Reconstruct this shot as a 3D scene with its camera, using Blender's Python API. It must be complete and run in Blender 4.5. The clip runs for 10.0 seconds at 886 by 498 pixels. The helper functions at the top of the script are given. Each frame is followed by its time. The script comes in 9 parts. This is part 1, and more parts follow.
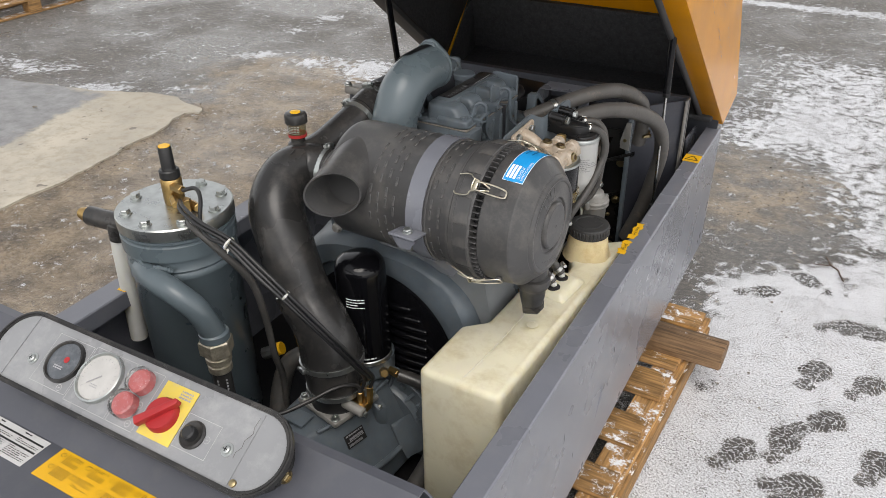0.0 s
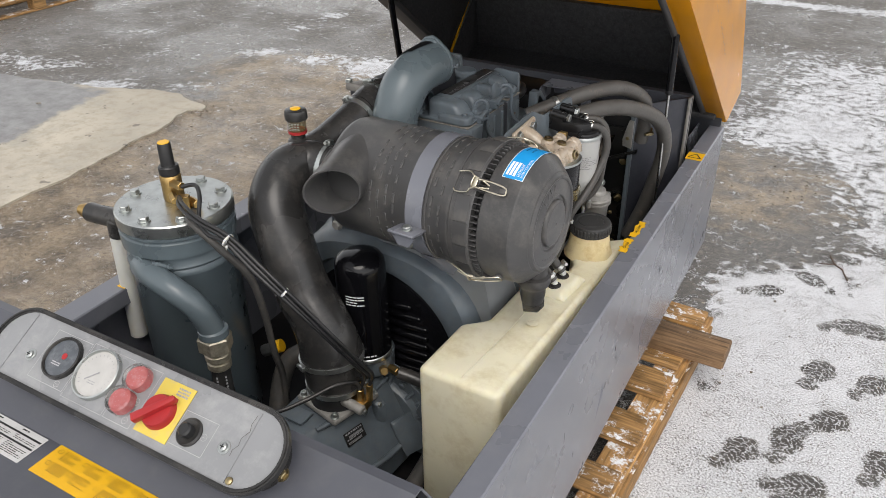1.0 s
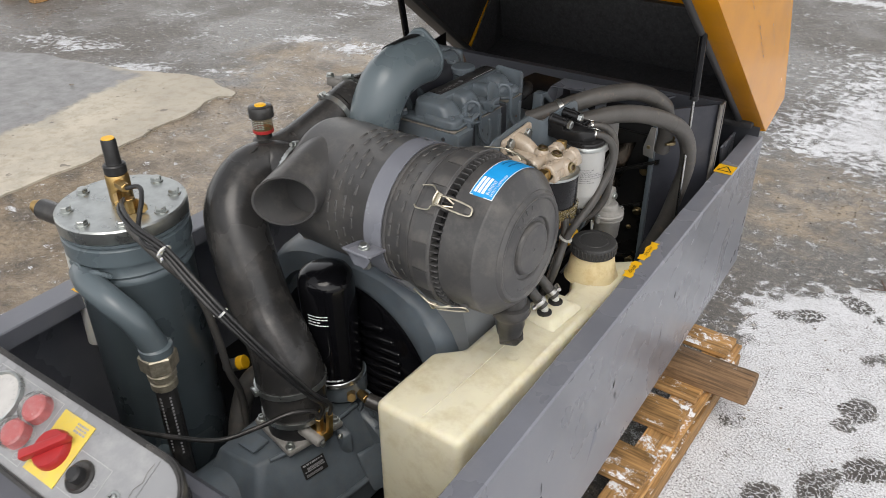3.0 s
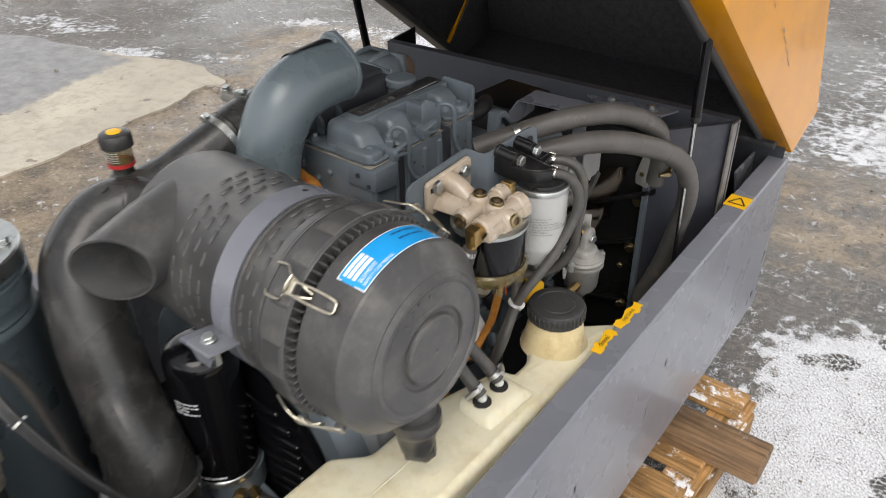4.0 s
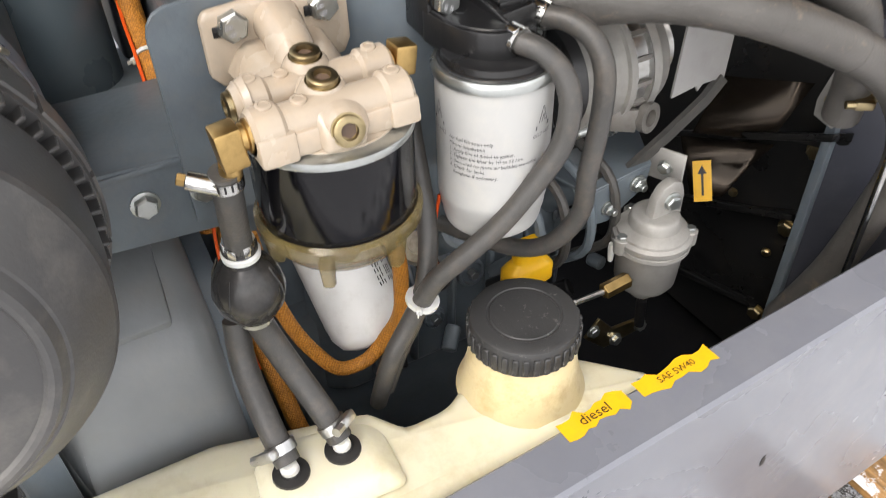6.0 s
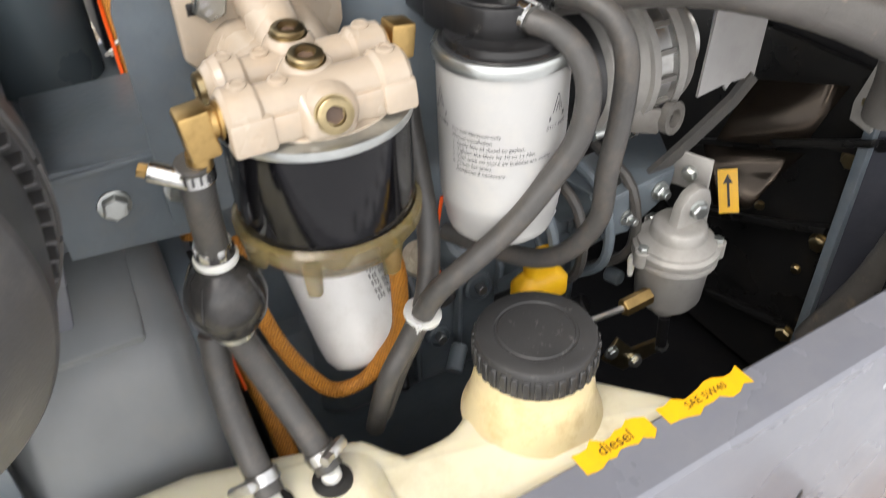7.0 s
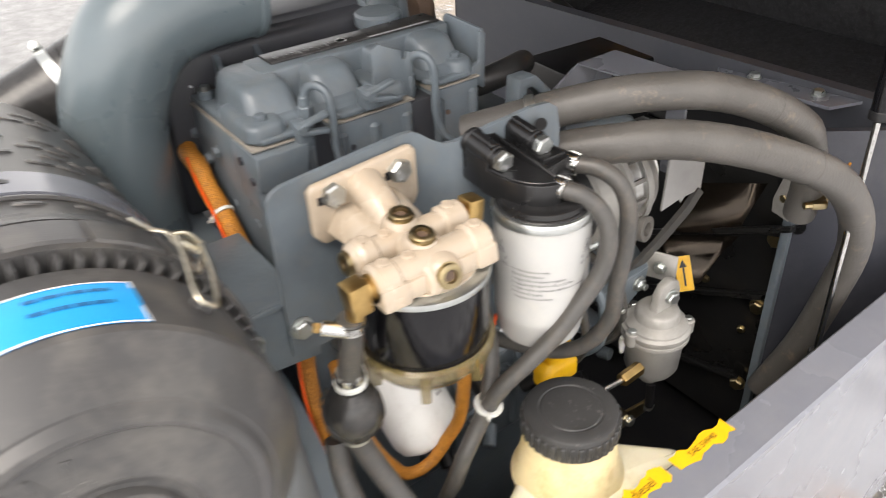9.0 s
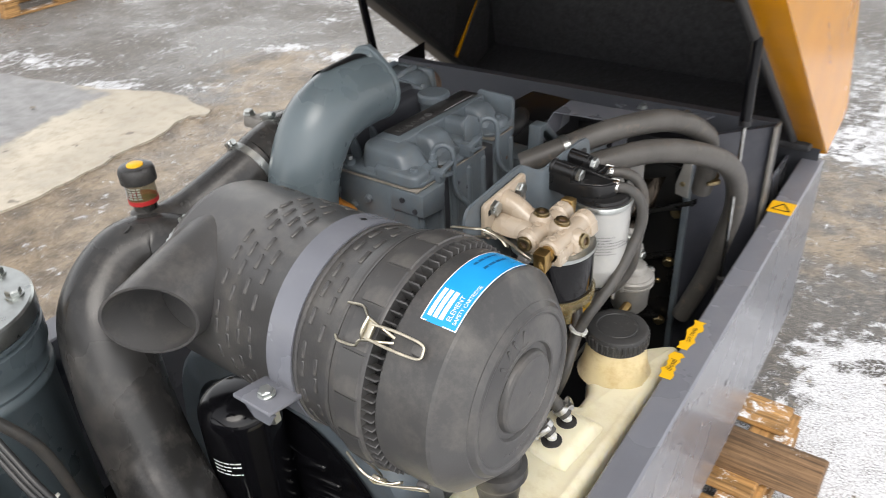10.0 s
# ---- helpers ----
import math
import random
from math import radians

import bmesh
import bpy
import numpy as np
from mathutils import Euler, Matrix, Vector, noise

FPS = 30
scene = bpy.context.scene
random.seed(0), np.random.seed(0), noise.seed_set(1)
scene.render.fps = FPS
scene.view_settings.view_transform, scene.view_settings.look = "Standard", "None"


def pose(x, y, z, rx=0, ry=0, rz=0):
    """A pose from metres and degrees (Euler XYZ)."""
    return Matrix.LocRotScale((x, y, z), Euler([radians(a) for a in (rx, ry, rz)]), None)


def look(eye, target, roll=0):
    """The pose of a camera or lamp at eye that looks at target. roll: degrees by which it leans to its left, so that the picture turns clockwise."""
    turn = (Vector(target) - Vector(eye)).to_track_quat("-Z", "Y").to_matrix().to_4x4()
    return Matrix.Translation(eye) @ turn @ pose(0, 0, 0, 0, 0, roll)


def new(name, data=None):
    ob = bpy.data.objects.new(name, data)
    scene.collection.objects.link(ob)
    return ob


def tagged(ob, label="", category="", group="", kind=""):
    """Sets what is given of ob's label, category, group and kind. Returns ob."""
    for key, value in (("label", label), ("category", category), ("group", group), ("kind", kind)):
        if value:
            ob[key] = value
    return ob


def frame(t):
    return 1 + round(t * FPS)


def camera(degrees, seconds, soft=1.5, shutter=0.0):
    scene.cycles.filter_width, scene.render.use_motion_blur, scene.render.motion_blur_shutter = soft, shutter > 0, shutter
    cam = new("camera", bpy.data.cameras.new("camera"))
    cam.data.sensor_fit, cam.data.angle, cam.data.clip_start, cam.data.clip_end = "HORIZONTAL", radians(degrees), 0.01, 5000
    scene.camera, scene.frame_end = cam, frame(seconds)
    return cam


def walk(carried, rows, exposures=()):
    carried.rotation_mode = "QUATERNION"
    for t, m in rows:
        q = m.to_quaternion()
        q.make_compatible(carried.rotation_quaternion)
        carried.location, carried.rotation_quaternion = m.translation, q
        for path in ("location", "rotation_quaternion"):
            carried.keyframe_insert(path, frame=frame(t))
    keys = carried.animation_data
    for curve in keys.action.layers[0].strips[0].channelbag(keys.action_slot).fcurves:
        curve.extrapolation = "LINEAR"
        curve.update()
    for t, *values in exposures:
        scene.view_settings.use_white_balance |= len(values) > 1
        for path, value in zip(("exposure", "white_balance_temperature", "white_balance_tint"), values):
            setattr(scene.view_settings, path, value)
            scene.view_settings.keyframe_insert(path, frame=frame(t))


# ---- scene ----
cam = camera(59.0, 10.0, 0.75, 0.3)
PATH = [
    (0, (1.038, 0.124, 1.873), (0.141, 1.594, 0.855), -0.8),
    (0.5, (1.043, 0.126, 1.87), (0.143, 1.593, 0.852), -0.8),
    (1, (1.043, 0.134, 1.868), (0.138, 1.596, 0.846), -0.8),
    (1.5, (1.041, 0.16, 1.863), (0.122, 1.612, 0.838), -0.8),
    (2, (1.038, 0.195, 1.856), (0.096, 1.628, 0.828), -0.7),
    (2.2, (1.039, 0.209, 1.852), (0.089, 1.642, 0.83), -0.6),
    (3.3, (1.084, 0.497, 1.807), (0.036, 1.83, 0.748), -1.2),
    (3.5, (1.085, 0.574, 1.801), (0.016, 1.882, 0.729), -1.6),
    (4, (1.002, 0.852, 1.745), (-0.066, 2.15, 0.662), -1.0),
    (4.5, (0.951, 1.115, 1.671), (-0.175, 2.352, 0.574), 0.7),
    (5, (0.933, 1.391, 1.575), (-0.381, 2.387, 0.443), 0.2),
    (5.5, (0.887, 1.539, 1.476), (-0.473, 2.356, 0.258), -1.2),
    (5.7, (0.862, 1.572, 1.436), (-0.486, 2.35, 0.18), -1.4),
    (6.8, (0.819, 1.591, 1.33), (-0.526, 2.277, 0.019), -1.7),
    (7, (0.804, 1.609, 1.332), (-0.585, 2.332, 0.088), -2.1),
    (7.5, (0.774, 1.638, 1.322), (-0.66, 2.462, 0.197), -2.1),
    (8, (0.782, 1.643, 1.319), (-0.65, 2.502, 0.22), -2.4),
    (8.5, (0.806, 1.602, 1.379), (-0.601, 2.5, 0.278), -2.7),
    (9, (0.846, 1.441, 1.49), (-0.521, 2.387, 0.378), -3.1),
    (9.4, (0.846, 1.178, 1.561), (-0.431, 2.24, 0.447), -3.4),
    (9.5, (0.848, 1.118, 1.594), (-0.397, 2.216, 0.478), -3.7),
    (10, (0.841, 0.856, 1.698), (-0.198, 2.211, 0.656), -2.9),
]
walk(cam, [(t, look(eye, target, roll)) for t, eye, target, roll in PATH],
     [(0, -0.38, 6700, 11), (2.2, -0.36, 6700, 11), (4.5, 0.0, 6700, 11), (5.5, 0.46, 6750, 12), (7.5, 0.58, 6750, 12), (8.5, 0.73, 6750, 12), (9.2, 0.60, 7050, 13), (9.6, 0.20, 7000, 13), (10, 0.08, 6700, 11)])

# ---- light ----
world = bpy.data.worlds.new("overcast")
scene.world = world
world.use_nodes = True
wn, wl = world.node_tree.nodes, world.node_tree.links
sky = wn.new("ShaderNodeTexSky")
sky.sky_type, sky.sun_disc = "NISHITA", False
sky.sun_elevation, sky.sun_rotation = radians(48), radians(140)
soft_sky = wn.new("ShaderNodeHueSaturation")
soft_sky.inputs["Saturation"].default_value = 0.16
wl.new(sky.outputs["Color"], soft_sky.inputs["Color"])
wl.new(soft_sky.outputs["Color"], wn["Background"].inputs["Color"])
wn["Background"].inputs["Strength"].default_value = 0.33
sun = new("sun", bpy.data.lights.new("sun", "SUN"))
sun.data.energy, sun.data.angle, sun.data.color = 1.7, radians(35), (1.0, 0.96, 0.90)
sun.matrix_world = look((0, 0, 6), (-1.0, 1.9, 2.6))


# ---- materials ----
def mat(name, color, rough=0.5, metal=0.0, vary=0.15, scale=14.0, bump=0.05, fine=220.0, dirt=None, dirt_amount=0.0,
        coat=0.0, subsurface=0.0, transmission=0.0, alpha=1.0, random_tint=0.0, ior=1.45, spec=0.5, edges=(0.48, 0.72)):
    """A paint, plastic or metal with cloudy wear, fine grain and a little dirt."""
    m = bpy.data.materials.new(name)
    m.use_nodes = True
    n, l = m.node_tree.nodes, m.node_tree.links
    b = n["Principled BSDF"]
    co = n.new("ShaderNodeTexCoord")
    big, small = n.new("ShaderNodeTexNoise"), n.new("ShaderNodeTexNoise")
    big.inputs["Scale"].default_value, big.inputs["Detail"].default_value = scale, 6
    small.inputs["Scale"].default_value, small.inputs["Detail"].default_value = fine, 3
    l.new(co.outputs["Object"], big.inputs["Vector"])
    l.new(co.outputs["Object"], small.inputs["Vector"])
    ramp = n.new("ShaderNodeMapRange")
    ramp.inputs["From Min"].default_value, ramp.inputs["From Max"].default_value = 0.3, 0.7
    ramp.inputs["To Min"].default_value, ramp.inputs["To Max"].default_value = 1 - vary, 1 + vary
    l.new(big.outputs["Fac"], ramp.inputs["Value"])
    hsv = n.new("ShaderNodeHueSaturation")
    hsv.inputs["Color"].default_value = (*color, 1)
    l.new(ramp.outputs["Result"], hsv.inputs["Value"])
    out = hsv.outputs["Color"]
    if random_tint:
        info, rr = n.new("ShaderNodeObjectInfo"), n.new("ShaderNodeMapRange")
        rr.inputs["To Min"].default_value, rr.inputs["To Max"].default_value = 1 - random_tint, 1 + random_tint
        l.new(info.outputs["Random"], rr.inputs["Value"])
        h2 = n.new("ShaderNodeHueSaturation")
        l.new(out, h2.inputs["Color"])
        l.new(rr.outputs["Result"], h2.inputs["Value"])
        out = h2.outputs["Color"]
    if dirt:
        mask, mix, patch = n.new("ShaderNodeMapRange"), n.new("ShaderNodeMix"), n.new("ShaderNodeTexNoise")
        patch.inputs["Scale"].default_value, patch.inputs["Detail"].default_value = scale * 2.3, 9
        patch.inputs["Roughness"].default_value = 0.7
        l.new(co.outputs["Object"], patch.inputs["Vector"])
        mask.inputs["From Min"].default_value, mask.inputs["From Max"].default_value = edges
        mask.inputs["To Max"].default_value = dirt_amount
        l.new(patch.outputs["Fac"], mask.inputs["Value"])
        mix.data_type = "RGBA"
        l.new(mask.outputs["Result"], mix.inputs["Factor"])
        l.new(out, mix.inputs["A"])
        mix.inputs["B"].default_value = (*dirt, 1)
        out = mix.outputs["Result"]
    l.new(out, b.inputs["Base Color"])
    rr = n.new("ShaderNodeMapRange")
    rr.inputs["To Min"].default_value, rr.inputs["To Max"].default_value = max(0.02, rough - 0.1), min(1, rough + 0.12)
    l.new(big.outputs["Fac"], rr.inputs["Value"])
    l.new(rr.outputs["Result"], b.inputs["Roughness"])
    b.inputs["Metallic"].default_value = metal
    b.inputs["Coat Weight"].default_value = coat
    b.inputs["Coat Roughness"].default_value = 0.12
    b.inputs["IOR"].default_value = ior
    b.inputs["Specular IOR Level"].default_value = spec
    b.inputs["Transmission Weight"].default_value = transmission
    b.inputs["Alpha"].default_value = alpha
    if subsurface:
        b.inputs["Subsurface Weight"].default_value = subsurface
        b.inputs["Subsurface Radius"].default_value = (0.03, 0.025, 0.012)
        b.inputs["Subsurface Scale"].default_value = 1.0
    if bump:
        bp = n.new("ShaderNodeBump")
        bp.inputs["Strength"].default_value, bp.inputs["Distance"].default_value = bump, 0.002
        l.new(small.outputs["Fac"], bp.inputs["Height"])
        l.new(bp.outputs["Normal"], b.inputs["Normal"])
    return m


DUST = (0.20, 0.18, 0.15)
body_grey = mat("body_grey", (0.160, 0.167, 0.192), 0.27, vary=0.10, scale=5, bump=0.03, dirt=(0.22, 0.22, 0.23), dirt_amount=0.35, coat=0.15)
engine_grey = mat("engine_grey", (0.106, 0.128, 0.146), 0.34, vary=0.16, scale=18, bump=0.16, fine=160, dirt=(0.15, 0.145, 0.13), dirt_amount=0.35)
# engine grey with dust, lightened to stand in for sky sheen on the shoulder
cast_dusty_lit = mat("cast_dusty_lit", (0.185, 0.195, 0.202), 0.32, vary=0.16, scale=9, bump=0.12, fine=150, dirt=(0.20, 0.20, 0.19), dirt_amount=0.5)
vessel_grey = mat("vessel_grey", (0.092, 0.117, 0.130), 0.28, vary=0.12, scale=9, bump=0.05, dirt=(0.12, 0.135, 0.14), dirt_amount=0.3, coat=0.1)
sheet_navy = mat("sheet_navy", (0.034, 0.036, 0.045), 0.38, vary=0.12, scale=6, bump=0.03, dirt=(0.09, 0.09, 0.095), dirt_amount=0.35)
cowl_grey = mat("cowl_grey", (0.060, 0.063, 0.074), 0.42, vary=0.1, scale=5, bump=0.03, dirt=(0.09, 0.09, 0.094), dirt_amount=0.4)
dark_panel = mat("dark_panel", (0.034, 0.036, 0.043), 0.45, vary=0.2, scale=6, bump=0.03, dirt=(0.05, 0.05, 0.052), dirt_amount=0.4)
black_deep = mat("black_deep", (0.006, 0.006, 0.007), 0.4, vary=0.3, scale=9, bump=0.03, dirt=(0.02, 0.018, 0.016), dirt_amount=0.5)
rubber = mat("rubber", (0.025, 0.0245, 0.024), 0.26, vary=0.3, scale=6, bump=0.08, dirt=(0.11, 0.10, 0.09), dirt_amount=0.5)
hose_rubber = mat("hose_rubber", (0.054, 0.052, 0.049), 0.40, vary=0.12, scale=22, bump=0.18, fine=420, dirt=(0.120, 0.100, 0.080), dirt_amount=0.55)
coolant_rubber = mat("coolant_rubber", (0.078, 0.073, 0.067), 0.42, vary=0.18, scale=19, bump=0.25, fine=300, dirt=(0.24, 0.18, 0.125), dirt_amount=0.5, edges=(0.58, 0.72))
head_plastic = mat("head_plastic", (0.0105, 0.0105, 0.011), 0.27, vary=0.3, scale=14, bump=0.06, fine=420, dirt=(0.20, 0.19, 0.18), dirt_amount=0.6, edges=(0.64, 0.70))
clamp_steel = mat("clamp_steel", (0.52, 0.52, 0.50), 0.20, 1.0, vary=0.15, scale=60, bump=0.04, dirt=(0.25, 0.25, 0.24), dirt_amount=0.5)
moulded = mat("moulded_plastic", (0.020, 0.020, 0.0205), 0.34, vary=0.25, scale=10, bump=0.05, dirt=(0.05, 0.05, 0.05), dirt_amount=0.4)
filter_plastic = mat("filter_plastic", (0.058, 0.057, 0.057), 0.36, vary=0.25, scale=6, bump=0.08, fine=420, dirt=(0.17, 0.158, 0.14), dirt_amount=0.5)
cap_plastic = mat("cap_plastic", (0.036, 0.036, 0.036), 0.44, vary=0.12, scale=45, bump=0.1, fine=420, dirt=(0.26, 0.25, 0.23), dirt_amount=0.55, edges=(0.60, 0.72))
foam = mat("foam", (0.030, 0.030, 0.032), 0.55, vary=0.4, scale=48, bump=1.0, fine=85, dirt=(0.075, 0.075, 0.078), dirt_amount=0.6)
seal_rubber = mat("seal_rubber", (0.040, 0.039, 0.039), 0.5, vary=0.15, scale=20, bump=0.05)
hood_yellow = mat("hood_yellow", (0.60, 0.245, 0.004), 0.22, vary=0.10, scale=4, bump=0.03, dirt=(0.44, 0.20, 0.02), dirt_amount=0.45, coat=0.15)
tank_plastic = mat("tank_plastic", (0.72, 0.675, 0.505), 0.36, vary=0.08, scale=6, bump=0.08, fine=60, dirt=(0.46, 0.37, 0.19), dirt_amount=0.6, subsurface=0.25)
neck_plastic = mat("neck_plastic", (0.66, 0.55, 0.32), 0.42, vary=0.14, scale=14, bump=0.05, dirt=(0.42, 0.27, 0.10), dirt_amount=0.65, subsurface=0.2)
cream = mat("cream_paint", (0.375, 0.312, 0.240), 0.24, vary=0.06, scale=24, bump=0.22, fine=130, dirt=(0.48, 0.36, 0.25), dirt_amount=0.45, coat=0.3)
white_paint = mat("white_paint", (0.37, 0.37, 0.36), 0.36, vary=0.04, scale=22, bump=0.02, dirt=(0.5, 0.47, 0.4), dirt_amount=0.25, coat=0.2)
filter_white = mat("filter_white", (0.70, 0.70, 0.68), 0.32, vary=0.05, scale=22, bump=0.02, dirt=(0.5, 0.48, 0.44), dirt_amount=0.4)
white_plastic = mat("white_plastic", (0.60, 0.60, 0.56), 0.4, vary=0.05, scale=15, bump=0.03, subsurface=0.15)
gloss_black = mat("gloss_black", (0.004, 0.004, 0.005), 0.10, vary=0.2, scale=12, bump=0.012, spec=0.38, dirt=(0.16, 0.16, 0.155), dirt_amount=0.4, edges=(0.66, 0.72))
zinc = mat("zinc", (0.47, 0.49, 0.475), 0.29, 0.92, vary=0.16, scale=30, bump=0.08, fine=380, dirt=(0.36, 0.36, 0.35), dirt_amount=0.5)
clip_wire = mat("clip_wire", (0.56, 0.52, 0.42), 0.32, 1.0, vary=0.2, scale=60, bump=0.05, dirt=(0.3, 0.26, 0.18), dirt_amount=0.5)
steel = mat("steel", (0.50, 0.50, 0.49), 0.33, 1.0, vary=0.2, scale=40, bump=0.08, dirt=(0.26, 0.24, 0.21), dirt_amount=0.5)
cast_alu = mat("cast_aluminium", (0.31, 0.30, 0.28), 0.48, 0.3, vary=0.14, scale=24, bump=0.14, fine=420, dirt=(0.2, 0.19, 0.17), dirt_amount=0.4)
alu_dark = mat("weathered_aluminium", (0.19, 0.18, 0.165), 0.45, 0.35, vary=0.18, scale=24, bump=0.25, fine=300, dirt=(0.10, 0.09, 0.075), dirt_amount=0.6)
plate_alu = mat("plate_aluminium", (0.36, 0.355, 0.345), 0.42, 0.4, vary=0.08, scale=14, bump=0.04, fine=300, dirt=(0.26, 0.25, 0.24), dirt_amount=0.4)
brass = mat("brass", (0.47, 0.315, 0.125), 0.36, 1.0, vary=0.2, scale=40, bump=0.06, dirt=(0.25, 0.16, 0.06), dirt_amount=0.5)
olive_zinc = mat("olive_zinc", (0.33, 0.265, 0.15), 0.34, 1.0, vary=0.25, scale=50, bump=0.06, dirt=(0.2, 0.16, 0.09), dirt_amount=0.5)
dull_plate = mat("dull_plate", (0.46, 0.42, 0.33), 0.42, 0.75, vary=0.3, scale=60, bump=0.3, fine=200, dirt=(0.28, 0.24, 0.17), dirt_amount=0.6)
amber_hose = mat("amber_hose", (0.52, 0.21, 0.025), 0.55, vary=0.2, scale=60, bump=0.5, fine=650, dirt=(0.25, 0.11, 0.03), dirt_amount=0.4)
amber_bowl = mat("amber_bowl", (0.17, 0.13, 0.05), 0.13, vary=0.2, scale=22, bump=0.04, coat=0.3, alpha=0.55, dirt=(0.10, 0.065, 0.02), dirt_amount=0.4)


def weave(m, scale, depth):
    """Turns a plain hose material into a woven sleeve: small diagonal cells, dark between the strands."""
    n, l = m.node_tree.nodes, m.node_tree.links
    co, cell, mix = n.new("ShaderNodeTexCoord"), n.new("ShaderNodeTexVoronoi"), n.new("ShaderNodeMix")
    cell.inputs["Scale"].default_value, cell.inputs["Randomness"].default_value = scale, 0.35
    spin = n.new("ShaderNodeMapping")
    spin.inputs["Rotation"].default_value = (0.7, 0.4, 0.78)
    l.new(co.outputs["Object"], spin.inputs["Vector"])
    l.new(spin.outputs["Vector"], cell.inputs["Vector"])
    b = n["Principled BSDF"]
    old = b.inputs["Base Color"].links[0].from_socket
    fall = n.new("ShaderNodeMapRange")
    fall.inputs["From Min"].default_value, fall.inputs["From Max"].default_value = 0.30, 0.75
    fall.inputs["To Max"].default_value = 0.75
    l.new(cell.outputs["Distance"], fall.inputs["Value"])
    mix.data_type = "RGBA"
    l.new(fall.outputs["Result"], mix.inputs["Factor"])
    l.new(old, mix.inputs["A"])
    mix.inputs["B"].default_value = (0.20, 0.075, 0.008, 1)
    l.new(mix.outputs["Result"], b.inputs["Base Color"])
    bp = n.new("ShaderNodeBump")
    bp.invert = True
    bp.inputs["Strength"].default_value, bp.inputs["Distance"].default_value = depth, 0.0015
    l.new(cell.outputs["Distance"], bp.inputs["Height"])
    l.new(bp.outputs["Normal"], b.inputs["Normal"])


weave(amber_hose, 420, 0.8)
sticker_yellow = mat("sticker_yellow", (0.76, 0.42, 0.010), 0.38, vary=0.05, scale=40, bump=0.05, dirt=(0.5, 0.3, 0.05), dirt_amount=0.25)
plate_yellow = mat("plate_yellow", (0.66, 0.50, 0.085), 0.4, vary=0.06, scale=20, bump=0.02, dirt=(0.50, 0.42, 0.22), dirt_amount=0.6)
sticker_blue = mat("sticker_blue", (0.012, 0.30, 0.68), 0.33, vary=0.05, scale=30, bump=0.02)
print_white = mat("print_white", (0.82, 0.83, 0.84), 0.4, vary=0.03, bump=0.0)
print_black = mat("print_black", (0.012, 0.012, 0.012), 0.45, vary=0.1, bump=0.0)
print_grey = mat("print_grey", (0.33, 0.33, 0.34), 0.45, vary=0.1, bump=0.0)
panel_print = mat("panel_print", (0.42, 0.42, 0.42), 0.45, vary=0.15, bump=0.0)
crack_grey = mat("crack_grey", (0.10, 0.095, 0.09), 0.45, vary=0.3, bump=0.0)
label_white = mat("label_white", (0.58, 0.58, 0.57), 0.4, vary=0.06, scale=30, bump=0.02, dirt=(0.42, 0.41, 0.39), dirt_amount=0.5)
filter_ink = mat("filter_ink", (0.07, 0.07, 0.075), 0.45, vary=0.1, bump=0.0)
label_ink = mat("label_ink", (0.01, 0.10, 0.25), 0.45, vary=0.1, bump=0.0)
face_grey = mat("face_grey", (0.245, 0.25, 0.257), 0.28, vary=0.06, scale=9, bump=0.02, dirt=(0.45, 0.45, 0.44), dirt_amount=0.4, coat=0.5)
cover_paint = mat("cover_paint", (0.080, 0.083, 0.098), 0.34, vary=0.1, scale=6, bump=0.03, dirt=(0.12, 0.12, 0.125), dirt_amount=0.35, coat=0.15)
# dust on the meter's glass; the blue-grey base also paints in its reflection
dusty_glass_sheen = mat("dusty_glass_sheen", (0.085, 0.095, 0.108), 0.2, vary=0.2, scale=25, bump=0.01, dirt=(0.20, 0.21, 0.22), dirt_amount=0.6, coat=0.7)
red_plastic = mat("red_plastic", (0.36, 0.022, 0.024), 0.38, vary=0.08, scale=30, bump=0.03)
red_lens = mat("red_lens", (0.36, 0.10, 0.10), 0.22, vary=0.1, scale=30, bump=0.02, dirt=(0.5, 0.36, 0.35), dirt_amount=0.5, coat=0.5)
dial_white = mat("dial_white", (0.48, 0.47, 0.45), 0.35, vary=0.08, scale=30, bump=0.0, dirt=(0.42, 0.41, 0.39), dirt_amount=0.5, coat=0.4)
orange_wire = mat("orange_wire", (0.75, 0.09, 0.008), 0.45, vary=0.1, bump=0.0)
clear = mat("clear_cover", (0.9, 0.9, 0.9), 0.08, vary=0.0, bump=0.0, transmission=1.0, ior=1.12, dirt=(0.7, 0.7, 0.7), dirt_amount=0.2)
concrete = mat("concrete", (0.45, 0.41, 0.335), 0.62, vary=0.22, scale=0.9, bump=0.8, fine=70, dirt=(0.28, 0.265, 0.235), dirt_amount=0.7)


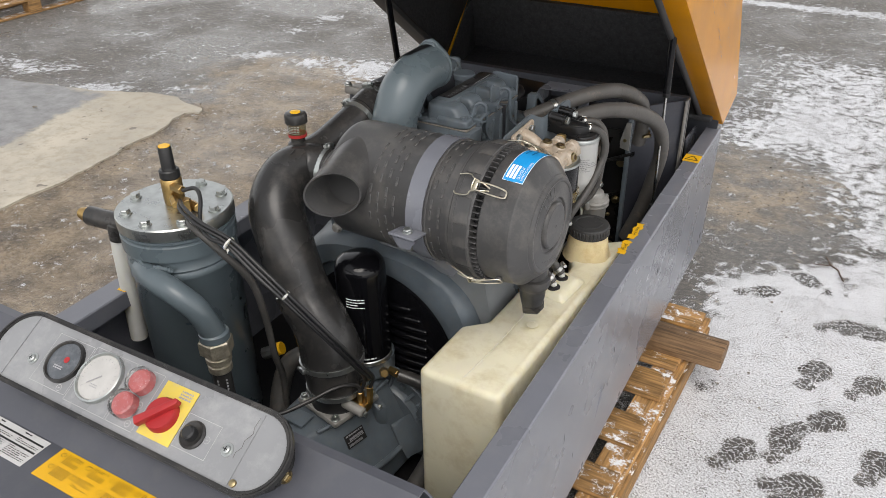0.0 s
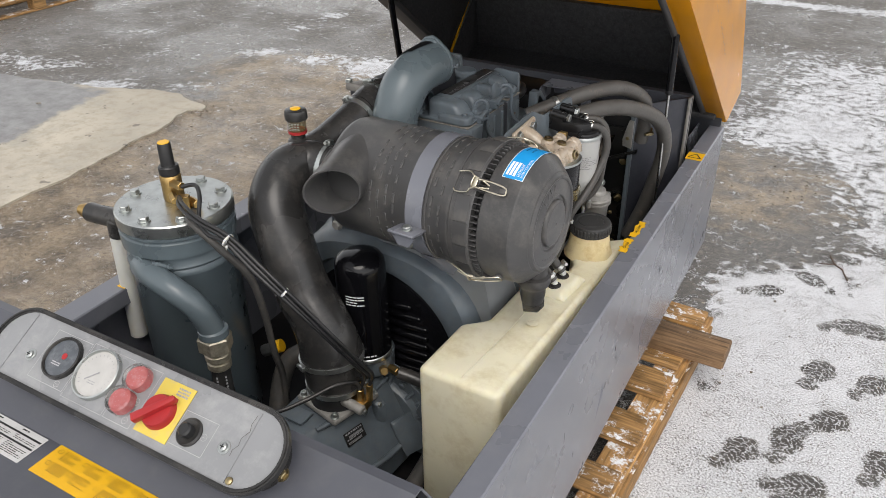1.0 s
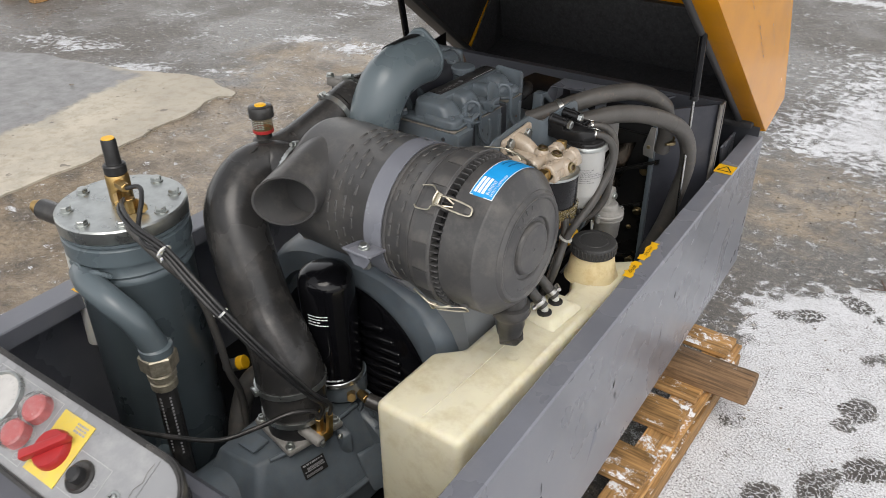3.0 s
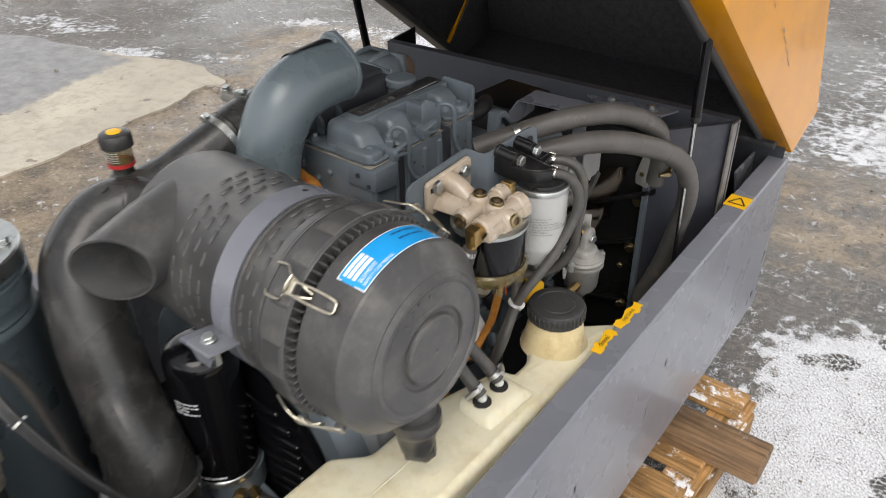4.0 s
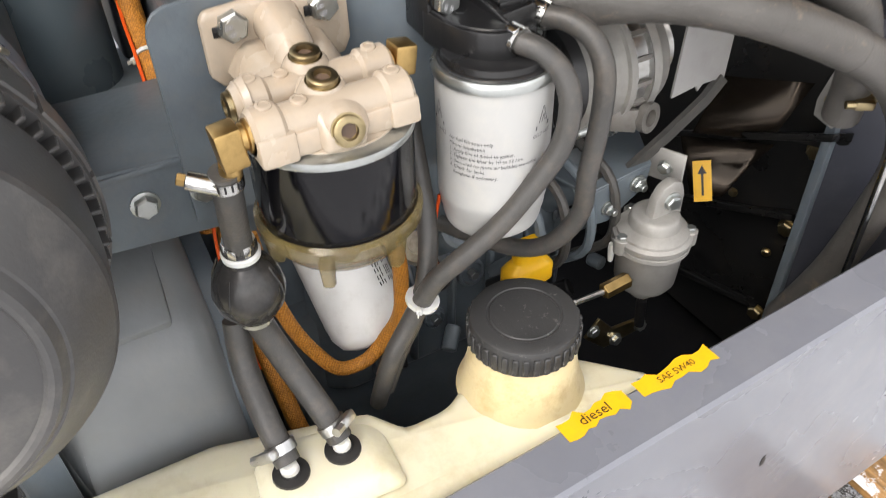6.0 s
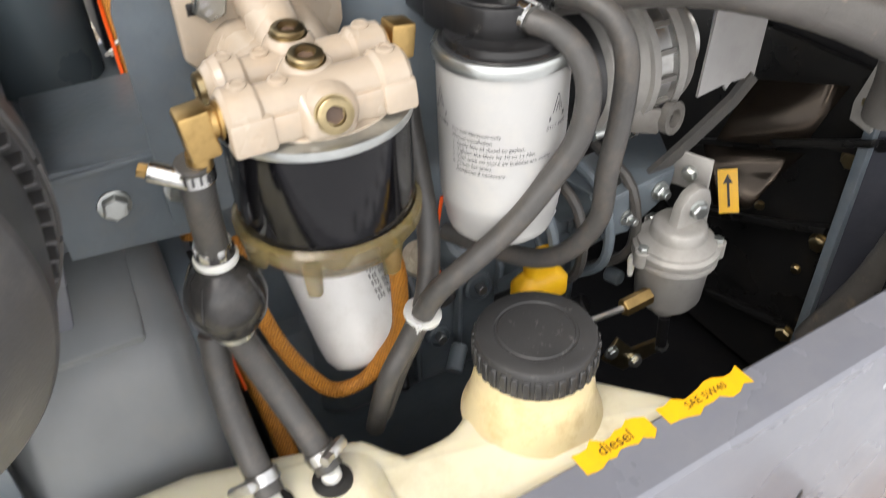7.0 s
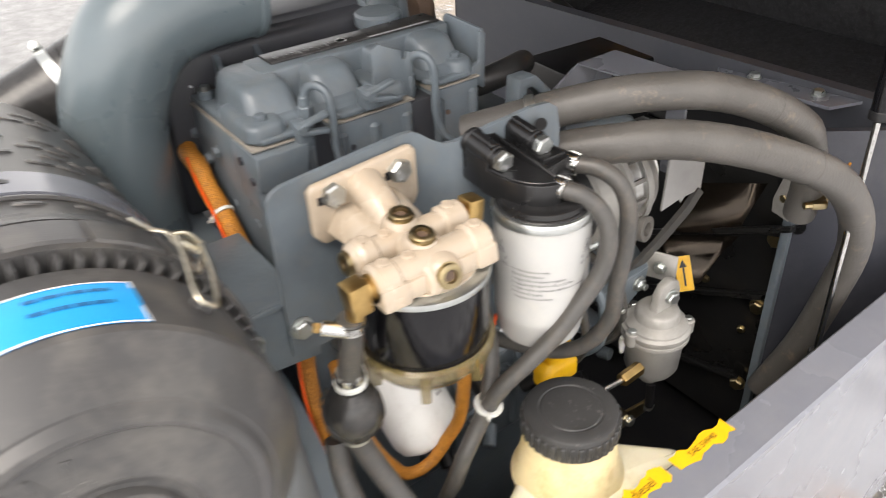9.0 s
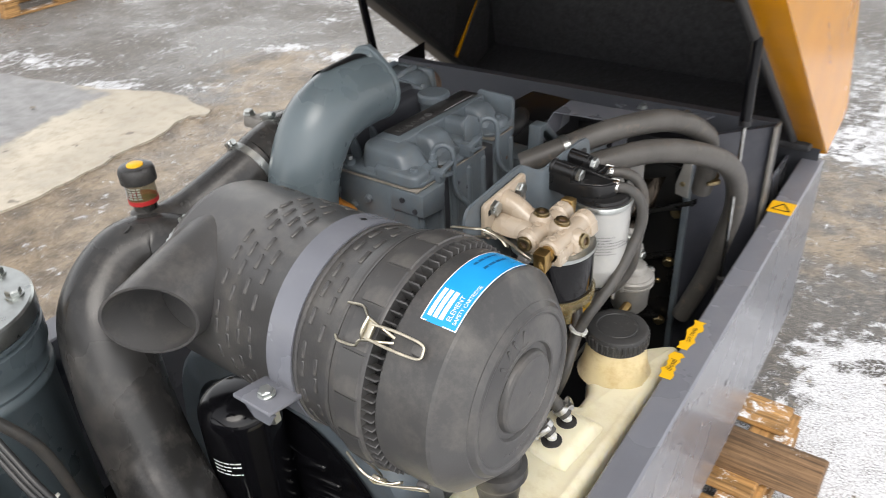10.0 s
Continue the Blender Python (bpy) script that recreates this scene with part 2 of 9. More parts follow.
def stain_slab(m):
    """A damp grey infill, dark pits and tan dirt on the concrete."""
    n, l = m.node_tree.nodes, m.node_tree.links
    b = n["Principled BSDF"]
    geo, sep = n.new("ShaderNodeNewGeometry"), n.new("ShaderNodeSeparateXYZ")
    l.new(geo.outputs["Position"], sep.inputs["Vector"])

    def calc(kind, a, c=0.0):
        x = n.new("ShaderNodeMath")
        x.operation = kind
        for i, v in enumerate((a, c)):
            if isinstance(v, (int, float)):
                x.inputs[i].default_value = v
            else:
                l.new(v, x.inputs[i])
        return x.outputs["Value"]

    def cloud(scale, detail=6):
        t = n.new("ShaderNodeTexNoise")
        t.inputs["Scale"].default_value, t.inputs["Detail"].default_value, t.inputs["Roughness"].default_value = scale, detail, 0.68
        l.new(geo.outputs["Position"], t.inputs["Vector"])
        return t.outputs["Fac"]

    def ramp(v, lo, hi, top=1.0):
        r = n.new("ShaderNodeMapRange")
        r.inputs["From Min"].default_value, r.inputs["From Max"].default_value, r.inputs["To Max"].default_value = lo, hi, top
        l.new(v, r.inputs["Value"])
        return r.outputs["Result"]

    def blend(f, a, c):
        x = n.new("ShaderNodeMix")
        x.data_type = "RGBA"
        l.new(f, x.inputs["Factor"])
        for key, v in (("A", a), ("B", c)):
            if isinstance(v, tuple):
                x.inputs[key].default_value = (*v, 1)
            else:
                l.new(v, x.inputs[key])
        return x.outputs["Result"]
    wobble = calc("MULTIPLY", calc("SUBTRACT", cloud(4, 7), 0.5), 0.55)
    edge = calc("SUBTRACT", calc("SUBTRACT", -3.10, calc("MULTIPLY", sep.outputs["Y"], 0.20)), sep.outputs["X"])
    damp = calc("MINIMUM", ramp(calc("ADD", edge, wobble), -0.03, 0.05), ramp(calc("ADD", calc("SUBTRACT", 3.44, sep.outputs["Y"]), calc("MULTIPLY", wobble, 0.7)), -0.02, 0.05))
    col = b.inputs["Base Color"].links[0].from_socket
    col = blend(ramp(cloud(14, 8), 0.47, 0.66, 0.55), col, (0.30, 0.255, 0.19))
    grey = blend(ramp(cloud(9, 8), 0.35, 0.65), (0.13, 0.128, 0.125), (0.24, 0.238, 0.235))
    col = blend(damp, col, grey)
    pits = ramp(cloud(7.5, 3), 0.655, 0.68, 0.75)
    specks = ramp(cloud(38, 4), 0.66, 0.71, 0.8)
    col = blend(calc("MAXIMUM", pits, specks), col, (0.15, 0.135, 0.115))
    l.new(col, b.inputs["Base Color"])
    rough = calc("SUBTRACT", 0.72, calc("MULTIPLY", damp, 0.34))
    l.new(rough, b.inputs["Roughness"])
    return m


stain_slab(concrete)
fan_black = mat("fan_black", (0.010, 0.010, 0.010), 0.28, vary=0.3, scale=8, bump=0.02, dirt=(0.03, 0.025, 0.02), dirt_amount=0.4)
gasket_tan = mat("gasket_tan", (0.24, 0.22, 0.19), 0.6, vary=0.2, scale=60, bump=0.05)
worn_strip = mat("worn_strip", (0.022, 0.021, 0.021), 0.30, vary=0.4, scale=60, bump=0.1, dirt=(0.11, 0.105, 0.10), dirt_amount=0.7)
# black plates given a brown metallic base to imitate reflected hood and yard
blade_gloss = mat("blade_gloss", (0.055, 0.044, 0.034), 0.20, 0.7, vary=0.25, scale=7, bump=0.02, dirt=(0.05, 0.035, 0.025), dirt_amount=0.4)
rust = mat("rust", (0.10, 0.065, 0.045), 0.6, vary=0.3, scale=25, bump=0.2, dirt=(0.06, 0.04, 0.03), dirt_amount=0.6)

grit_mat = mat("grit", (0.17, 0.145, 0.115), 0.7, vary=0.5, scale=9, bump=0.2, dirt=(0.40, 0.36, 0.30), dirt_amount=0.8)


def wood_material(name, color, snow):
    m = mat(name, color, 0.7, vary=0.1, scale=8, bump=0.0, random_tint=0.22, dirt=(0.14, 0.08, 0.035), dirt_amount=0.7)
    n, l = m.node_tree.nodes, m.node_tree.links
    b = n["Principled BSDF"]
    co, mp, grain = n.new("ShaderNodeTexCoord"), n.new("ShaderNodeMapping"), n.new("ShaderNodeTexNoise")
    mp.inputs["Scale"].default_value = (6, 110, 110)
    grain.inputs["Scale"].default_value, grain.inputs["Detail"].default_value = 1.0, 5
    l.new(co.outputs["Object"], mp.inputs["Vector"])
    l.new(mp.outputs["Vector"], grain.inputs["Vector"])
    old = b.inputs["Base Color"].links[0].from_socket
    g = n.new("ShaderNodeMapRange")
    g.inputs["From Min"].default_value, g.inputs["From Max"].default_value = 0.35, 0.7
    g.inputs["To Min"].default_value, g.inputs["To Max"].default_value = 0.42, 1.15
    l.new(grain.outputs["Fac"], g.inputs["Value"])
    h = n.new("ShaderNodeHueSaturation")
    l.new(old, h.inputs["Color"])
    l.new(g.outputs["Result"], h.inputs["Value"])
    # a dusting of dry snow on upward faces
    geo, sep, tex = n.new("ShaderNodeNewGeometry"), n.new("ShaderNodeSeparateXYZ"), n.new("ShaderNodeTexNoise")
    tex.inputs["Scale"].default_value, tex.inputs["Detail"].default_value, tex.inputs["Roughness"].default_value = 11, 10, 0.8
    l.new(geo.outputs["Position"], tex.inputs["Vector"])
    l.new(geo.outputs["Normal"], sep.inputs["Vector"])
    up, th, mul, mix = n.new("ShaderNodeMapRange"), n.new("ShaderNodeMapRange"), n.new("ShaderNodeMath"), n.new("ShaderNodeMix")
    up.inputs["From Min"].default_value, up.inputs["From Max"].default_value = 0.7, 0.95
    l.new(sep.outputs["Z"], up.inputs["Value"])
    th.inputs["From Min"].default_value, th.inputs["From Max"].default_value = snow, snow + 0.05
    l.new(tex.outputs["Fac"], th.inputs["Value"])
    mul.operation = "MULTIPLY"
    l.new(up.outputs["Result"], mul.inputs[0])
    l.new(th.outputs["Result"], mul.inputs[1])
    mix.data_type = "RGBA"
    l.new(mul.outputs["Value"], mix.inputs["Factor"])
    l.new(h.outputs["Color"], mix.inputs["A"])
    mix.inputs["B"].default_value = (0.80, 0.81, 0.83, 1)
    l.new(mix.outputs["Result"], b.inputs["Base Color"])
    bp = n.new("ShaderNodeBump")
    bp.inputs["Strength"].default_value, bp.inputs["Distance"].default_value = 0.5, 0.002
    l.new(grain.outputs["Fac"], bp.inputs["Height"])
    l.new(bp.outputs["Normal"], b.inputs["Normal"])
    return m


wood = wood_material("pallet_wood", (0.45, 0.250, 0.092), 0.535)
wood_dark = wood_material("timber_wood", (0.225, 0.135, 0.070), 0.60)


def ground_material():
    m = bpy.data.materials.new("asphalt_with_snow")
    m.use_nodes = True
    n, l = m.node_tree.nodes, m.node_tree.links
    b = n["Principled BSDF"]
    geo = n.new("ShaderNodeNewGeometry")

    def tex(scale, detail=8, rough=0.6):
        t = n.new("ShaderNodeTexNoise")
        t.inputs["Scale"].default_value, t.inputs["Detail"].default_value, t.inputs["Roughness"].default_value = scale, detail, rough
        l.new(geo.outputs["Position"], t.inputs["Vector"])
        return t.outputs["Fac"]

    def remap(v, a, c, lo=0.0, hi=1.0):
        r = n.new("ShaderNodeMapRange")
        for k, x in zip(("From Min", "From Max", "To Min", "To Max"), (a, c, lo, hi)):
            r.inputs[k].default_value = x
        l.new(v, r.inputs["Value"])
        return r.outputs["Result"]

    def mixc(f, a, c):
        x = n.new("ShaderNodeMix")
        x.data_type = "RGBA"
        l.new(f, x.inputs["Factor"])
        for s, v in (("A", a), ("B", c)):
            if isinstance(v, tuple):
                x.inputs[s].default_value = (*v, 1)
            else:
                l.new(v, x.inputs[s])
        return x.outputs["Result"]

    def op(kind, a, c):
        x = n.new("ShaderNodeMath")
        x.operation = kind
        for i, v in enumerate((a, c)):
            if isinstance(v, (int, float)):
                x.inputs[i].default_value = v
            else:
                l.new(v, x.inputs[i])
        return x.outputs["Value"]

    def attr(name):
        a = n.new("ShaderNodeAttribute")
        a.attribute_name = name
        return a.outputs["Fac"]

    large, mid, grit = tex(0.9, 6), tex(5, 8, 0.65), tex(60, 6, 0.7)
    asphalt = mixc(remap(large, 0.38, 0.62), (0.072, 0.068, 0.063), (0.135, 0.128, 0.119))
    asphalt = mixc(remap(mid, 0.42, 0.7, 0, 0.6), asphalt, (0.062, 0.058, 0.053))
    mud = mixc(remap(mid, 0.38, 0.62), (0.095, 0.069, 0.044), (0.30, 0.232, 0.152))
    muddy = remap(op("ADD", attr("mud"), op("MULTIPLY", op("SUBTRACT", mid, 0.5), 1.4)), 0.35, 0.75)
    base = mixc(muddy, asphalt, mud)
    fine = tex(260, 4, 0.8)
    chips = tex(27, 9, 0.82)
    base = mixc(remap(chips, 0.53, 0.59, 0, 0.58), base, (0.33, 0.285, 0.23))
    base = mixc(remap(chips, 0.47, 0.40, 0, 0.60), base, (0.042, 0.037, 0.032))
    base = mixc(remap(grit, 0.56, 0.70, 0, 0.55), base, (0.33, 0.30, 0.265))
    base = mixc(remap(grit, 0.46, 0.36, 0, 0.65), base, (0.030, 0.027, 0.024))
    base = mixc(remap(fine, 0.55, 0.63, 0, 0.80), base, (0.44, 0.40, 0.345))
    base = mixc(remap(fine, 0.46, 0.38, 0, 0.72), base, (0.026, 0.024, 0.021))
    flake = n.new("ShaderNodeTexVoronoi")
    flake.inputs["Scale"].default_value, flake.inputs["Randomness"].default_value = 9, 1
    l.new(geo.outputs["Position"], flake.inputs["Vector"])
    base = mixc(remap(flake.outputs["Distance"], 0.075, 0.055, 0, 0.8), base, (0.46, 0.40, 0.31))
    pebble = n.new("ShaderNodeTexVoronoi")
    pebble.inputs["Scale"].default_value, pebble.inputs["Randomness"].default_value = 42, 1
    l.new(geo.outputs["Position"], pebble.inputs["Vector"])
    base = mixc(op("MULTIPLY", remap(pebble.outputs["Distance"], 0.20, 0.12, 0, 0.7), remap(mid, 0.46, 0.58)), base, (0.05, 0.043, 0.035))
    # snow grains: thick where the cover is high, sparse specks towards its edge
    grain = tex(150, 5, 0.85)
    clump = remap(attr("snow"), 0.62, 0.82, 2.6, 0.8)
    cover = op("ADD", attr("snow"), op("MULTIPLY", op("SUBTRACT", tex(5.5, 8, 0.72), 0.5), clump))
    cover = op("ADD", cover, op("MULTIPLY", op("SUBTRACT", tex(21, 3, 0.6), 0.5), clump))
    cover = op("ADD", cover, op("MULTIPLY", op("SUBTRACT", grain, 0.5), remap(attr("snow"), 0.6, 0.78, 2.2, 3.6)))
    cover = op("ADD", cover, op("MULTIPLY", op("SUBTRACT", fine, 0.5), 1.6))
    base = mixc(op("MULTIPLY", attr("foot"), 0.80), base, (0.040, 0.036, 0.032))
    # prints of soles: bare ground with thin broken ribs of snow left between the lugs
    warp, chip = op("SUBTRACT", tex(38, 4), 0.5), tex(70, 5, 0.75)
    across = op("ABSOLUTE", attr("sole_v"), 0.0)
    rib = op("PINGPONG", op("ADD", op("ADD", attr("sole_u"), op("MULTIPLY", across, 0.55)), op("MULTIPLY", warp, 0.060)), 0.0095)
    cross = op("PINGPONG", op("ADD", attr("sole_v"), op("MULTIPLY", warp, 0.07)), 0.0150)
    lines = op("MAXIMUM", remap(rib, 0.0066, 0.0084), remap(cross, 0.0118, 0.0140))
    lines = op("MULTIPLY", lines, remap(chip, 0.40, 0.50))
    pressed = remap(op("ADD", attr("foot"), op("MULTIPLY", op("SUBTRACT", tex(24, 6, 0.75), 0.5), 1.5)), 0.34, 0.62)
    cover = op("SUBTRACT", cover, op("MULTIPLY", pressed, op("SUBTRACT", 0.85, op("MULTIPLY", lines, 1.15))))
    snow = remap(cover, 0.54, 0.60)
    snowcol = mixc(remap(grain, 0.40, 0.60), (0.36, 0.37, 0.39), (0.86, 0.87, 0.89))
    l.new(mixc(snow, base, snowcol), b.inputs["Base Color"])
    wet = remap(large, 0.44, 0.60, 0.26, 0.72)
    l.new(op("ADD", op("MULTIPLY", wet, op("SUBTRACT", 1.0, snow)), op("MULTIPLY", snow, 0.8)), b.inputs["Roughness"])
    bp = n.new("ShaderNodeBump")
    bp.inputs["Strength"].default_value, bp.inputs["Distance"].default_value = 0.8, 0.007
    l.new(op("ADD", op("MULTIPLY", snow, 0.8), op("ADD", op("MULTIPLY", grit, 0.7), op("MULTIPLY", mid, 0.8))), bp.inputs["Height"])
    l.new(bp.outputs["Normal"], b.inputs["Normal"])
    return m


ground_mat = ground_material()

# ---- builders ----
ORIGIN = {}


def finish(bm, name, material, smooth=38):
    bmesh.ops.recalc_face_normals(bm, faces=bm.faces)
    me = bpy.data.meshes.new(name)
    bm.to_mesh(me)
    bm.free()
    me.materials.append(material)
    me.polygons.foreach_set("use_smooth", [True] * len(me.polygons))
    me.set_sharp_from_angle(angle=radians(smooth))
    return me


def thing(name, origin, label, category, group="", kind=""):
    """An empty at a thing's base, to hold its parts."""
    ob = new(name)
    ob.empty_display_size = 0.05
    ob.location = origin
    ORIGIN[ob] = Vector(origin)
    return tagged(ob, label, category, group, kind)


def part(name, bm, material, parent, label="", smooth=38):
    """One mesh, given in world places, under a thing or under a part."""
    bmesh.ops.translate(bm, verts=bm.verts, vec=-ORIGIN[parent])
    ob = new(name, finish(bm, name, material, smooth))
    ob.parent = parent
    ORIGIN[ob] = ORIGIN[parent]
    return tagged(ob, label)


def solo(name, bm, material, label, category, group="", kind="", smooth=38):
    """A thing that is one mesh, with its own origin at its lowest middle."""
    c = sum((v.co for v in bm.verts), Vector()) / len(bm.verts)
    c.z = min(v.co.z for v in bm.verts)
    bmesh.ops.translate(bm, verts=bm.verts, vec=-c)
    ob = new(name, finish(bm, name, material, smooth))
    ob.location = c
    ORIGIN[ob] = c.copy()
    return tagged(ob, label, category, group, kind)


def grid_axes(d):
    d = Vector(d).normalized()
    return d.to_track_quat("Z", "X").to_matrix().to_4x4()


def box(bm, c, s, bevel=0.0, turn=None, seg=2):
    """A box of size s at c, its edges rounded."""
    g = bmesh.ops.create_cube(bm, size=1.0)["verts"]
    m = Matrix.Translation(c) @ (turn or Matrix()) @ Matrix.Diagonal((*s, 1))
    bmesh.ops.transform(bm, matrix=m, verts=g)
    if bevel:
        edges = list({e for v in g for e in v.link_edges})
        bmesh.ops.bevel(bm, geom=edges, offset=min(bevel, 0.45 * min(s)), segments=seg, affect="EDGES", profile=0.5)
    return bm


def lathe(bm, base, axis, profile, seg=32, ring=False):
    """A turned body: profile of (distance along the axis, radius); a ring has no end faces."""
    m = Matrix.Translation(base) @ grid_axes(axis)
    rings = []
    for d, r in profile:
        if r <= 1e-5:
            rings.append([bm.verts.new(m @ Vector((0, 0, d)))])
        else:
            rings.append([bm.verts.new(m @ Vector((r * math.cos(2 * math.pi * i / seg), r * math.sin(2 * math.pi * i / seg), d))) for i in range(seg)])
    for a, b in zip(rings, rings[1:]):
        for i in range(seg):
            j = (i + 1) % seg
            if len(a) == 1 and len(b) == 1:
                continue
            if len(a) == 1:
                bm.faces.new((a[0], b[j], b[i]))
            elif len(b) == 1:
                bm.faces.new((a[i], a[j], b[0]))
            else:
                bm.faces.new((a[i], a[j], b[j], b[i]))
    for end, flip in () if ring else ((rings[0], True), (rings[-1], False)):
        if len(end) > 2:
            bm.faces.new(end[::-1] if flip else end)
    return bm


def rod(bm, p, q, r, seg=20, edge=0.0):
    p, q = Vector(p), Vector(q)
    h = (q - p).length
    e = min(edge, h * 0.4, r * 0.6)
    prof = [(0, r), (h, r)] if not e else [(0, r - e), (e, r), (h - e, r), (h, r - e)]
    return lathe(bm, p, q - p, prof, seg)


def curve_points(pts, steps=8):
    """Points on a smooth curve through pts."""
    p = [Vector(x) for x in pts]
    p = [2 * p[0] - p[1]] + p + [2 * p[-1] - p[-2]]
    out = []
    for a, b, c, d in zip(p, p[1:], p[2:], p[3:]):
        for k in range(steps):
            t = k / steps
            out.append(0.5 * ((2 * b) + (c - a) * t + (2 * a - 5 * b + 4 * c - d) * t * t + (3 * b - a - 3 * c + d) * t ** 3))
    return out + [p[-2]]


def tube(bm, pts, r, seg=14, steps=8, closed_ends=True, wobble=0.0, inner=None):
    """A hose along a smooth curve; r is a radius or one for each given point."""
    path = curve_points(pts, steps) if steps > 1 else [Vector(x) for x in pts]
    n = len(path)
    radii = [r] * n if isinstance(r, (int, float)) else [float(x) for x in np.interp(np.linspace(0, len(r) - 1, n), range(len(r)), r)]
    t0 = (path[1] - path[0]).normalized()
    side = t0.orthogonal().normalized()
    rings, last = [], t0
    for i, c in enumerate(path):
        t = (path[min(i + 1, n - 1)] - path[max(i - 1, 0)]).normalized()
        side = (last.rotation_difference(t) @ side)
        side = (side - t * side.dot(t)).normalized()
        up, last = t.cross(side), t
        k = radii[i] * (1 + wobble * math.sin(i * 2.399))
        rings.append([bm.verts.new(c + k * (side * math.cos(2 * math.pi * j / seg) + up * math.sin(2 * math.pi * j / seg))) for j in range(seg)])
    for a, b in zip(rings, rings[1:]):
        for j in range(seg):
            bm.faces.new((a[j], a[(j + 1) % seg], b[(j + 1) % seg], b[j]))
    if closed_ends:
        bm.faces.new(rings[0][::-1])
        bm.faces.new(rings[-1])
    return bm


def prism(bm, outline, axis, lo, hi, bevel=0.0, seg=2):
    """A flat outline pulled along x, y or z from lo to hi."""
    k = "xyz".index(axis)

    def at(p, h):
        q = list(p)
        q.insert(k, h)
        return bm.verts.new(q)
    a, b = [at(p, lo) for p in outline], [at(p, hi) for p in outline]
    n = len(a)
    faces = [bm.faces.new(a[::-1]), bm.faces.new(b)] + [bm.faces.new((a[i], a[(i + 1) % n], b[(i + 1) % n], b[i])) for i in range(n)]
    if bevel:
        bmesh.ops.recalc_face_normals(bm, faces=faces)
        edges = list({e for f in faces for e in f.edges})
        bmesh.ops.bevel(bm, geom=edges, offset=bevel, segments=seg, affect="EDGES", profile=0.5)
    return bm


def turned(bm, m):
    bmesh.ops.transform(bm, matrix=m, verts=bm.verts)
    return bm


def hull(bm, pts, bevel=0.0, seg=3):
    """The smallest convex body round some corners, its edges rounded."""
    vs = [bm.verts.new(p) for p in pts]
    g = bmesh.ops.convex_hull(bm, input=vs)
    bmesh.ops.delete(bm, geom=[v for v in g["geom_interior"] if isinstance(v, bmesh.types.BMVert)], context="VERTS")
    bmesh.ops.dissolve_limit(bm, angle_limit=radians(1), verts=list(bm.verts), edges=list(bm.edges))
    if bevel:
        bmesh.ops.bevel(bm, geom=list(bm.edges), offset=bevel, segments=seg, affect="EDGES", profile=0.5)
    return bm


def loft(bm, rings):
    """A body skinned over rings of points, closed at both ends."""
    rows = [[bm.verts.new(p) for p in ring] for ring in rings]
    n = len(rows[0])
    for r0, r1 in zip(rows, rows[1:]):
        for i in range(n):
            bm.faces.new((r0[i], r0[(i + 1) % n], r1[(i + 1) % n], r1[i]))
    bm.faces.new(rows[0][::-1])
    bm.faces.new(rows[-1])
    return bm


def rounded(x0, x1, y0, y1, r, z, n=6):
    """A rectangle with round corners, as a ring of points at height z."""
    r = min(r, 0.49 * (x1 - x0), 0.49 * (y1 - y0))
    out = []
    for cx, cy, a0 in ((x1 - r, y0 + r, -90), (x1 - r, y1 - r, 0), (x0 + r, y1 - r, 90), (x0 + r, y0 + r, 180)):
        for k in range(n + 1):
            a = radians(a0 + 90 * k / n)
            out.append((cx + r * math.cos(a), cy + r * math.sin(a), z))
    return out


def B():
    return bmesh.new()


SHARED = {}


def piece(name, key, make, material, parent, m, label=""):
    """A small piece that shares its mesh with others like it; m is its place in the world."""
    if key not in SHARED:
        SHARED[key] = finish(make(), name, material)
    ob = new(name, SHARED[key])
    ob.parent = parent
    ob.matrix_basis = Matrix.Translation(-ORIGIN[parent]) @ m
    ORIGIN[ob] = ORIGIN[parent]
    return tagged(ob, label)


def bolt(parent, at, axis, size=0.0095, material=None, washer=True, label=""):
    """A hexagon bolt head with washer, standing on the point at."""
    material = material or zinc

    def make():
        b = B()
        z = 0.0
        if washer:
            lathe(b, (0, 0, 0), (0, 0, 1), [(0, size * 1.3), (size * 0.22, size * 1.3), (size * 0.25, size * 1.2)], 18)
            z = size * 0.22
        lathe(b, (0, 0, z), (0, 0, 1), [(0, size * 1.08), (size * 0.62, size * 1.08), (size * 0.78, size * 0.92)], 6)
        lathe(b, (0, 0, z + size * 0.76), (0, 0, 1), [(0, size * 0.75), (size * 0.04, size * 0.7)], 16)
        return b
    turn = grid_axes(axis) @ Matrix.Rotation(random.uniform(0, 1), 4, "Z")
    return piece("bolt", ("bolt", size, material.name, washer), make, material, parent, Matrix.Translation(at) @ turn, label)


def grade_mark(parent, at, axis, size, turn=0.0):
    """Raised strength mark on a bolt's head."""
    b = words("8.8", size * 0.75, zinc)
    m = Matrix.Translation(Vector(at) + Vector(axis).normalized() * size * 0.815) @ grid_axes(axis) @ Matrix.Rotation(radians(turn), 4, "Z") @ Matrix.Translation((0, size * 0.3, 0))
    part("grade_mark", turned(b, m), print_grey, parent)


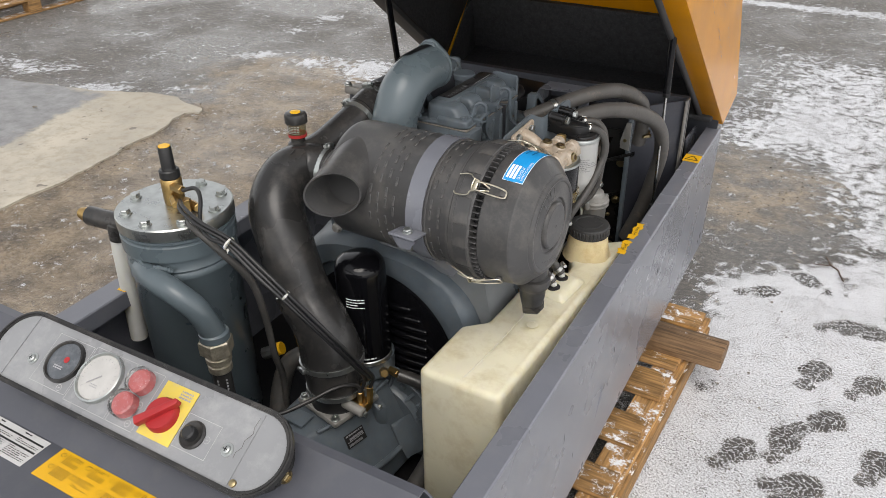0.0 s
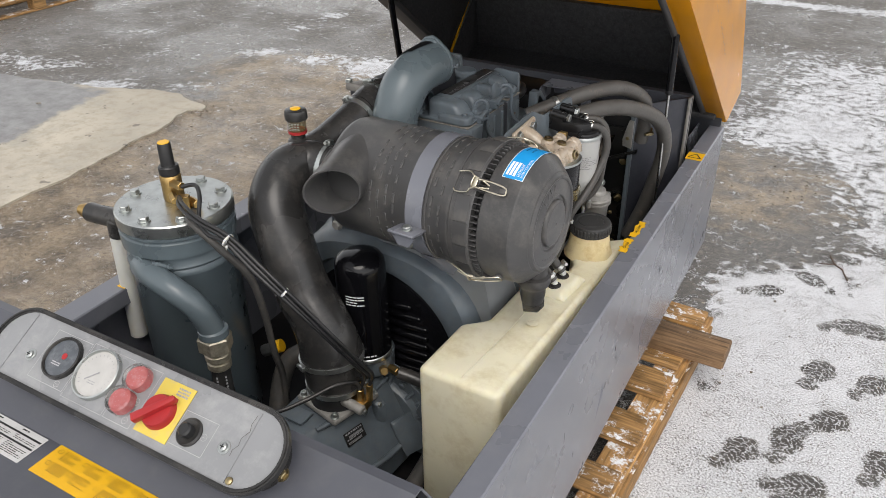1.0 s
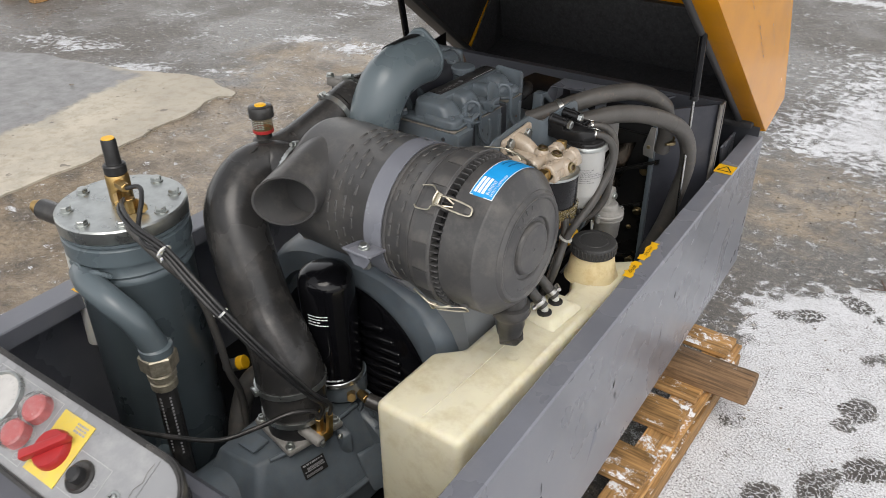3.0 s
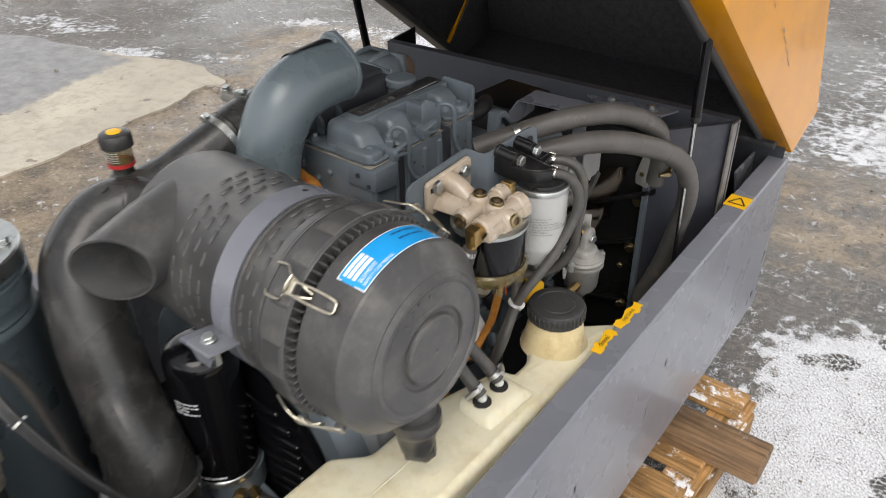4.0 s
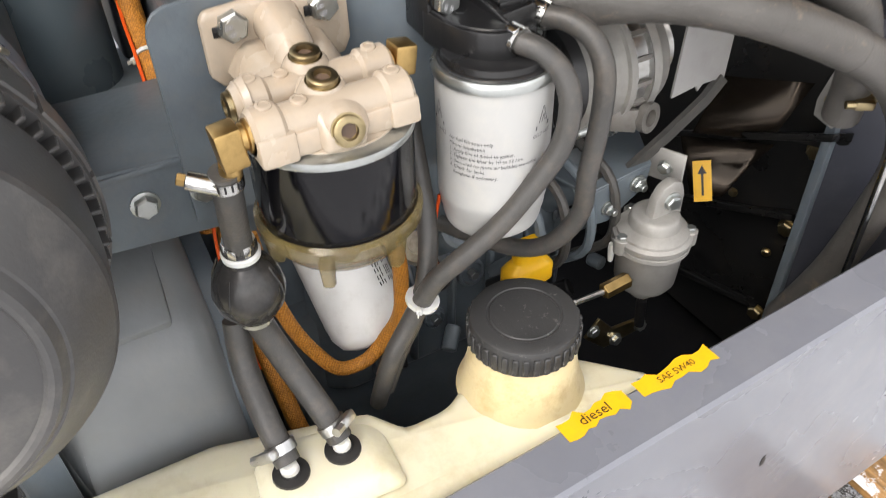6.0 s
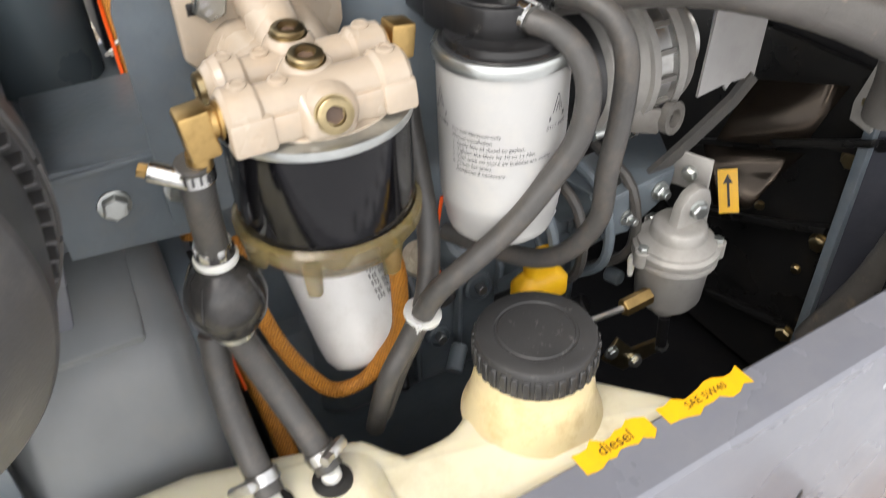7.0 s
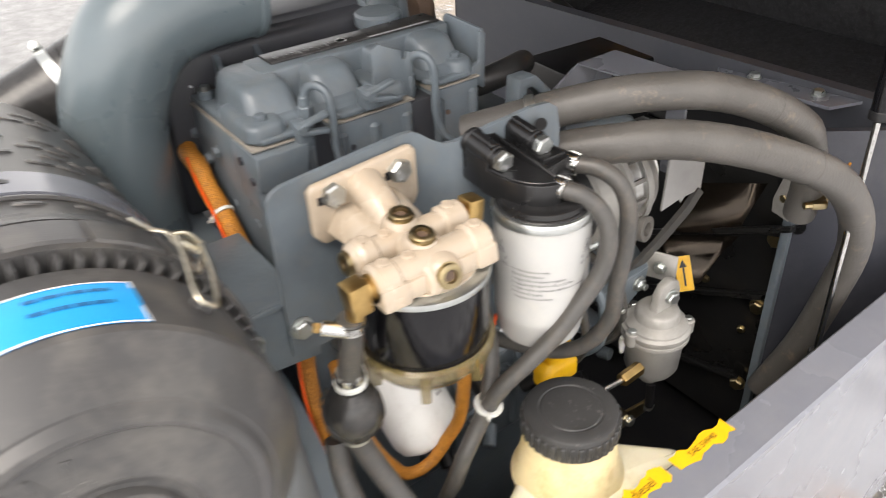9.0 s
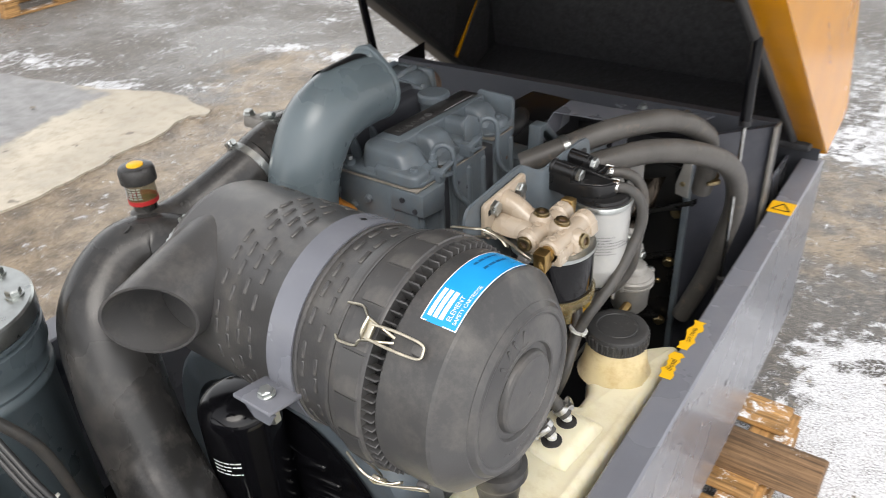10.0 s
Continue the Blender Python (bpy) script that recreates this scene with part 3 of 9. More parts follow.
def ear_clamp(parent, at, axis, r, width, ear):
    """A crimped band with a folded ear and tooth windows."""
    a, e = Vector(axis).normalized(), Vector(ear)
    e = (e - a * e.dot(a)).normalized()
    f = a.cross(e)
    b = lathe(B(), Vector(at) - a * width / 2, a, [(0, r), (0, r + 0.0012), (width, r + 0.0012), (width, r)], 28)
    c = part("crimp_clamp", b, clamp_steel, parent, "crimped steel clamp")
    for k, lift in enumerate((0.0030, 0.0016, 0.0016)):
        an = radians((0, 50, -46)[k])
        d = e * math.cos(an) + f * math.sin(an)
        g = a.cross(d)
        m = Matrix((a, g, d)).transposed().to_4x4()
        part("ear", box(B(), Vector(at) + d * (r + lift * 0.5), (width * (1.0 if k else 0.8), 0.0055 if k else 0.0065, lift + 0.001), 0.0006, m), clamp_steel, c)
        part("window", box(B(), Vector(at) + (e * math.cos(an + 0.42) + f * math.sin(an + 0.42)) * (r + 0.0011), (width * 0.5, 0.0022, 0.0006), 0, m), black_deep, c)
    return c


def hose_clamp(parent, at, axis, r, width=0.012, screw_dir=(0, 0, 1), material=None):
    """A worm-drive clamp: a steel band with its screw housing."""
    material = material or steel
    b = lathe(B(), Vector(at) - Vector(axis).normalized() * width / 2, axis, [(0, r), (0, r + 0.0015), (width, r + 0.0015), (width, r)], 36)
    band = part("hose_clamp", b, material, parent, "steel hose clamp")
    a, s = Vector(axis).normalized(), Vector(screw_dir)
    s = (s - a * s.dot(a)).normalized()
    t = a.cross(s)
    c = Vector(at) + s * (r + 0.005)
    m = Matrix((t, a, s)).transposed().to_4x4()
    b = box(B(), c, (0.020, width * 1.05, 0.009), 0.002, m)
    rod(b, c + t * 0.009, c + t * 0.019, 0.0045, 8)
    part("screw_housing", b, material, band)
    return band


def tie(parent, at, axis, r, tail=(0, 0, 1)):
    """A white cable tie with its head and cut tail."""
    b = lathe(B(), Vector(at) - Vector(axis).normalized() * 0.002, axis, [(0, r), (0, r + 0.0012), (0.004, r + 0.0012), (0.004, r)], 24)
    t = Vector(tail).normalized()
    c = Vector(at) + t * (r + 0.003)
    box(b, c, (0.006, 0.005, 0.005), 0.001, grid_axes(t))
    box(b, c + t * 0.004, (0.0035, 0.001, 0.006), 0.0, grid_axes(t))
    return part("cable_tie", b, white_plastic, parent, "white nylon cable tie")


def words(text, size, material, name="lettering", align="CENTER"):
    """Flat lettering in the xy plane, as a mesh bmesh."""
    cu = bpy.data.curves.new(name, "FONT")
    cu.body, cu.size, cu.align_x, cu.align_y, cu.extrude = text, size, align, "CENTER", 0.0
    cu.resolution_u = 2
    ob = bpy.data.objects.new(name, cu)
    scene.collection.objects.link(ob)
    me = bpy.data.meshes.new_from_object(ob.evaluated_get(bpy.context.evaluated_depsgraph_get()))
    bpy.data.objects.remove(ob)
    b = B()
    b.from_mesh(me)
    bpy.data.meshes.remove(me)
    return b


def bars(bm, x0, y0, w, h, rows, seed=0, fill=0.62):
    """Rows of short bars in the xy plane, for writing too small to read."""
    rnd = random.Random(seed)
    step = h / rows
    for i in range(rows):
        x, y = x0, y0 - i * step
        while x < x0 + w:
            k = rnd.uniform(0.06, 0.22) * w
            k = min(k, x0 + w - x)
            vs = [bm.verts.new((x + dx, y - dy, 0)) for dx, dy in ((0, 0), (k, 0), (k, step * fill), (0, step * fill))]
            bm.faces.new(vs)
            x += k + rnd.uniform(0.02, 0.05) * w
            if rnd.random() < 0.06:
                break
    return bm


def sheet(bm, pts, m=None):
    bm.faces.new([bm.verts.new((m @ Vector(p)) if m else p) for p in pts])
    return bm


# ---- ground ----
def axis_values(fine, step, mid, coarse_step, far):
    lo = list(np.arange(mid[0], fine[0], coarse_step))
    return np.array([-far, -far / 4, -far / 12, -24] + lo + list(np.arange(fine[0], fine[1], step)) + list(np.arange(fine[1], mid[1], coarse_step)) + [24, far / 12, far / 4, far])


def build_ground():
    xs = axis_values((0.3, 2.0), 0.022, (-9.0, 5.0), 0.10, 2500)
    ys = axis_values((1.2, 4.2), 0.022, (-3.0, 11.0), 0.10, 2500)
    X, Y = np.meshgrid(xs, ys, indexing="ij")
    nx, ny = X.shape
    verts = np.stack([X.ravel(), Y.ravel(), np.zeros(nx * ny)], 1)
    i = np.arange(nx * ny).reshape(nx, ny)
    faces = np.stack([i[:-1, :-1].ravel(), i[1:, :-1].ravel(), i[1:, 1:].ravel(), i[:-1, 1:].ravel()], 1)
    me = bpy.data.meshes.new("ground")
    me.from_pydata(verts.tolist(), [], faces.tolist())

    def soft(d, w):
        return np.clip(0.5 - d / w, 0, 1)

    def blob(x, y, rx, ry, turn=0.0, w=0.5):
        c, s = math.cos(radians(turn)), math.sin(radians(turn))
        u, v = (X - x) * c + (Y - y) * s, -(X - x) * s + (Y - y) * c
        return soft(np.sqrt((u / rx) ** 2 + (v / ry) ** 2) - 1, w)
    # the large drift beside the machine, with a bare tongue reaching into it
    near = soft(np.maximum(0.50 - X + 0.04 * np.sin(Y * 7), Y - 3.22 - 0.9 * np.clip(X - 0.5, 0, 1.2)), 0.24)
    mid = soft(np.maximum(1.02 - X - 0.28 * (Y - 3.6), np.abs(Y - 4.3) - 0.9), 0.42)
    far = soft(np.maximum(0.16 - X + 0.55 * np.maximum(0, 4.9 - Y), np.abs(Y - 5.75) - 1.05), 0.7)
    snow = np.maximum(np.maximum(near * 0.84, mid * 0.69), far * 0.71)
    # bare mud and asphalt between the drifts
    snow -= 0.40 * blob(0.46, 4.15, 0.34, 0.5, 20, 0.8)
    snow += 0.16 * blob(0.25, 4.9, 0.5, 0.45, 20, 1.6)
    for x, y, rx, ry, k, turn in ((0.1, 8.45, 1.3, 0.13, 0.8, 0), (-3.98, 3.56, 0.27, 0.13, 0.72, 29), (-4.86, 3.63, 0.34, 0.13, 0.58, 29), (-5.2, 3.60, 0.3, 0.12, 0.58, 29), (-4.60, 3.76, 0.13, 0.09, 0.5, 29), (-3.52, 4.76, 0.19, 0.10, 0.64, 29),
                                  (-2.95, 4.82, 0.27, 0.14, 0.64, 29), (-2.48, 4.86, 0.24, 0.27, 0.80, 29), (-3.755, 5.95, 0.14, 0.13, 0.74, 29), (-3.75, 5.50, 0.14, 0.12, 0.55, 29), (-4.9, 4.68, 0.26, 0.10, 0.47, 29), (-3.45, 3.86, 0.22, 0.06, 0.5, 29),
                                  (-4.25, 4.4, 0.1, 0.08, 0.42, 29), (2.2, 7.4, 1.1, 0.6, 0.5, 0)):
        snow = np.maximum(snow, k * blob(x, y, rx, ry, turn, 0.9))
    foot, sole_u, sole_v = np.zeros_like(X), np.zeros_like(X), np.zeros_like(X)
    for x, y, turn, s in ((1.034, 2.74, 75, 1), (1.102, 2.479, 50, 1), (0.880, 2.195, 65, 0.9), (1.003, 2.317, 80, 1), (1.175, 3.104, 20, 1), (1.087, 3.096, 30, 0.9), (0.752, 3.202, 30, 0.75), (0.913, 3.381, 150, 0.75), (1.009, 3.637, 20, 0.6),
                          (1.075, 2.142, 30, 1), (1.278, 2.352, 75, 0.95), (1.212, 2.758, 60, 0.85), (1.052, 3.426, 100, 0.5), (1.06, 2.03, 35, 1), (0.70, 2.47, 30, 0.45), (1.32, 3.3, 40, 0.8), (1.25, 2.0, 30, 1), (0.98, 1.88, 60, 0.9), (1.15, 3.75, 100, 0.5)):
        c, q = math.cos(radians(turn)), math.sin(radians(turn))
        mark = s * np.maximum(blob(x + 0.012 * c, y + 0.012 * q, 0.070, 0.052, turn, 0.7), 0.8 * blob(x - 0.092 * c, y - 0.092 * q, 0.034, 0.036, turn, 0.8))
        here = ((X - x) ** 2 + (Y - y) ** 2 < 0.16 ** 2) & (mark >= foot)
        sole_u[here], sole_v[here] = ((X - x) * c + (Y - y) * q)[here], ((Y - y) * c - (X - x) * q)[here]
        foot = np.maximum(foot, mark)
    mud = np.maximum.reduce([blob(-2.2, 3.0, 0.95, 1.9, 8, 0.8), blob(-1.9, 1.9, 1.5, 1.2, 0, 0.9) * 0.85, blob(-1.5, 3.6, 0.8, 0.7, 0, 0.9) * 0.7, blob(0.45, 4.2, 0.6, 0.6, 0, 0.9) * 0.62, blob(-2.9, 4.4, 0.8, 0.6, 0, 0.9) * 0.8])
    for name, field in (("snow", snow), ("foot", foot), ("sole_u", sole_u), ("sole_v", sole_v), ("mud", mud)):
        me.attributes.new(name, "FLOAT", "POINT").data.foreach_set("value", field.ravel().astype(np.float32))
    me.materials.append(ground_mat)
    return tagged(new("ground", me), "worn wet asphalt yard with mud and trodden dry snow", "ground", kind="structure")


build_ground()


def build_slab():
    rnd = random.Random(5)
    corners = [(-2.80, 1.8), (-2.81, 2.35), (-2.87, 2.78), (-2.97, 3.28), (-3.03, 3.48), (-2.95, 3.53), (-2.98, 3.61), (-3.08, 3.63), (-3.36, 3.67), (-3.56, 3.65), (-3.90, 3.50), (-4.4, 3.40), (-4.85, 3.33), (-6.4, 2.6), (-7.0, 1.4), (-5.0, 0.2), (-3.2, 0.6)]
    ring = []
    for (ax, ay), (bx, by) in zip(corners, corners[1:] + corners[:1]):
        n = max(2, int(math.hypot(bx - ax, by - ay) / 0.05))
        for k in range(n):
            t = k / n
            w = noise.noise(Vector((ax + (bx - ax) * t, ay + (by - ay) * t, 0)) * 7) * 0.035
            ring.append((ax + (bx - ax) * t + w + rnd.uniform(-0.006, 0.006), ay + (by - ay) * t + w + rnd.uniform(-0.006, 0.006)))
    b = prism(B(), ring, "z", 0.0, 0.012)
    return solo("pavement", b, concrete, "broken pale concrete slab set in the asphalt yard", "slab", kind="structure")


build_slab()


def build_gravel():
    rnd = random.Random(31)
    spots = [(-2.1, 3.0, 0.75, 0.8, 150, 0.005), (-2.95, 3.55, 0.12, 0.12, 26, 0.012), (-2.85, 2.9, 0.10, 0.5, 40, 0.007), (0.62, 4.15, 0.22, 0.35, 70, 0.006), (-1.7, 2.0, 0.5, 0.6, 90, 0.005),
             (-3.2, 4.2, 0.9, 0.5, 40, 0.006), (0.95, 2.7, 0.3, 0.6, 22, 0.005), (-2.2, 5.4, 0.9, 0.7, 26, 0.008)]
    verts, faces = [], []
    for cx, cy, sx, sy, count, size in spots:
        for _ in range(count):
            x, y, r = rnd.gauss(cx, sx * 0.6), rnd.gauss(cy, sy * 0.6), size * rnd.uniform(0.4, 1.3)
            if -0.72 < x < 0.70 and y < 3.4:
                continue
            turn, k = rnd.uniform(0, 6.28), len(verts)
            for a in range(5):
                q = turn + a * 1.257
                w = r * rnd.uniform(0.7, 1.25)
                verts.append((x + w * math.cos(q), y + w * math.sin(q) * 0.8, 0.0))
                verts.append((x + 0.6 * w * math.cos(q + 0.2), y + 0.5 * w * math.sin(q + 0.2), r * rnd.uniform(0.5, 0.9)))
            for a in range(5):
                c = (a + 1) % 5
                faces.append((k + 2 * a, k + 2 * c, k + 2 * c + 1, k + 2 * a + 1))
            faces.append(tuple(k + 2 * a + 1 for a in range(5)))
    # dry leaves and a twig blown over the yard
    for x, y, r in ((-2.12, 4.03, 0.030), (-1.72, 4.7, 0.022), (-2.42, 3.25, 0.028), (-2.9, 5.6, 0.03), (-4.0, 3.05, 0.035)):
        turn, k = rnd.uniform(0, 6.28), len(verts)
        for a in range(8):
            q = a * 0.785
            w = r * (1 if a % 2 else 0.6) * rnd.uniform(0.8, 1.1)
            verts.append((x + w * math.cos(q + turn), y + w * math.sin(q + turn) * 0.6, 0.014 + rnd.uniform(0, 0.010)))
        faces.append(tuple(range(k, k + 8)))
    me = bpy.data.meshes.new("gravel")
    me.from_pydata(verts, [], faces)
    me.materials.append(grit_mat)
    return tagged(new("gravel", me), "loose grit, small stones and dead leaves on the yard", "gravel", kind="stuff")


def build_twig():
    rnd = random.Random(8)
    pts = [(0.95 + 0.016 * i + rnd.uniform(-0.01, 0.01), 3.62 - 0.030 * i + rnd.uniform(-0.006, 0.006), 0.008) for i in range(7)]
    t = thing("twig", (0.95, 3.62, 0), "thin dark crooked twig on the snow", "twig")
    part("stem", tube(B(), pts, 0.0032), rust, t)
    part("side_shoot", tube(B(), [pts[2], (0.93, 3.53, 0.012), (0.905, 3.525, 0.012)], 0.0022), rust, t)


build_gravel()
build_twig()

# ---- machine body ----
# the body stands a little askew to the yard's axes
ASKEW = Matrix.Translation((0, 2, 0)) @ Matrix.Rotation(radians(2.2), 4, "Z") @ Matrix.Translation((0, -2, 0))
RIM = 0.808


def build_body():
    t = thing("air_compressor", (0, 1.8, 0.33), "grey painted sheet steel compressor body, open on top", "air compressor")

    def side(s, outer, inner, front, rear, label):
        # outer sheet with a folded top rail and lip
        w = 0.003
        prof = [(outer, 0.34), (outer, RIM - 0.004), (outer - 0.004 * s, RIM), (inner + 0.003 * s, RIM), (inner, RIM - 0.003), (inner, RIM - 0.045),
                (inner + w * s, RIM - 0.045), (inner + w * s, RIM - w), (outer - w * s, RIM - w), (outer - w * s, 0.34)]
        b = prism(B(), [(x, z) for x, z in prof], "y", front, rear)
        part("side_panel", turned(b, ASKEW), body_grey, t, label)
    side(1, 0.561, 0.507, 0.40, 2.86, "grey side panel with scratches and a folded rail")
    side(-1, -0.580, -0.508, 0.40, 2.86, "grey side panel with a folded rail")
    # small drain slots pressed in the side sheet
    for y, z in ((2.80, 0.40), (1.62, 0.47), (1.72, 0.60), (2.12, 0.62)):
        b = lathe(B(), (0.5612, y, z), (1, 0, 0), [(0, 0.008 if z < 0.45 else 0.004), (0.0006, 0.008 if z < 0.45 else 0.004)], 16)
        for v in b.verts:
            v.co.z = z + (v.co.z - z) * (1.5 if z < 0.45 else 2.4)
        part("slot", turned(b, ASKEW), black_deep, t)
    # scuffs rubbed through the paint, dark and short, and the long shallow crease
    rnd = random.Random(12)
    for y, z, h in ((2.042, 0.537, 0.022), (1.734, 0.559, 0.026), (1.662, 0.515, 0.030), (1.365, 0.584, 0.030), (1.435, 0.475, 0.020), (2.011, 0.481, 0.018), (1.560, 0.60, 0.012), (1.86, 0.66, 0.010)):
        b = B()
        for k in range(3):
            y0, z0, w = y + rnd.uniform(-0.006, 0.006), z + rnd.uniform(-0.4, 0.4) * h, rnd.uniform(0.0012, 0.003)
            sheet(b, [(0.5607, y0 - w, z0), (0.5607, y0 + w * 0.4, z0 - h * 0.4), (0.5607, y0 + w, z0 + h * 0.1), (0.5607, y0, z0 + h * 0.5)])
        for v in b.verts:
            v.co = ASKEW @ Vector((0.5614, v.co.y, v.co.z))
        part("scuff", b, dark_panel, t)
    dent = hull(B(), [(0.5605, 1.640, 0.560), (0.5605, 1.655, 0.47), (0.5605, 1.590, 0.42), (0.5630, 1.622, 0.48), (0.5628, 1.632, 0.53)], 0.0)
    part("pressed_crease", turned(dent, ASKEW), body_grey, t, smooth=80)
    b = box(B(), (-0.010, 1.63, 0.335), (1.134, 2.44, 0.012))
    part("floor_plate", turned(b, ASKEW), black_deep, t, "black dirty floor plate")
    for x in (-0.35, 0.35):
        part("skid", turned(box(B(), (x, 1.63, 0.24), (0.09, 2.3, 0.178), 0.004), ASKEW), dark_panel, t)
    b = box(B(), (-0.012, 2.850, 0.60), (1.12, 0.004, 0.52))
    part("rear_panel", turned(b, ASKEW), dark_panel, t)
    b = box(B(), (0, 0.402, 0.52), (1.12, 0.004, 0.36))
    part("front_panel", turned(b, ASKEW), body_grey, t)
    # corner gusset where rail and hood meet
    b = prism(B(), [(2.70, RIM), (2.86, RIM), (2.86, 0.60), (2.80, 0.60)], "x", 0.47, 0.476)
    part("corner_gusset", turned(b, ASKEW), body_grey, t)
    return t


body = build_body()

TH = radians(30)
PANEL = Matrix.Translation((0, 0.716, 0.967)) @ Matrix.Rotation(radians(1.3), 4, "Z") @ Matrix.Rotation(TH, 4, "X")    # local x along, y up the slope, z out of the face


def build_front_cover():
    t = thing("front_cover", (0, 0.62, 0.75), "sloping grey steel cover with instruction labels, under the control panel", "cover")
    b = B()
    prof = [(-0.323, 0.0725), (-0.111, -0.050), (0.060, -0.050), (0.075, -0.060), (0.075, -0.16), (0.071, -0.16), (0.071, -0.060), (0.058, -0.054), (-0.112, -0.054), (-0.325, 0.0690)]
    prism(b, prof, "x", -0.57, 0.575)
    part("cover_sheet", turned(b, PANEL), cover_paint, t, smooth=12)
    for x in (-0.568, 0.571):
        b = prism(B(), [(0.404, 0.866), (0.643, 0.866), (0.792, 0.952), (0.792, 0.812), (0.404, 0.812)], "x", x, x + 0.004)
        part("cover_side", turned(b, Matrix.Rotation(radians(1.3), 4, "Z")), cover_paint, t)
    part("cover_front", box(B(), (0.0, 0.404, 0.785), (1.13, 0.004, 0.160)), cover_paint, t)
    bolt(t, PANEL @ Vector((0.353, 0.005, -0.050)), PANEL.to_3x3() @ Vector((0, 0, 1)), 0.010, olive_zinc)
    return t


front_cover = build_front_cover()


def stadium(x0, x1, cy, r, n=14):
    pts = []
    for cx, a0 in ((x1, -90), (x0, 90)):
        for k in range(n + 1):
            a = radians(a0 + 180 * k / n)
            pts.append((cx + r * math.cos(a), cy + r * math.sin(a)))
    return pts


def ring_prism(b, outer, inner, lo, hi):
    n = len(outer)
    vs = [[b.verts.new((*p, z)) for p in ring] for ring, z in ((outer, lo), (outer, hi), (inner, hi), (inner, lo))]
    for i in range(n):
        j = (i + 1) % n
        for a, c in ((0, 1), (1, 2), (2, 3), (3, 0)):
            b.faces.new((vs[a][i], vs[a][j], vs[c][j], vs[c][i]))
    return b


def build_control_panel():
    t = thing("control_panel", (0.03, 0.73, 0.93), "grey control panel with gauges, red switch and cracked clear cover", "control panel")
    x0, x1, cy, r = -0.255, 0.305, 0.013, 0.066
    b = prism(B(), stadium(x0, x1, cy, r - 0.012), "z", -0.050, -0.006)
    part("housing", turned(b, PANEL), rubber, t)
    b = ring_prism(B(), stadium(x0, x1, cy, r + 0.0065), stadium(x0, x1, cy, r - 0.0025), -0.010, 0.006)
    bmesh.ops.bevel(b, geom=list(b.edges), offset=0.003, segments=2, affect="EDGES")
    part("rim", turned(b, PANEL), rubber, t, "black rubber rim")
    b = prism(B(), stadium(x0, x1, cy, r), "z", -0.006, 0.0)
    face = part("face", turned(b, PANEL), face_grey, t, "scuffed grey face sheet")

    def disc(parent, name, x, y, z0, prof, material, label="", seg=32):
        bm = lathe(B(), (x, y, z0), (0, 0, 1), prof, seg)
        return part(name, turned(bm, PANEL), material, parent, label)
    # gauges
    for gx, gy, gr, dial, bez, lab in ((-0.140, 0.018, 0.036, dusty_glass_sheen, rubber, "black hour meter with a red mark"), (-0.047, 0.018, 0.043, dial_white, zinc, "round pressure gauge, white dial")):
        g = disc(t, "gauge", gx, gy, 0.0005, [(0, gr), (0.004, gr), (0.0045, gr - 0.002), (0.0045, 0)], dial, lab)
        bm = lathe(B(), (gx, gy, 0.0005), (0, 0, 1), [(0, gr - 0.001), (0, gr + 0.005), (0.008, gr + 0.004), (0.009, gr + 0.001), (0.0055, gr - 0.001), (0, gr - 0.001)], 40, True)
        part("bezel", turned(bm, PANEL), bez, g)
        if dial is dial_white:
            bm = box(B(), (gx - 0.006, gy - 0.006, 0.0060), (0.030, 0.002, 0.0008), 0, Matrix.Rotation(radians(42), 4, "Z"))
            part("needle", turned(bm, PANEL), print_grey, g)
            bm = B()
            for k in range(21):
                a = radians(-135 + 270 * k / 20)
                box(bm, (gx + 0.034 * math.sin(a), gy + 0.034 * math.cos(a), 0.0056), (0.0007, 0.005 if k % 5 == 0 else 0.003, 0.0004), 0, Matrix.Rotation(-a, 4, "Z"))
            bars(bm, gx - 0.009, gy - 0.014, 0.018, 0.008, 2, 3, 0.4)
            for v in bm.verts:
                v.co.z = max(v.co.z, 0.0056)
            part("scale", turned(bm, PANEL), print_grey, g)
        else:
            disc(g, "mark", gx + 0.004, gy + 0.004, 0.005, [(0, 0.006), (0.0006, 0.006)], red_plastic)
            bm = bars(B(), gx - 0.016, gy - 0.010, 0.022, 0.008, 2, 4)
            for v in bm.verts:
                v.co.z += 0.0052
            part("lettering", turned(bm, PANEL), print_grey, g)
    # red lamps
    for x, y in ((0.046, 0.040), (0.041, -0.004)):
        disc(t, "button", x, y, 0.0, [(0, 0.021), (0.016, 0.020), (0.019, 0.017), (0.0195, 0)], red_lens, "round red indicator lens")
    bm = box(B(), (0.043, 0.018, 0.006), (0.012, 0.030, 0.012), 0.003)
    part("lens_bridge", turned(bm, PANEL), face_grey, t)
    # rotary switch on its yellow plate
    bm = box(B(), (0.125, 0.013, 0.0012), (0.074, 0.098, 0.0016), 0.0004)
    plate = part("switch_plate", turned(bm, PANEL), plate_yellow, t, "yellow switch plate")
    bm = bars(B(), 0.128, 0.056, 0.026, 0.016, 3, 8)
    for v in bm.verts:
        v.co.z += 0.0023
    part("lettering", turned(bm, PANEL), print_grey, plate)
    k = disc(t, "rotary_switch", 0.119, 0.006, 0.002, [(0, 0.031), (0.009, 0.0295), (0.013, 0.027), (0.0135, 0)], red_plastic, "large red rotary switch")
    bm = prism(B(), [(-0.040, -0.0075), (0.038, -0.0055), (0.042, 0.0), (0.038, 0.0055), (-0.040, 0.0075)], "z", 0.013, 0.027, 0.0015)
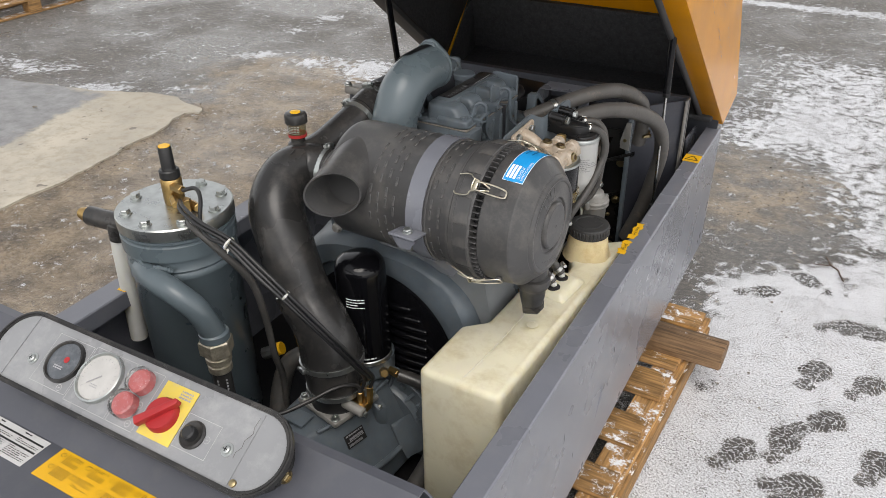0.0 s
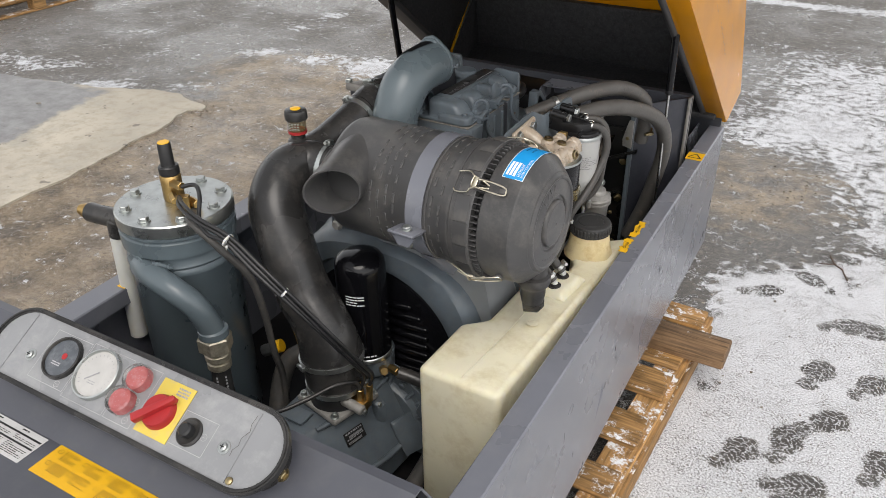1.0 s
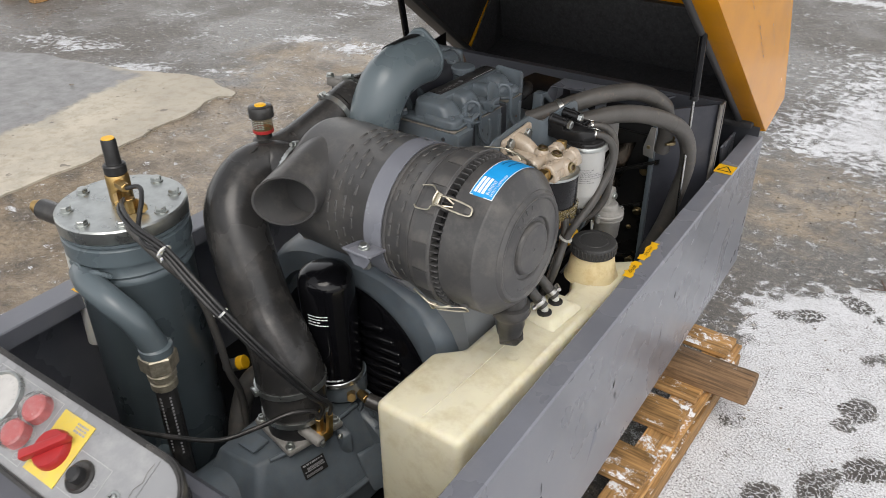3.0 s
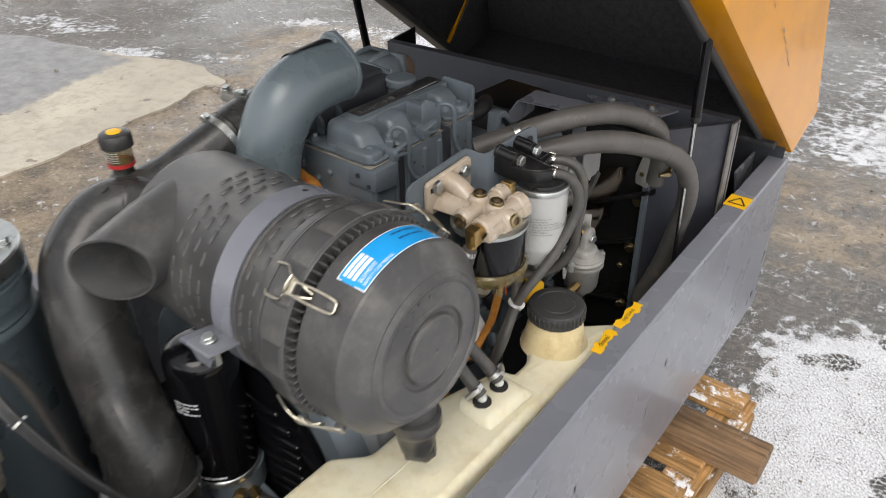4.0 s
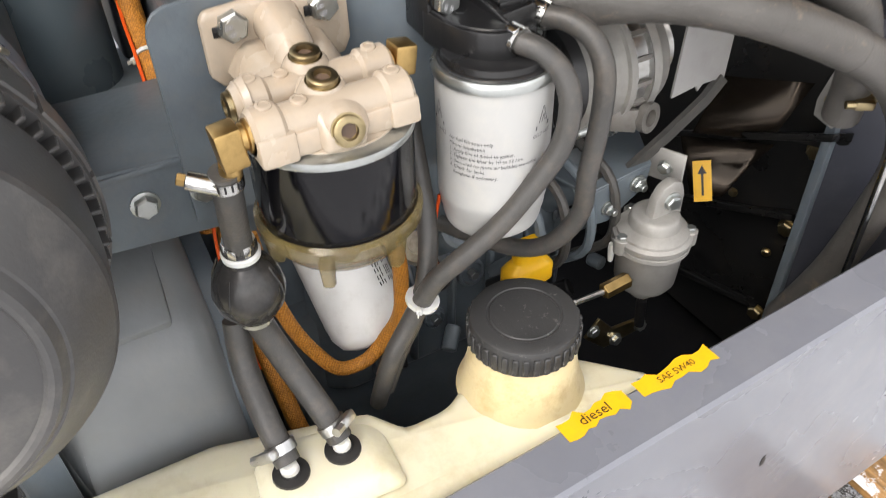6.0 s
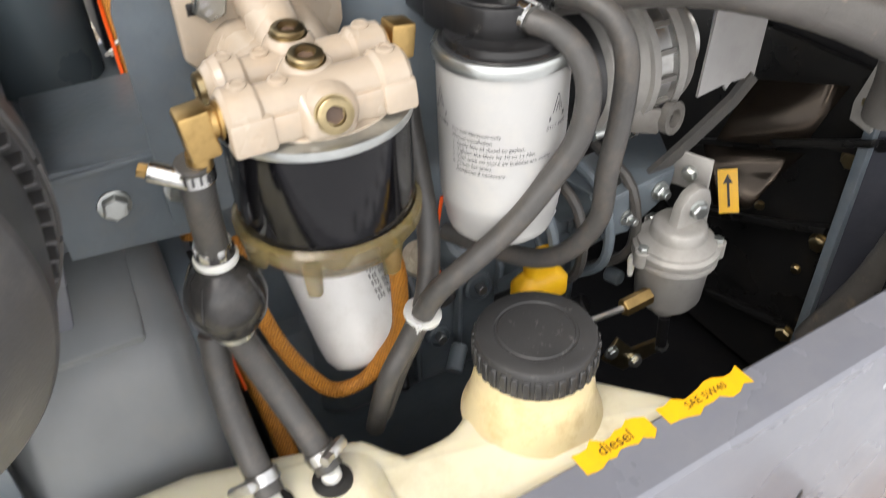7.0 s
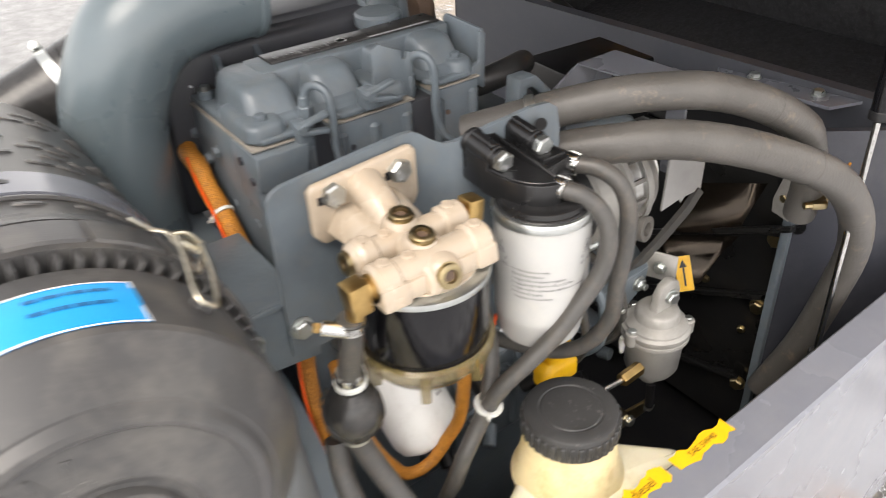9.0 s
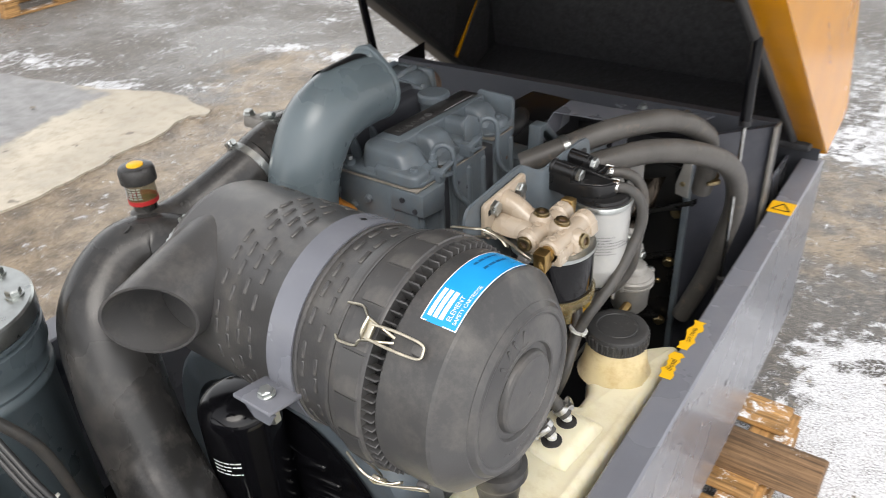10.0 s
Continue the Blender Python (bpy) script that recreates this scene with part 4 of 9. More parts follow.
    turned(bm, Matrix.Translation((0.119, 0.006, 0)) @ Matrix.Rotation(radians(46), 4, "Z"))
    part("grip", turned(bm, PANEL), red_plastic, k)
    # start button
    s = disc(t, "start_button", 0.192, -0.002, 0.0, [(0, 0.024), (0.003, 0.024), (0.006, 0.021), (0.003, 0.017), (0.003, 0.0)], rubber, "black start button")
    disc(s, "plunger", 0.192, -0.002, 0.003, [(0, 0.012), (0.014, 0.012), (0.017, 0.009), (0.0172, 0)], moulded)
    for x, y in ((-0.215, 0.0), (0.266, 0.0)):
        q = disc(t, "screw", x, y, 0.0, [(0, 0.011), (0.0015, 0.011), (0.002, 0.0075), (0.006, 0.0068), (0.0075, 0.004), (0.0075, 0)], zinc, "cross-head screw")
        bm = box(B(), (x, y, 0.0076), (0.0085, 0.0016, 0.0006))
        box(bm, (x, y, 0.0076), (0.0016, 0.0085, 0.0006))
        part("cross_slot", turned(bm, PANEL), print_black, q)
    # printed boxes, symbols and the crack in the clear sheet
    bm = B()

    def line(ax, ay, bx, by, w=0.0009):
        d = Vector((bx - ax, by - ay))
        nrm = Vector((-d.y, d.x)).normalized() * w / 2
        sheet(bm, [(ax + nrm.x, ay + nrm.y, 0.0007), (bx + nrm.x, by + nrm.y, 0.0007), (bx - nrm.x, by - nrm.y, 0.0007), (ax - nrm.x, ay - nrm.y, 0.0007)])
    for a, c, d, e in ((-0.192, -0.034, -0.098, 0.062), (-0.094, -0.040, 0.010, 0.066), (0.015, -0.040, 0.078, 0.066), (0.164, -0.030, 0.236, 0.028)):
        line(a, c, d, c), line(d, c, d, e), line(d, e, a, e), line(a, e, a, c)
    for x, y in ((-0.118, -0.026), (0.063, 0.005), (0.062, -0.03), (0.222, 0.0)):
        for k in range(10):
            a, c = radians(36 * k), radians(36 * k + 36)
            line(x + 0.006 * math.cos(a), y + 0.006 * math.sin(a), x + 0.006 * math.cos(c), y + 0.006 * math.sin(c))
        line(x - 0.003, y, x + 0.003, y)
    part("printing", turned(bm, PANEL), panel_print, face)
    bm = B()
    crack = [(0.292, 0.066), (0.290, 0.05), (0.294, 0.038), (0.286, 0.024), (0.288, 0.012), (0.282, 0.002), (0.283, -0.008)]
    for (ax, ay), (bx, by) in zip(crack, crack[1:]):
        line(ax, ay, bx, by, 0.0010)
    part("crack", turned(bm, PANEL), crack_grey, face)
    for fx in (0.297, -0.262):
        part("fold_line", turned(box(B(), (fx, 0.012, 0.001), (0.0025, 0.12, 0.0015)), PANEL), face_grey, face)
    # clear dome over the two lamps
    bm = lathe(B(), (0.046, 0.040, 0.0), (0, 0, 1), [(0, 0.0265), (0.022, 0.0245), (0.026, 0.021), (0.0265, 0)], 32)
    dome = part("lamp_cover", turned(bm, PANEL), clear, t, "clear plastic lamp cover")
    dome.visible_shadow = False
    bm = lathe(B(), (0.041, -0.004, 0.0), (0, 0, 1), [(0, 0.0265), (0.022, 0.0245), (0.026, 0.021), (0.0265, 0)], 32)
    dome = part("lamp_cover", turned(bm, PANEL), clear, t, "clear plastic lamp cover")
    dome.visible_shadow = False
    disc(t, "rivet", 0.306, -0.041, 0.0, [(0, 0.0065), (0.003, 0.006), (0.0045, 0.003), (0.0046, 0)], olive_zinc)
    return t


build_control_panel()


LABELS = Matrix.Translation((0, 0.648, 0.868)) @ Matrix.Rotation(radians(1.3), 4, "Z") @ Matrix.Translation((-0.018, 0.069, 0.050)) @ Matrix.Diagonal((1, 0.87, 1, 1))


def build_instruction_labels():
    z = -0.0490
    t = thing("instruction_label", (-0.02, 0.62, 0.86), "yellow instruction label with symbols on the grey cover", "label")
    b = sheet(B(), [(-0.055, -0.083, z), (0.255, -0.083, z), (0.255, -0.160, z), (-0.055, -0.160, z)])
    s = part("label_sheet", turned(b, LABELS), sticker_yellow, t)
    b = B()
    rnd = random.Random(17)
    for i in range(5):
        for y0 in (-0.090, -0.122):
            x0 = -0.046 + i * 0.061 + rnd.uniform(-0.004, 0.004)
            bars(b, x0 + 0.016, y0, 0.036, 0.024, 8, i + int(-y0 * 900), 0.34)
            cx, cy, q = x0 + 0.006, y0 - 0.006, i % 3
            if q == 0:
                for k in range(12):
                    a, c = radians(30 * k), radians(30 * k + 30)
                    sheet(b, [(cx + r * math.cos(x), cy + r * math.sin(x), 0) for r, x in ((0.0055, a), (0.0055, c), (0.0047, c), (0.0047, a))])
                sheet(b, [(cx - 0.0004, cy, 0), (cx + 0.0004, cy, 0), (cx + 0.0004, cy + 0.004, 0), (cx - 0.0004, cy + 0.004, 0)])
            elif q == 1:
                for dx, dy, w, h in ((0, 0.0, 0.011, 0.0008), (0, -0.008, 0.011, 0.0008), (0, 0, 0.0008, 0.008), (0.0102, 0, 0.0008, 0.008), (0.002, 0.0018, 0.002, 0.0014), (0.007, 0.0018, 0.002, 0.0014)):
                    sheet(b, [(cx - 0.005 + dx, cy + 0.004 + dy, 0), (cx - 0.005 + dx + w, cy + 0.004 + dy, 0), (cx - 0.005 + dx + w, cy + 0.004 + dy - h, 0), (cx - 0.005 + dx, cy + 0.004 + dy - h, 0)])
            else:
                for k in range(8):
                    a = radians(45 * k)
                    sheet(b, [(cx + r * math.cos(a + d), cy + r * math.sin(a + d), 0) for r, d in ((0.0035, -0.1), (0.006, -0.06), (0.006, 0.06), (0.0035, 0.1))])
    for v in b.verts:
        v.co.z = z + 0.0006
    part("printing", turned(b, LABELS), print_black, s)
    t = thing("oil_label", (-0.2, 0.66, 0.88), "white oil chart label on the grey cover", "label")
    b = sheet(B(), [(-0.30, -0.087, z), (-0.085, -0.087, z), (-0.085, -0.160, z), (-0.30, -0.160, z)])
    s = part("label_sheet", turned(b, LABELS), label_white, t)
    b = B()
    for y in (-0.1005, -0.1215):
        sheet(b, [(-0.295, y, 0), (-0.088, y, 0), (-0.088, y - 0.0045, 0), (-0.295, y - 0.0045, 0)])
    for x in (-0.29, -0.22, -0.15):
        bars(b, x, -0.091, 0.058, 0.007, 1, int(-x * 100), 0.45)
        bars(b, x, -0.1075, 0.058, 0.012, 3, int(-x * 200), 0.42)
        bars(b, x, -0.1285, 0.058, 0.026, 6, int(-x * 300), 0.42)
    for v in b.verts:
        v.co.z = z + 0.0006
    part("printing", turned(b, LABELS), print_black, s)


build_instruction_labels()

# ---- hood ----
HOOD = Matrix(((1, 0, 0, 0), (0, -0.79, 0.613, 2.895), (0, 0.613, 0.79, 0.822), (0, 0, 0, 1)))     # local y along the open edge, z away from it


def build_hood():
    t = thing("engine_hood", (0, 2.9, 0.82), "yellow steel engine hood, raised open, black foam inside", "hood")
    L, R = -0.590, 0.528
    prof = [(0.0, 0.0), (-0.088, 0.147), (0.151, 0.335), (0.40, 0.53), (1.70, 0.53), (1.85, 0.40), (1.85, 0.0)]

    def lean(v, s):
        return (R - 0.10 * max(0, v - 0.15)) if s > 0 else (L + 0.10 * max(0, v - 0.15))
    wall = [(0.0, 0.0), (-0.088, 0.147), (0.151, 0.335), (0.40, 0.53), (1.70, 0.53), (1.85, 0.40), (1.85, 0.0)]
    for s, name in ((1, "side_wall"), (-1, "side_wall")):
        b = B()
        for w in (0.0, 0.004):
            b.faces.new([b.verts.new((lean(v, s) - w * s, u, v)) for u, v in wall])
        bmesh.ops.bridge_loops(b, edges=list(b.edges))
        # pressed crease along the wall
        part(name, turned(b, HOOD), hood_yellow, t, smooth=20)
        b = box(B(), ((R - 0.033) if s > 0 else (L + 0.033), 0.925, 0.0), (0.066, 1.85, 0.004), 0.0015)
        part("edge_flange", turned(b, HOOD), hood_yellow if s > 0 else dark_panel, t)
        x = (R - 0.075) if s > 0 else (L + 0.075)
        b = tube(B(), [(x, 0.02, 0.0), (x, 0.6, 0.0), (x, 1.2, 0.0), (x, 1.84, 0.0)], 0.011, 12, 4)
        part("seal", turned(b, HOOD), seal_rubber, t, "grey rubber edge seal")
    for (u0, v0), (u1, v1), name in ((prof[0], prof[1], "rear_lip"), (prof[1], prof[2], "rear_slope"), (prof[2], prof[3], "upper_slope"), (prof[3], prof[4], "roof"), (prof[4], prof[5], "front_slope"), (prof[5], prof[6], "front_wall")):
        b = B()
        for w in (0.0, 0.004):
            b.faces.new([b.verts.new(p) for p in ((lean(v0, -1) + 0.004, u0 + w, v0 - w), (lean(v0, 1) - 0.004, u0 + w, v0 - w), (lean(v1, 1) - 0.004, u1 + w, v1 - w), (lean(v1, -1) + 0.004, u1 + w, v1 - w))])
        bmesh.ops.bridge_loops(b, edges=list(b.edges))
        part(name, turned(b, HOOD), hood_yellow, t)
    # foam pads inside, 25 mm thick, bare strips between them

    def pad(u0, v0, u1, v1, x0, x1, label):
        d = Vector((0, u1 - u0, v1 - v0))
        n = Vector((0, d.z, -d.y)).normalized()
        c = Vector(((x0 + x1) / 2, (u0 + u1) / 2, (v0 + v1) / 2)) + n * 0.018
        m = Matrix((Vector((1, 0, 0)), d.normalized(), Vector((1, 0, 0)).cross(d.normalized()))).transposed().to_4x4()
        b = box(B(), c, (x1 - x0, d.length, 0.028), 0.010, m)
        part("foam_pad", turned(b, HOOD), foam, t, label)
    pad(0.055, -0.030, -0.070, 0.160, L + 0.03, R - 0.03, "black sound foam")
    pad(-0.085, 0.146, 0.140, 0.322, L + 0.03, R - 0.03, "black sound foam")
    pad(0.21, 0.38, 0.40, 0.525, L + 0.06, R - 0.06, "black sound foam")
    pad(0.43, 0.527, 1.68, 0.527, L + 0.06, R - 0.06, "black sound foam")
    # side linings follow the walls, with a bare strip left in the far one
    for s, spans in ((1, ((0.16, 1.80),)), (-1, ((-0.06, 0.150), (0.168, 1.82)))):
        for u0, u1 in spans:
            rim = [(u0, 0.012), (u1, 0.012)] + [(u, float(np.interp(u, (-0.088, 0.151, 0.40, 1.70, 1.85), (0.150, 0.335, 0.53, 0.53, 0.40))) - 0.030) for u in np.linspace(u1, u0, 6)]
            b = hull(B(), [(lean(v, s) - s * w, u, v) for u, v in rim for w in (0.006, 0.040)], 0.006, 2)
            part("foam_pad", turned(b, HOOD), foam, t, "black sound foam")
    part("stiffener", turned(box(B(), (L + 0.030, 0.159, 0.17), (0.030, 0.010, 0.30), 0.002), HOOD), hood_yellow, t)
    # scratches worn through the paint
    rnd = random.Random(9)
    for u, v, k, a in ((0.28, 0.17, 0.10, 14), (0.62, 0.12, 0.20, 6), (0.85, 0.24, 0.15, 12), (0.36, 0.10, 0.16, 8), (0.45, 0.115, 0.10, 3), (0.50, 0.205, 0.22, 10), (0.70, 0.21, 0.12, 5), (0.20, 0.255, 0.05, 70)):
        b = B()
        for i in range(7):
            p = u + k * i / 7
            w = rnd.uniform(0.002, 0.005)
            z = v + math.tan(radians(a)) * k * i / 7 + rnd.uniform(-0.003, 0.003)
            sheet(b, [(lean(q, 1) + 0.0008, pu, q) for pu, q in ((p, z), (p + k / 9, z + w * 0.3), (p + k / 10, z + w), (p + 0.004, z + w * 0.7))])
        part("scratch", turned(b, HOOD), rust, t)
    return t


build_hood()


def strut(bottom, joint, top, group="gas struts"):
    t = thing("gas_strut", bottom, "black gas strut with a steel rod holding the hood open", "gas strut", group)
    part("cylinder", rod(B(), joint, top, 0.0108, 20, 0.003), gloss_black, t)
    part("rod", rod(B(), bottom, joint, 0.0042, 14), clamp_steel, t, "bright steel rod")
    part("gland", rod(B(), joint, Vector(joint) + (Vector(top) - Vector(joint)).normalized() * 0.014, 0.0116, 20, 0.002), black_deep, t)
    part("end_cap", lathe(B(), bottom, Vector(joint) - Vector(bottom), [(-0.012, 0.006), (-0.012, 0.010), (0.03, 0.010), (0.033, 0.006)], 14), rubber, t)
    return t


strut((0.462, 2.340, 0.70), (0.459, 2.334, 1.085), (0.456, 2.325, 1.52))
strut((-0.52, 2.42, 0.86), (-0.515, 2.38, 1.03), (-0.50, 2.25, 1.60))

# ---- pallet ----


def build_pallet():
    t = thing("pallet", (0.1, 1.7, 0.0), "weathered wooden pallet with snow dust under the machine", "pallet")

    def plank(cx, cy, cz, lx, ly, lz, seed):
        rnd = random.Random(seed)
        turn = Matrix.Rotation(radians(rnd.uniform(-0.6, 0.6)), 4, "Z")
        along_y = ly > lx
        m = Matrix.Translation((cx, cy, cz)) @ turn @ (Matrix.Rotation(radians(90), 4, "Z") if along_y else Matrix())
        s = (ly, lx, lz) if along_y else (lx, ly, lz)

        def make():
            b = box(B(), (0, 0, 0), s, 0.004, None, 1)
            for v in b.verts:
                v.co += Vector((rnd.uniform(-1, 1), rnd.uniform(-1, 1), rnd.uniform(-1, 1))) * 0.0025
            return b
        piece("plank", ("plank", seed), make, wood, t, m)
    for i, (y0, y1) in enumerate(((0.70, 0.83), (0.95, 1.07), (1.20, 1.32), (1.45, 1.57), (1.675, 1.785), (1.90, 2.035), (2.15, 2.28), (2.33, 2.40), (2.60, 2.715))):
        plank(0.028, (y0 + y1) / 2, 0.134, 1.19, y1 - y0, 0.022, i)
    for i, x in enumerate((-0.57, 0.0, 0.585)):
        plank(x, 1.70, 0.0105, 0.10, 2.03, 0.021, 20 + i)
        plank(x, 1.70, 0.112, 0.10, 2.03, 0.021, 30 + i)
        for j, y in enumerate((0.76, 1.70, 2.64)):
            plank(x, y, 0.0615, 0.10, 0.145, 0.079, 40 + i * 3 + j)
    # long outer runner that shows beside the boards
    plank(0.63, 1.68, 0.062, 0.035, 2.02, 0.078, 60)
    return t


build_pallet()
b = box(B(), (0, 0, 0), (0.62, 0.115, 0.055), 0.006, None, 2)
for v in b.verts:
    v.co += Vector((random.uniform(-1, 1), random.uniform(-1, 1), random.uniform(-1, 1))) * 0.002
solo("timber", turned(b, Matrix.Translation((0.444, 2.437, 0.1735)) @ Matrix.Rotation(radians(1), 4, "Z")), wood_dark, "dark wet timber lying across the pallet, wedged under the machine", "timber")


def build_far_pallet():
    t = thing("pallet", (-6.92, 4.72, 0), "worn wooden pallet lying on the yard far off", "pallet")
    m = Matrix.Translation((-6.92, 4.72, 0)) @ Matrix.Rotation(radians(94), 4, "Z")
    for i in range(6):
        piece("plank", ("far", 0), lambda: box(B(), (0, 0, 0), (1.2, 0.1, 0.022), 0.004, None, 1), wood, t, m @ Matrix.Translation((0, -0.45 + i * 0.18, 0.133)))
    for y in (-0.45, 0.0, 0.45):
        piece("runner", ("far", 1), lambda: box(B(), (0, 0, 0), (1.2, 0.1, 0.022), 0.004, None, 1), wood, t, m @ Matrix.Translation((0, y, 0.0115)))
        for x in (-0.52, 0, 0.52):
            piece("block", ("far", 2), lambda: box(B(), (0, 0, 0), (0.14, 0.1, 0.10), 0.004, None, 1), wood, t, m @ Matrix.Translation((x, y, 0.0725)))


build_far_pallet()

# ---- radiator end ----


def build_radiator():
    t = thing("radiator", (0.0, 2.5, 0.345), "black radiator with fan shroud behind the engine", "radiator")
    # cowl across the machine, with its top lip
    L0, R0 = Vector((-0.472, 2.420, 0)), Vector((0.466, 2.592, 0))
    back = Vector((-0.18, 0.98, 0))
    for name, d0, d1, z0, zl, zr, label in (("cowl", 0.0, 0.004, 0.34, 1.052, 0.999, "dark grey cowl sheet"), ("cowl_lip", 0.004, 0.026, 1.0, 1.052, 0.999, "folded top lip of the cowl")):
        lo_l, lo_r = (z0, z0) if name == "cowl" else (zl - 0.004, zr - 0.004)
        pts = [P + back * d + Vector((0, 0, z)) for P, low, top in ((L0, lo_l, zl), (R0, lo_r, zr)) for d in (d0, d1) for z in (low, top)]
        part(name, hull(B(), pts), cowl_grey, t, label)
    ends = [L0 + back * d + Vector((x, 0, z)) for d in (0.0, 0.15) for x in (-0.004, 0.0) for z in (0.60, 1.0525)]
    part("cowl_end", hull(B(), ends), black_deep, t)
    b = prism(B(), [(0.338, 2.425), (0.343, 2.425), (0.472, 2.582), (0.464, 2.590), (0.338, 2.435)], "z", 0.35, 1.0)
    part("side_sheet", b, sheet_navy, t, "dark grey side sheet")
    part("edge_strip", prism(B(), [(0.464, 2.556), (0.470, 2.556), (0.470, 2.598), (0.464, 2.598)], "z", 0.60, 1.003, 0.001), alu_dark, t, "bare metal edge strip")
    part("corner_strip", box(B(), (0.338, 2.420, 0.66), (0.014, 0.012, 0.62), 0.002), engine_grey, t, "grey corner strip")
    b = prism(B(), [(0.316, 0.868), (0.345, 0.862), (0.345, 0.955), (0.330, 0.955), (0.314, 0.89)], "y", 2.404, 2.410, 0.001)
    lug = part("mounting_lug", b, cast_alu, t)
    bolt(lug, (0.330, 2.408, 0.895), (0, -1, 0), 0.006, olive_zinc)
    # shroud frame and its stays
    b = box(B(), (-0.02, 2.50, 0.66), (0.70, 0.05, 0.60), 0.004)
    part("core", b, black_deep, t)
    b = box(B(), (0.02, 2.462, 0.335 + 0.30), (0.62, 0.012, 0.54), 0.004)
    part("shroud", b, fan_black, t, "gloss black fan shroud")
    for (x0, y0, z0), (x1, y1, z1), drop in (((0.10, 2.376, 0.742), (0.354, 2.400, 0.860), 0.035), ((0.08, 2.40, 0.605), (0.318, 2.428, 0.700), 0.03), ((0.08, 2.41, 0.465), (0.30, 2.44, 0.502), 0.02)):
        p, q = Vector((x0, y0, z0)), Vector((x1, y1, z1))
        d = Vector((0, 0.016, -0.004))
        st = part("stay", hull(B(), [p, q, p + d, q + d, p - Vector((0, 0, 0.011)), q - Vector((0, 0, 0.011)), p + d - Vector((0, 0, 0.011)), q + d - Vector((0, 0, 0.011))], 0.0015, 2), fan_black, t, "black stay across the fan opening")
        g = p.lerp(q, 0.72)
        part("gusset", hull(B(), [g + d, q + d, q + Vector((0, 0.045, -drop)), q + Vector((-0.01, 0.04, -drop * 1.3)), g + d - Vector((0, 0, 0.01)), q + d + Vector((0.003, 0.02, -0.004))]), fan_black, st)
    # curved deflector plates above and below the upper stay
    for rows in ([((0.196, 2.365, 0.880), (0.274, 2.453, 0.879)), ((0.178, 2.372, 0.828), (0.268, 2.435, 0.843)), ((0.168, 2.362, 0.778), (0.270, 2.40, 0.806))],
                 [((0.145, 2.365, 0.760), (0.251, 2.44, 0.776)), ((0.166, 2.362, 0.728), (0.235, 2.42, 0.738)), ((0.196, 2.352, 0.690), (0.225, 2.39, 0.688))]):
        b = B()
        grid = [[b.verts.new(Vector(p0).lerp(Vector(p1), k / 8)) for k in range(9)] for p0, p1 in rows]
        for g0, g1 in zip(grid, grid[1:]):
            for k in range(8):
                b.faces.new((g0[k], g0[k + 1], g1[k + 1], g1[k]))
        bmesh.ops.solidify(b, geom=list(b.faces), thickness=0.003)
        part("deflector", b, blade_gloss, t, "curved glossy dark deflector plate", 80)
    part("corner_gusset", prism(B(), [(0.300, 0.905), (0.345, 0.955), (0.345, 0.865), (0.318, 0.862)], "y", 2.430, 2.436), black_deep, t)
    for at in ((0.312, 2.446, 0.798), (0.306, 2.446, 0.662), (0.300, 2.446, 0.486), (0.20, 2.446, 0.66), (0.285, 2.446, 0.60)):
        bolt(t, at, (0.25, -1, 0), 0.0112 if at[0] > 0.287 else 0.006, olive_zinc)
    # arrow label
    b = sheet(B(), [(-0.012, 0.028, 0), (0.012, 0.028, 0), (0.012, -0.028, 0), (-0.012, -0.028, 0)])
    m = Matrix.Translation((0.252, 2.305, 0.764)) @ look((0, 0, 0), (-0.5, 0.55, -0.35)).to_3x3().to_4x4() @ Matrix.Rotation(radians(13), 4, "Z")
    lab = part("arrow_label", turned(b, m), sticker_yellow, t, "yellow label with a black arrow")
    b = sheet(B(), [(-0.0015, -0.02, 0.0006), (0.0015, -0.02, 0.0006), (0.0015, 0.012, 0.0006), (-0.0015, 0.012, 0.0006)])
    sheet(b, [(-0.006, 0.010, 0.0006), (0.006, 0.010, 0.0006), (0, 0.022, 0.0006)])
    part("arrow", turned(b, m), print_black, lab)
    part("label_backing", turned(box(B(), (0, 0, -0.004), (0.022, 0.050, 0.006), 0.001), m), fan_black, t)
    # bolted bracket on the cowl's lip
    br = part("cowl_bracket", prism(B(), [(0.14, 2.500), (0.31, 2.512), (0.33, 2.566), (0.10, 2.528)], "z", 0.995, 1.000), body_grey, t)
    for x, y in ((0.170, 2.530), (0.274, 2.541)):
        bolt(br, (x, y, 1.000), (0, 0, 1), 0.0085)
    # sheet over the belt and the black box between engine and cowl
    sh = part("belt_cover", hull(B(), [(0.130, 2.172, 1.105), (0.128, 2.246, 1.105), (0.292, 2.252, 1.105), (0.272, 2.188, 1.105), (0.130, 2.172, 1.103), (0.128, 2.246, 1.103), (0.292, 2.252, 1.103), (0.272, 2.188, 1.103)]), body_grey, t, "thin grey sheet over the drive belt")
    part("cover_edge", prism(B(), [(2.172, 1.102), (2.10, 1.06), (2.10, 1.055), (2.178, 1.055), (2.24, 1.06), (2.246, 1.102)], "x", 0.126, 0.129), body_grey, sh)
    part("cover_leg", box(B(), (0.24, 2.250, 1.03), (0.03, 0.004, 0.15)), body_grey, sh)
    b = box(B(), (0.0, 2.33, 0.99), (0.13, 0.16, 0.10), 0.005, Matrix.Rotation(radians(-4), 4, "Z"))
    part("air_box", b, black_deep, t, "black box beside the cowl")
    part("box_clip", box(B(), (-0.07, 2.262, 1.015), (0.012, 0.006, 0.03), 0.001), zinc, t)
    return t


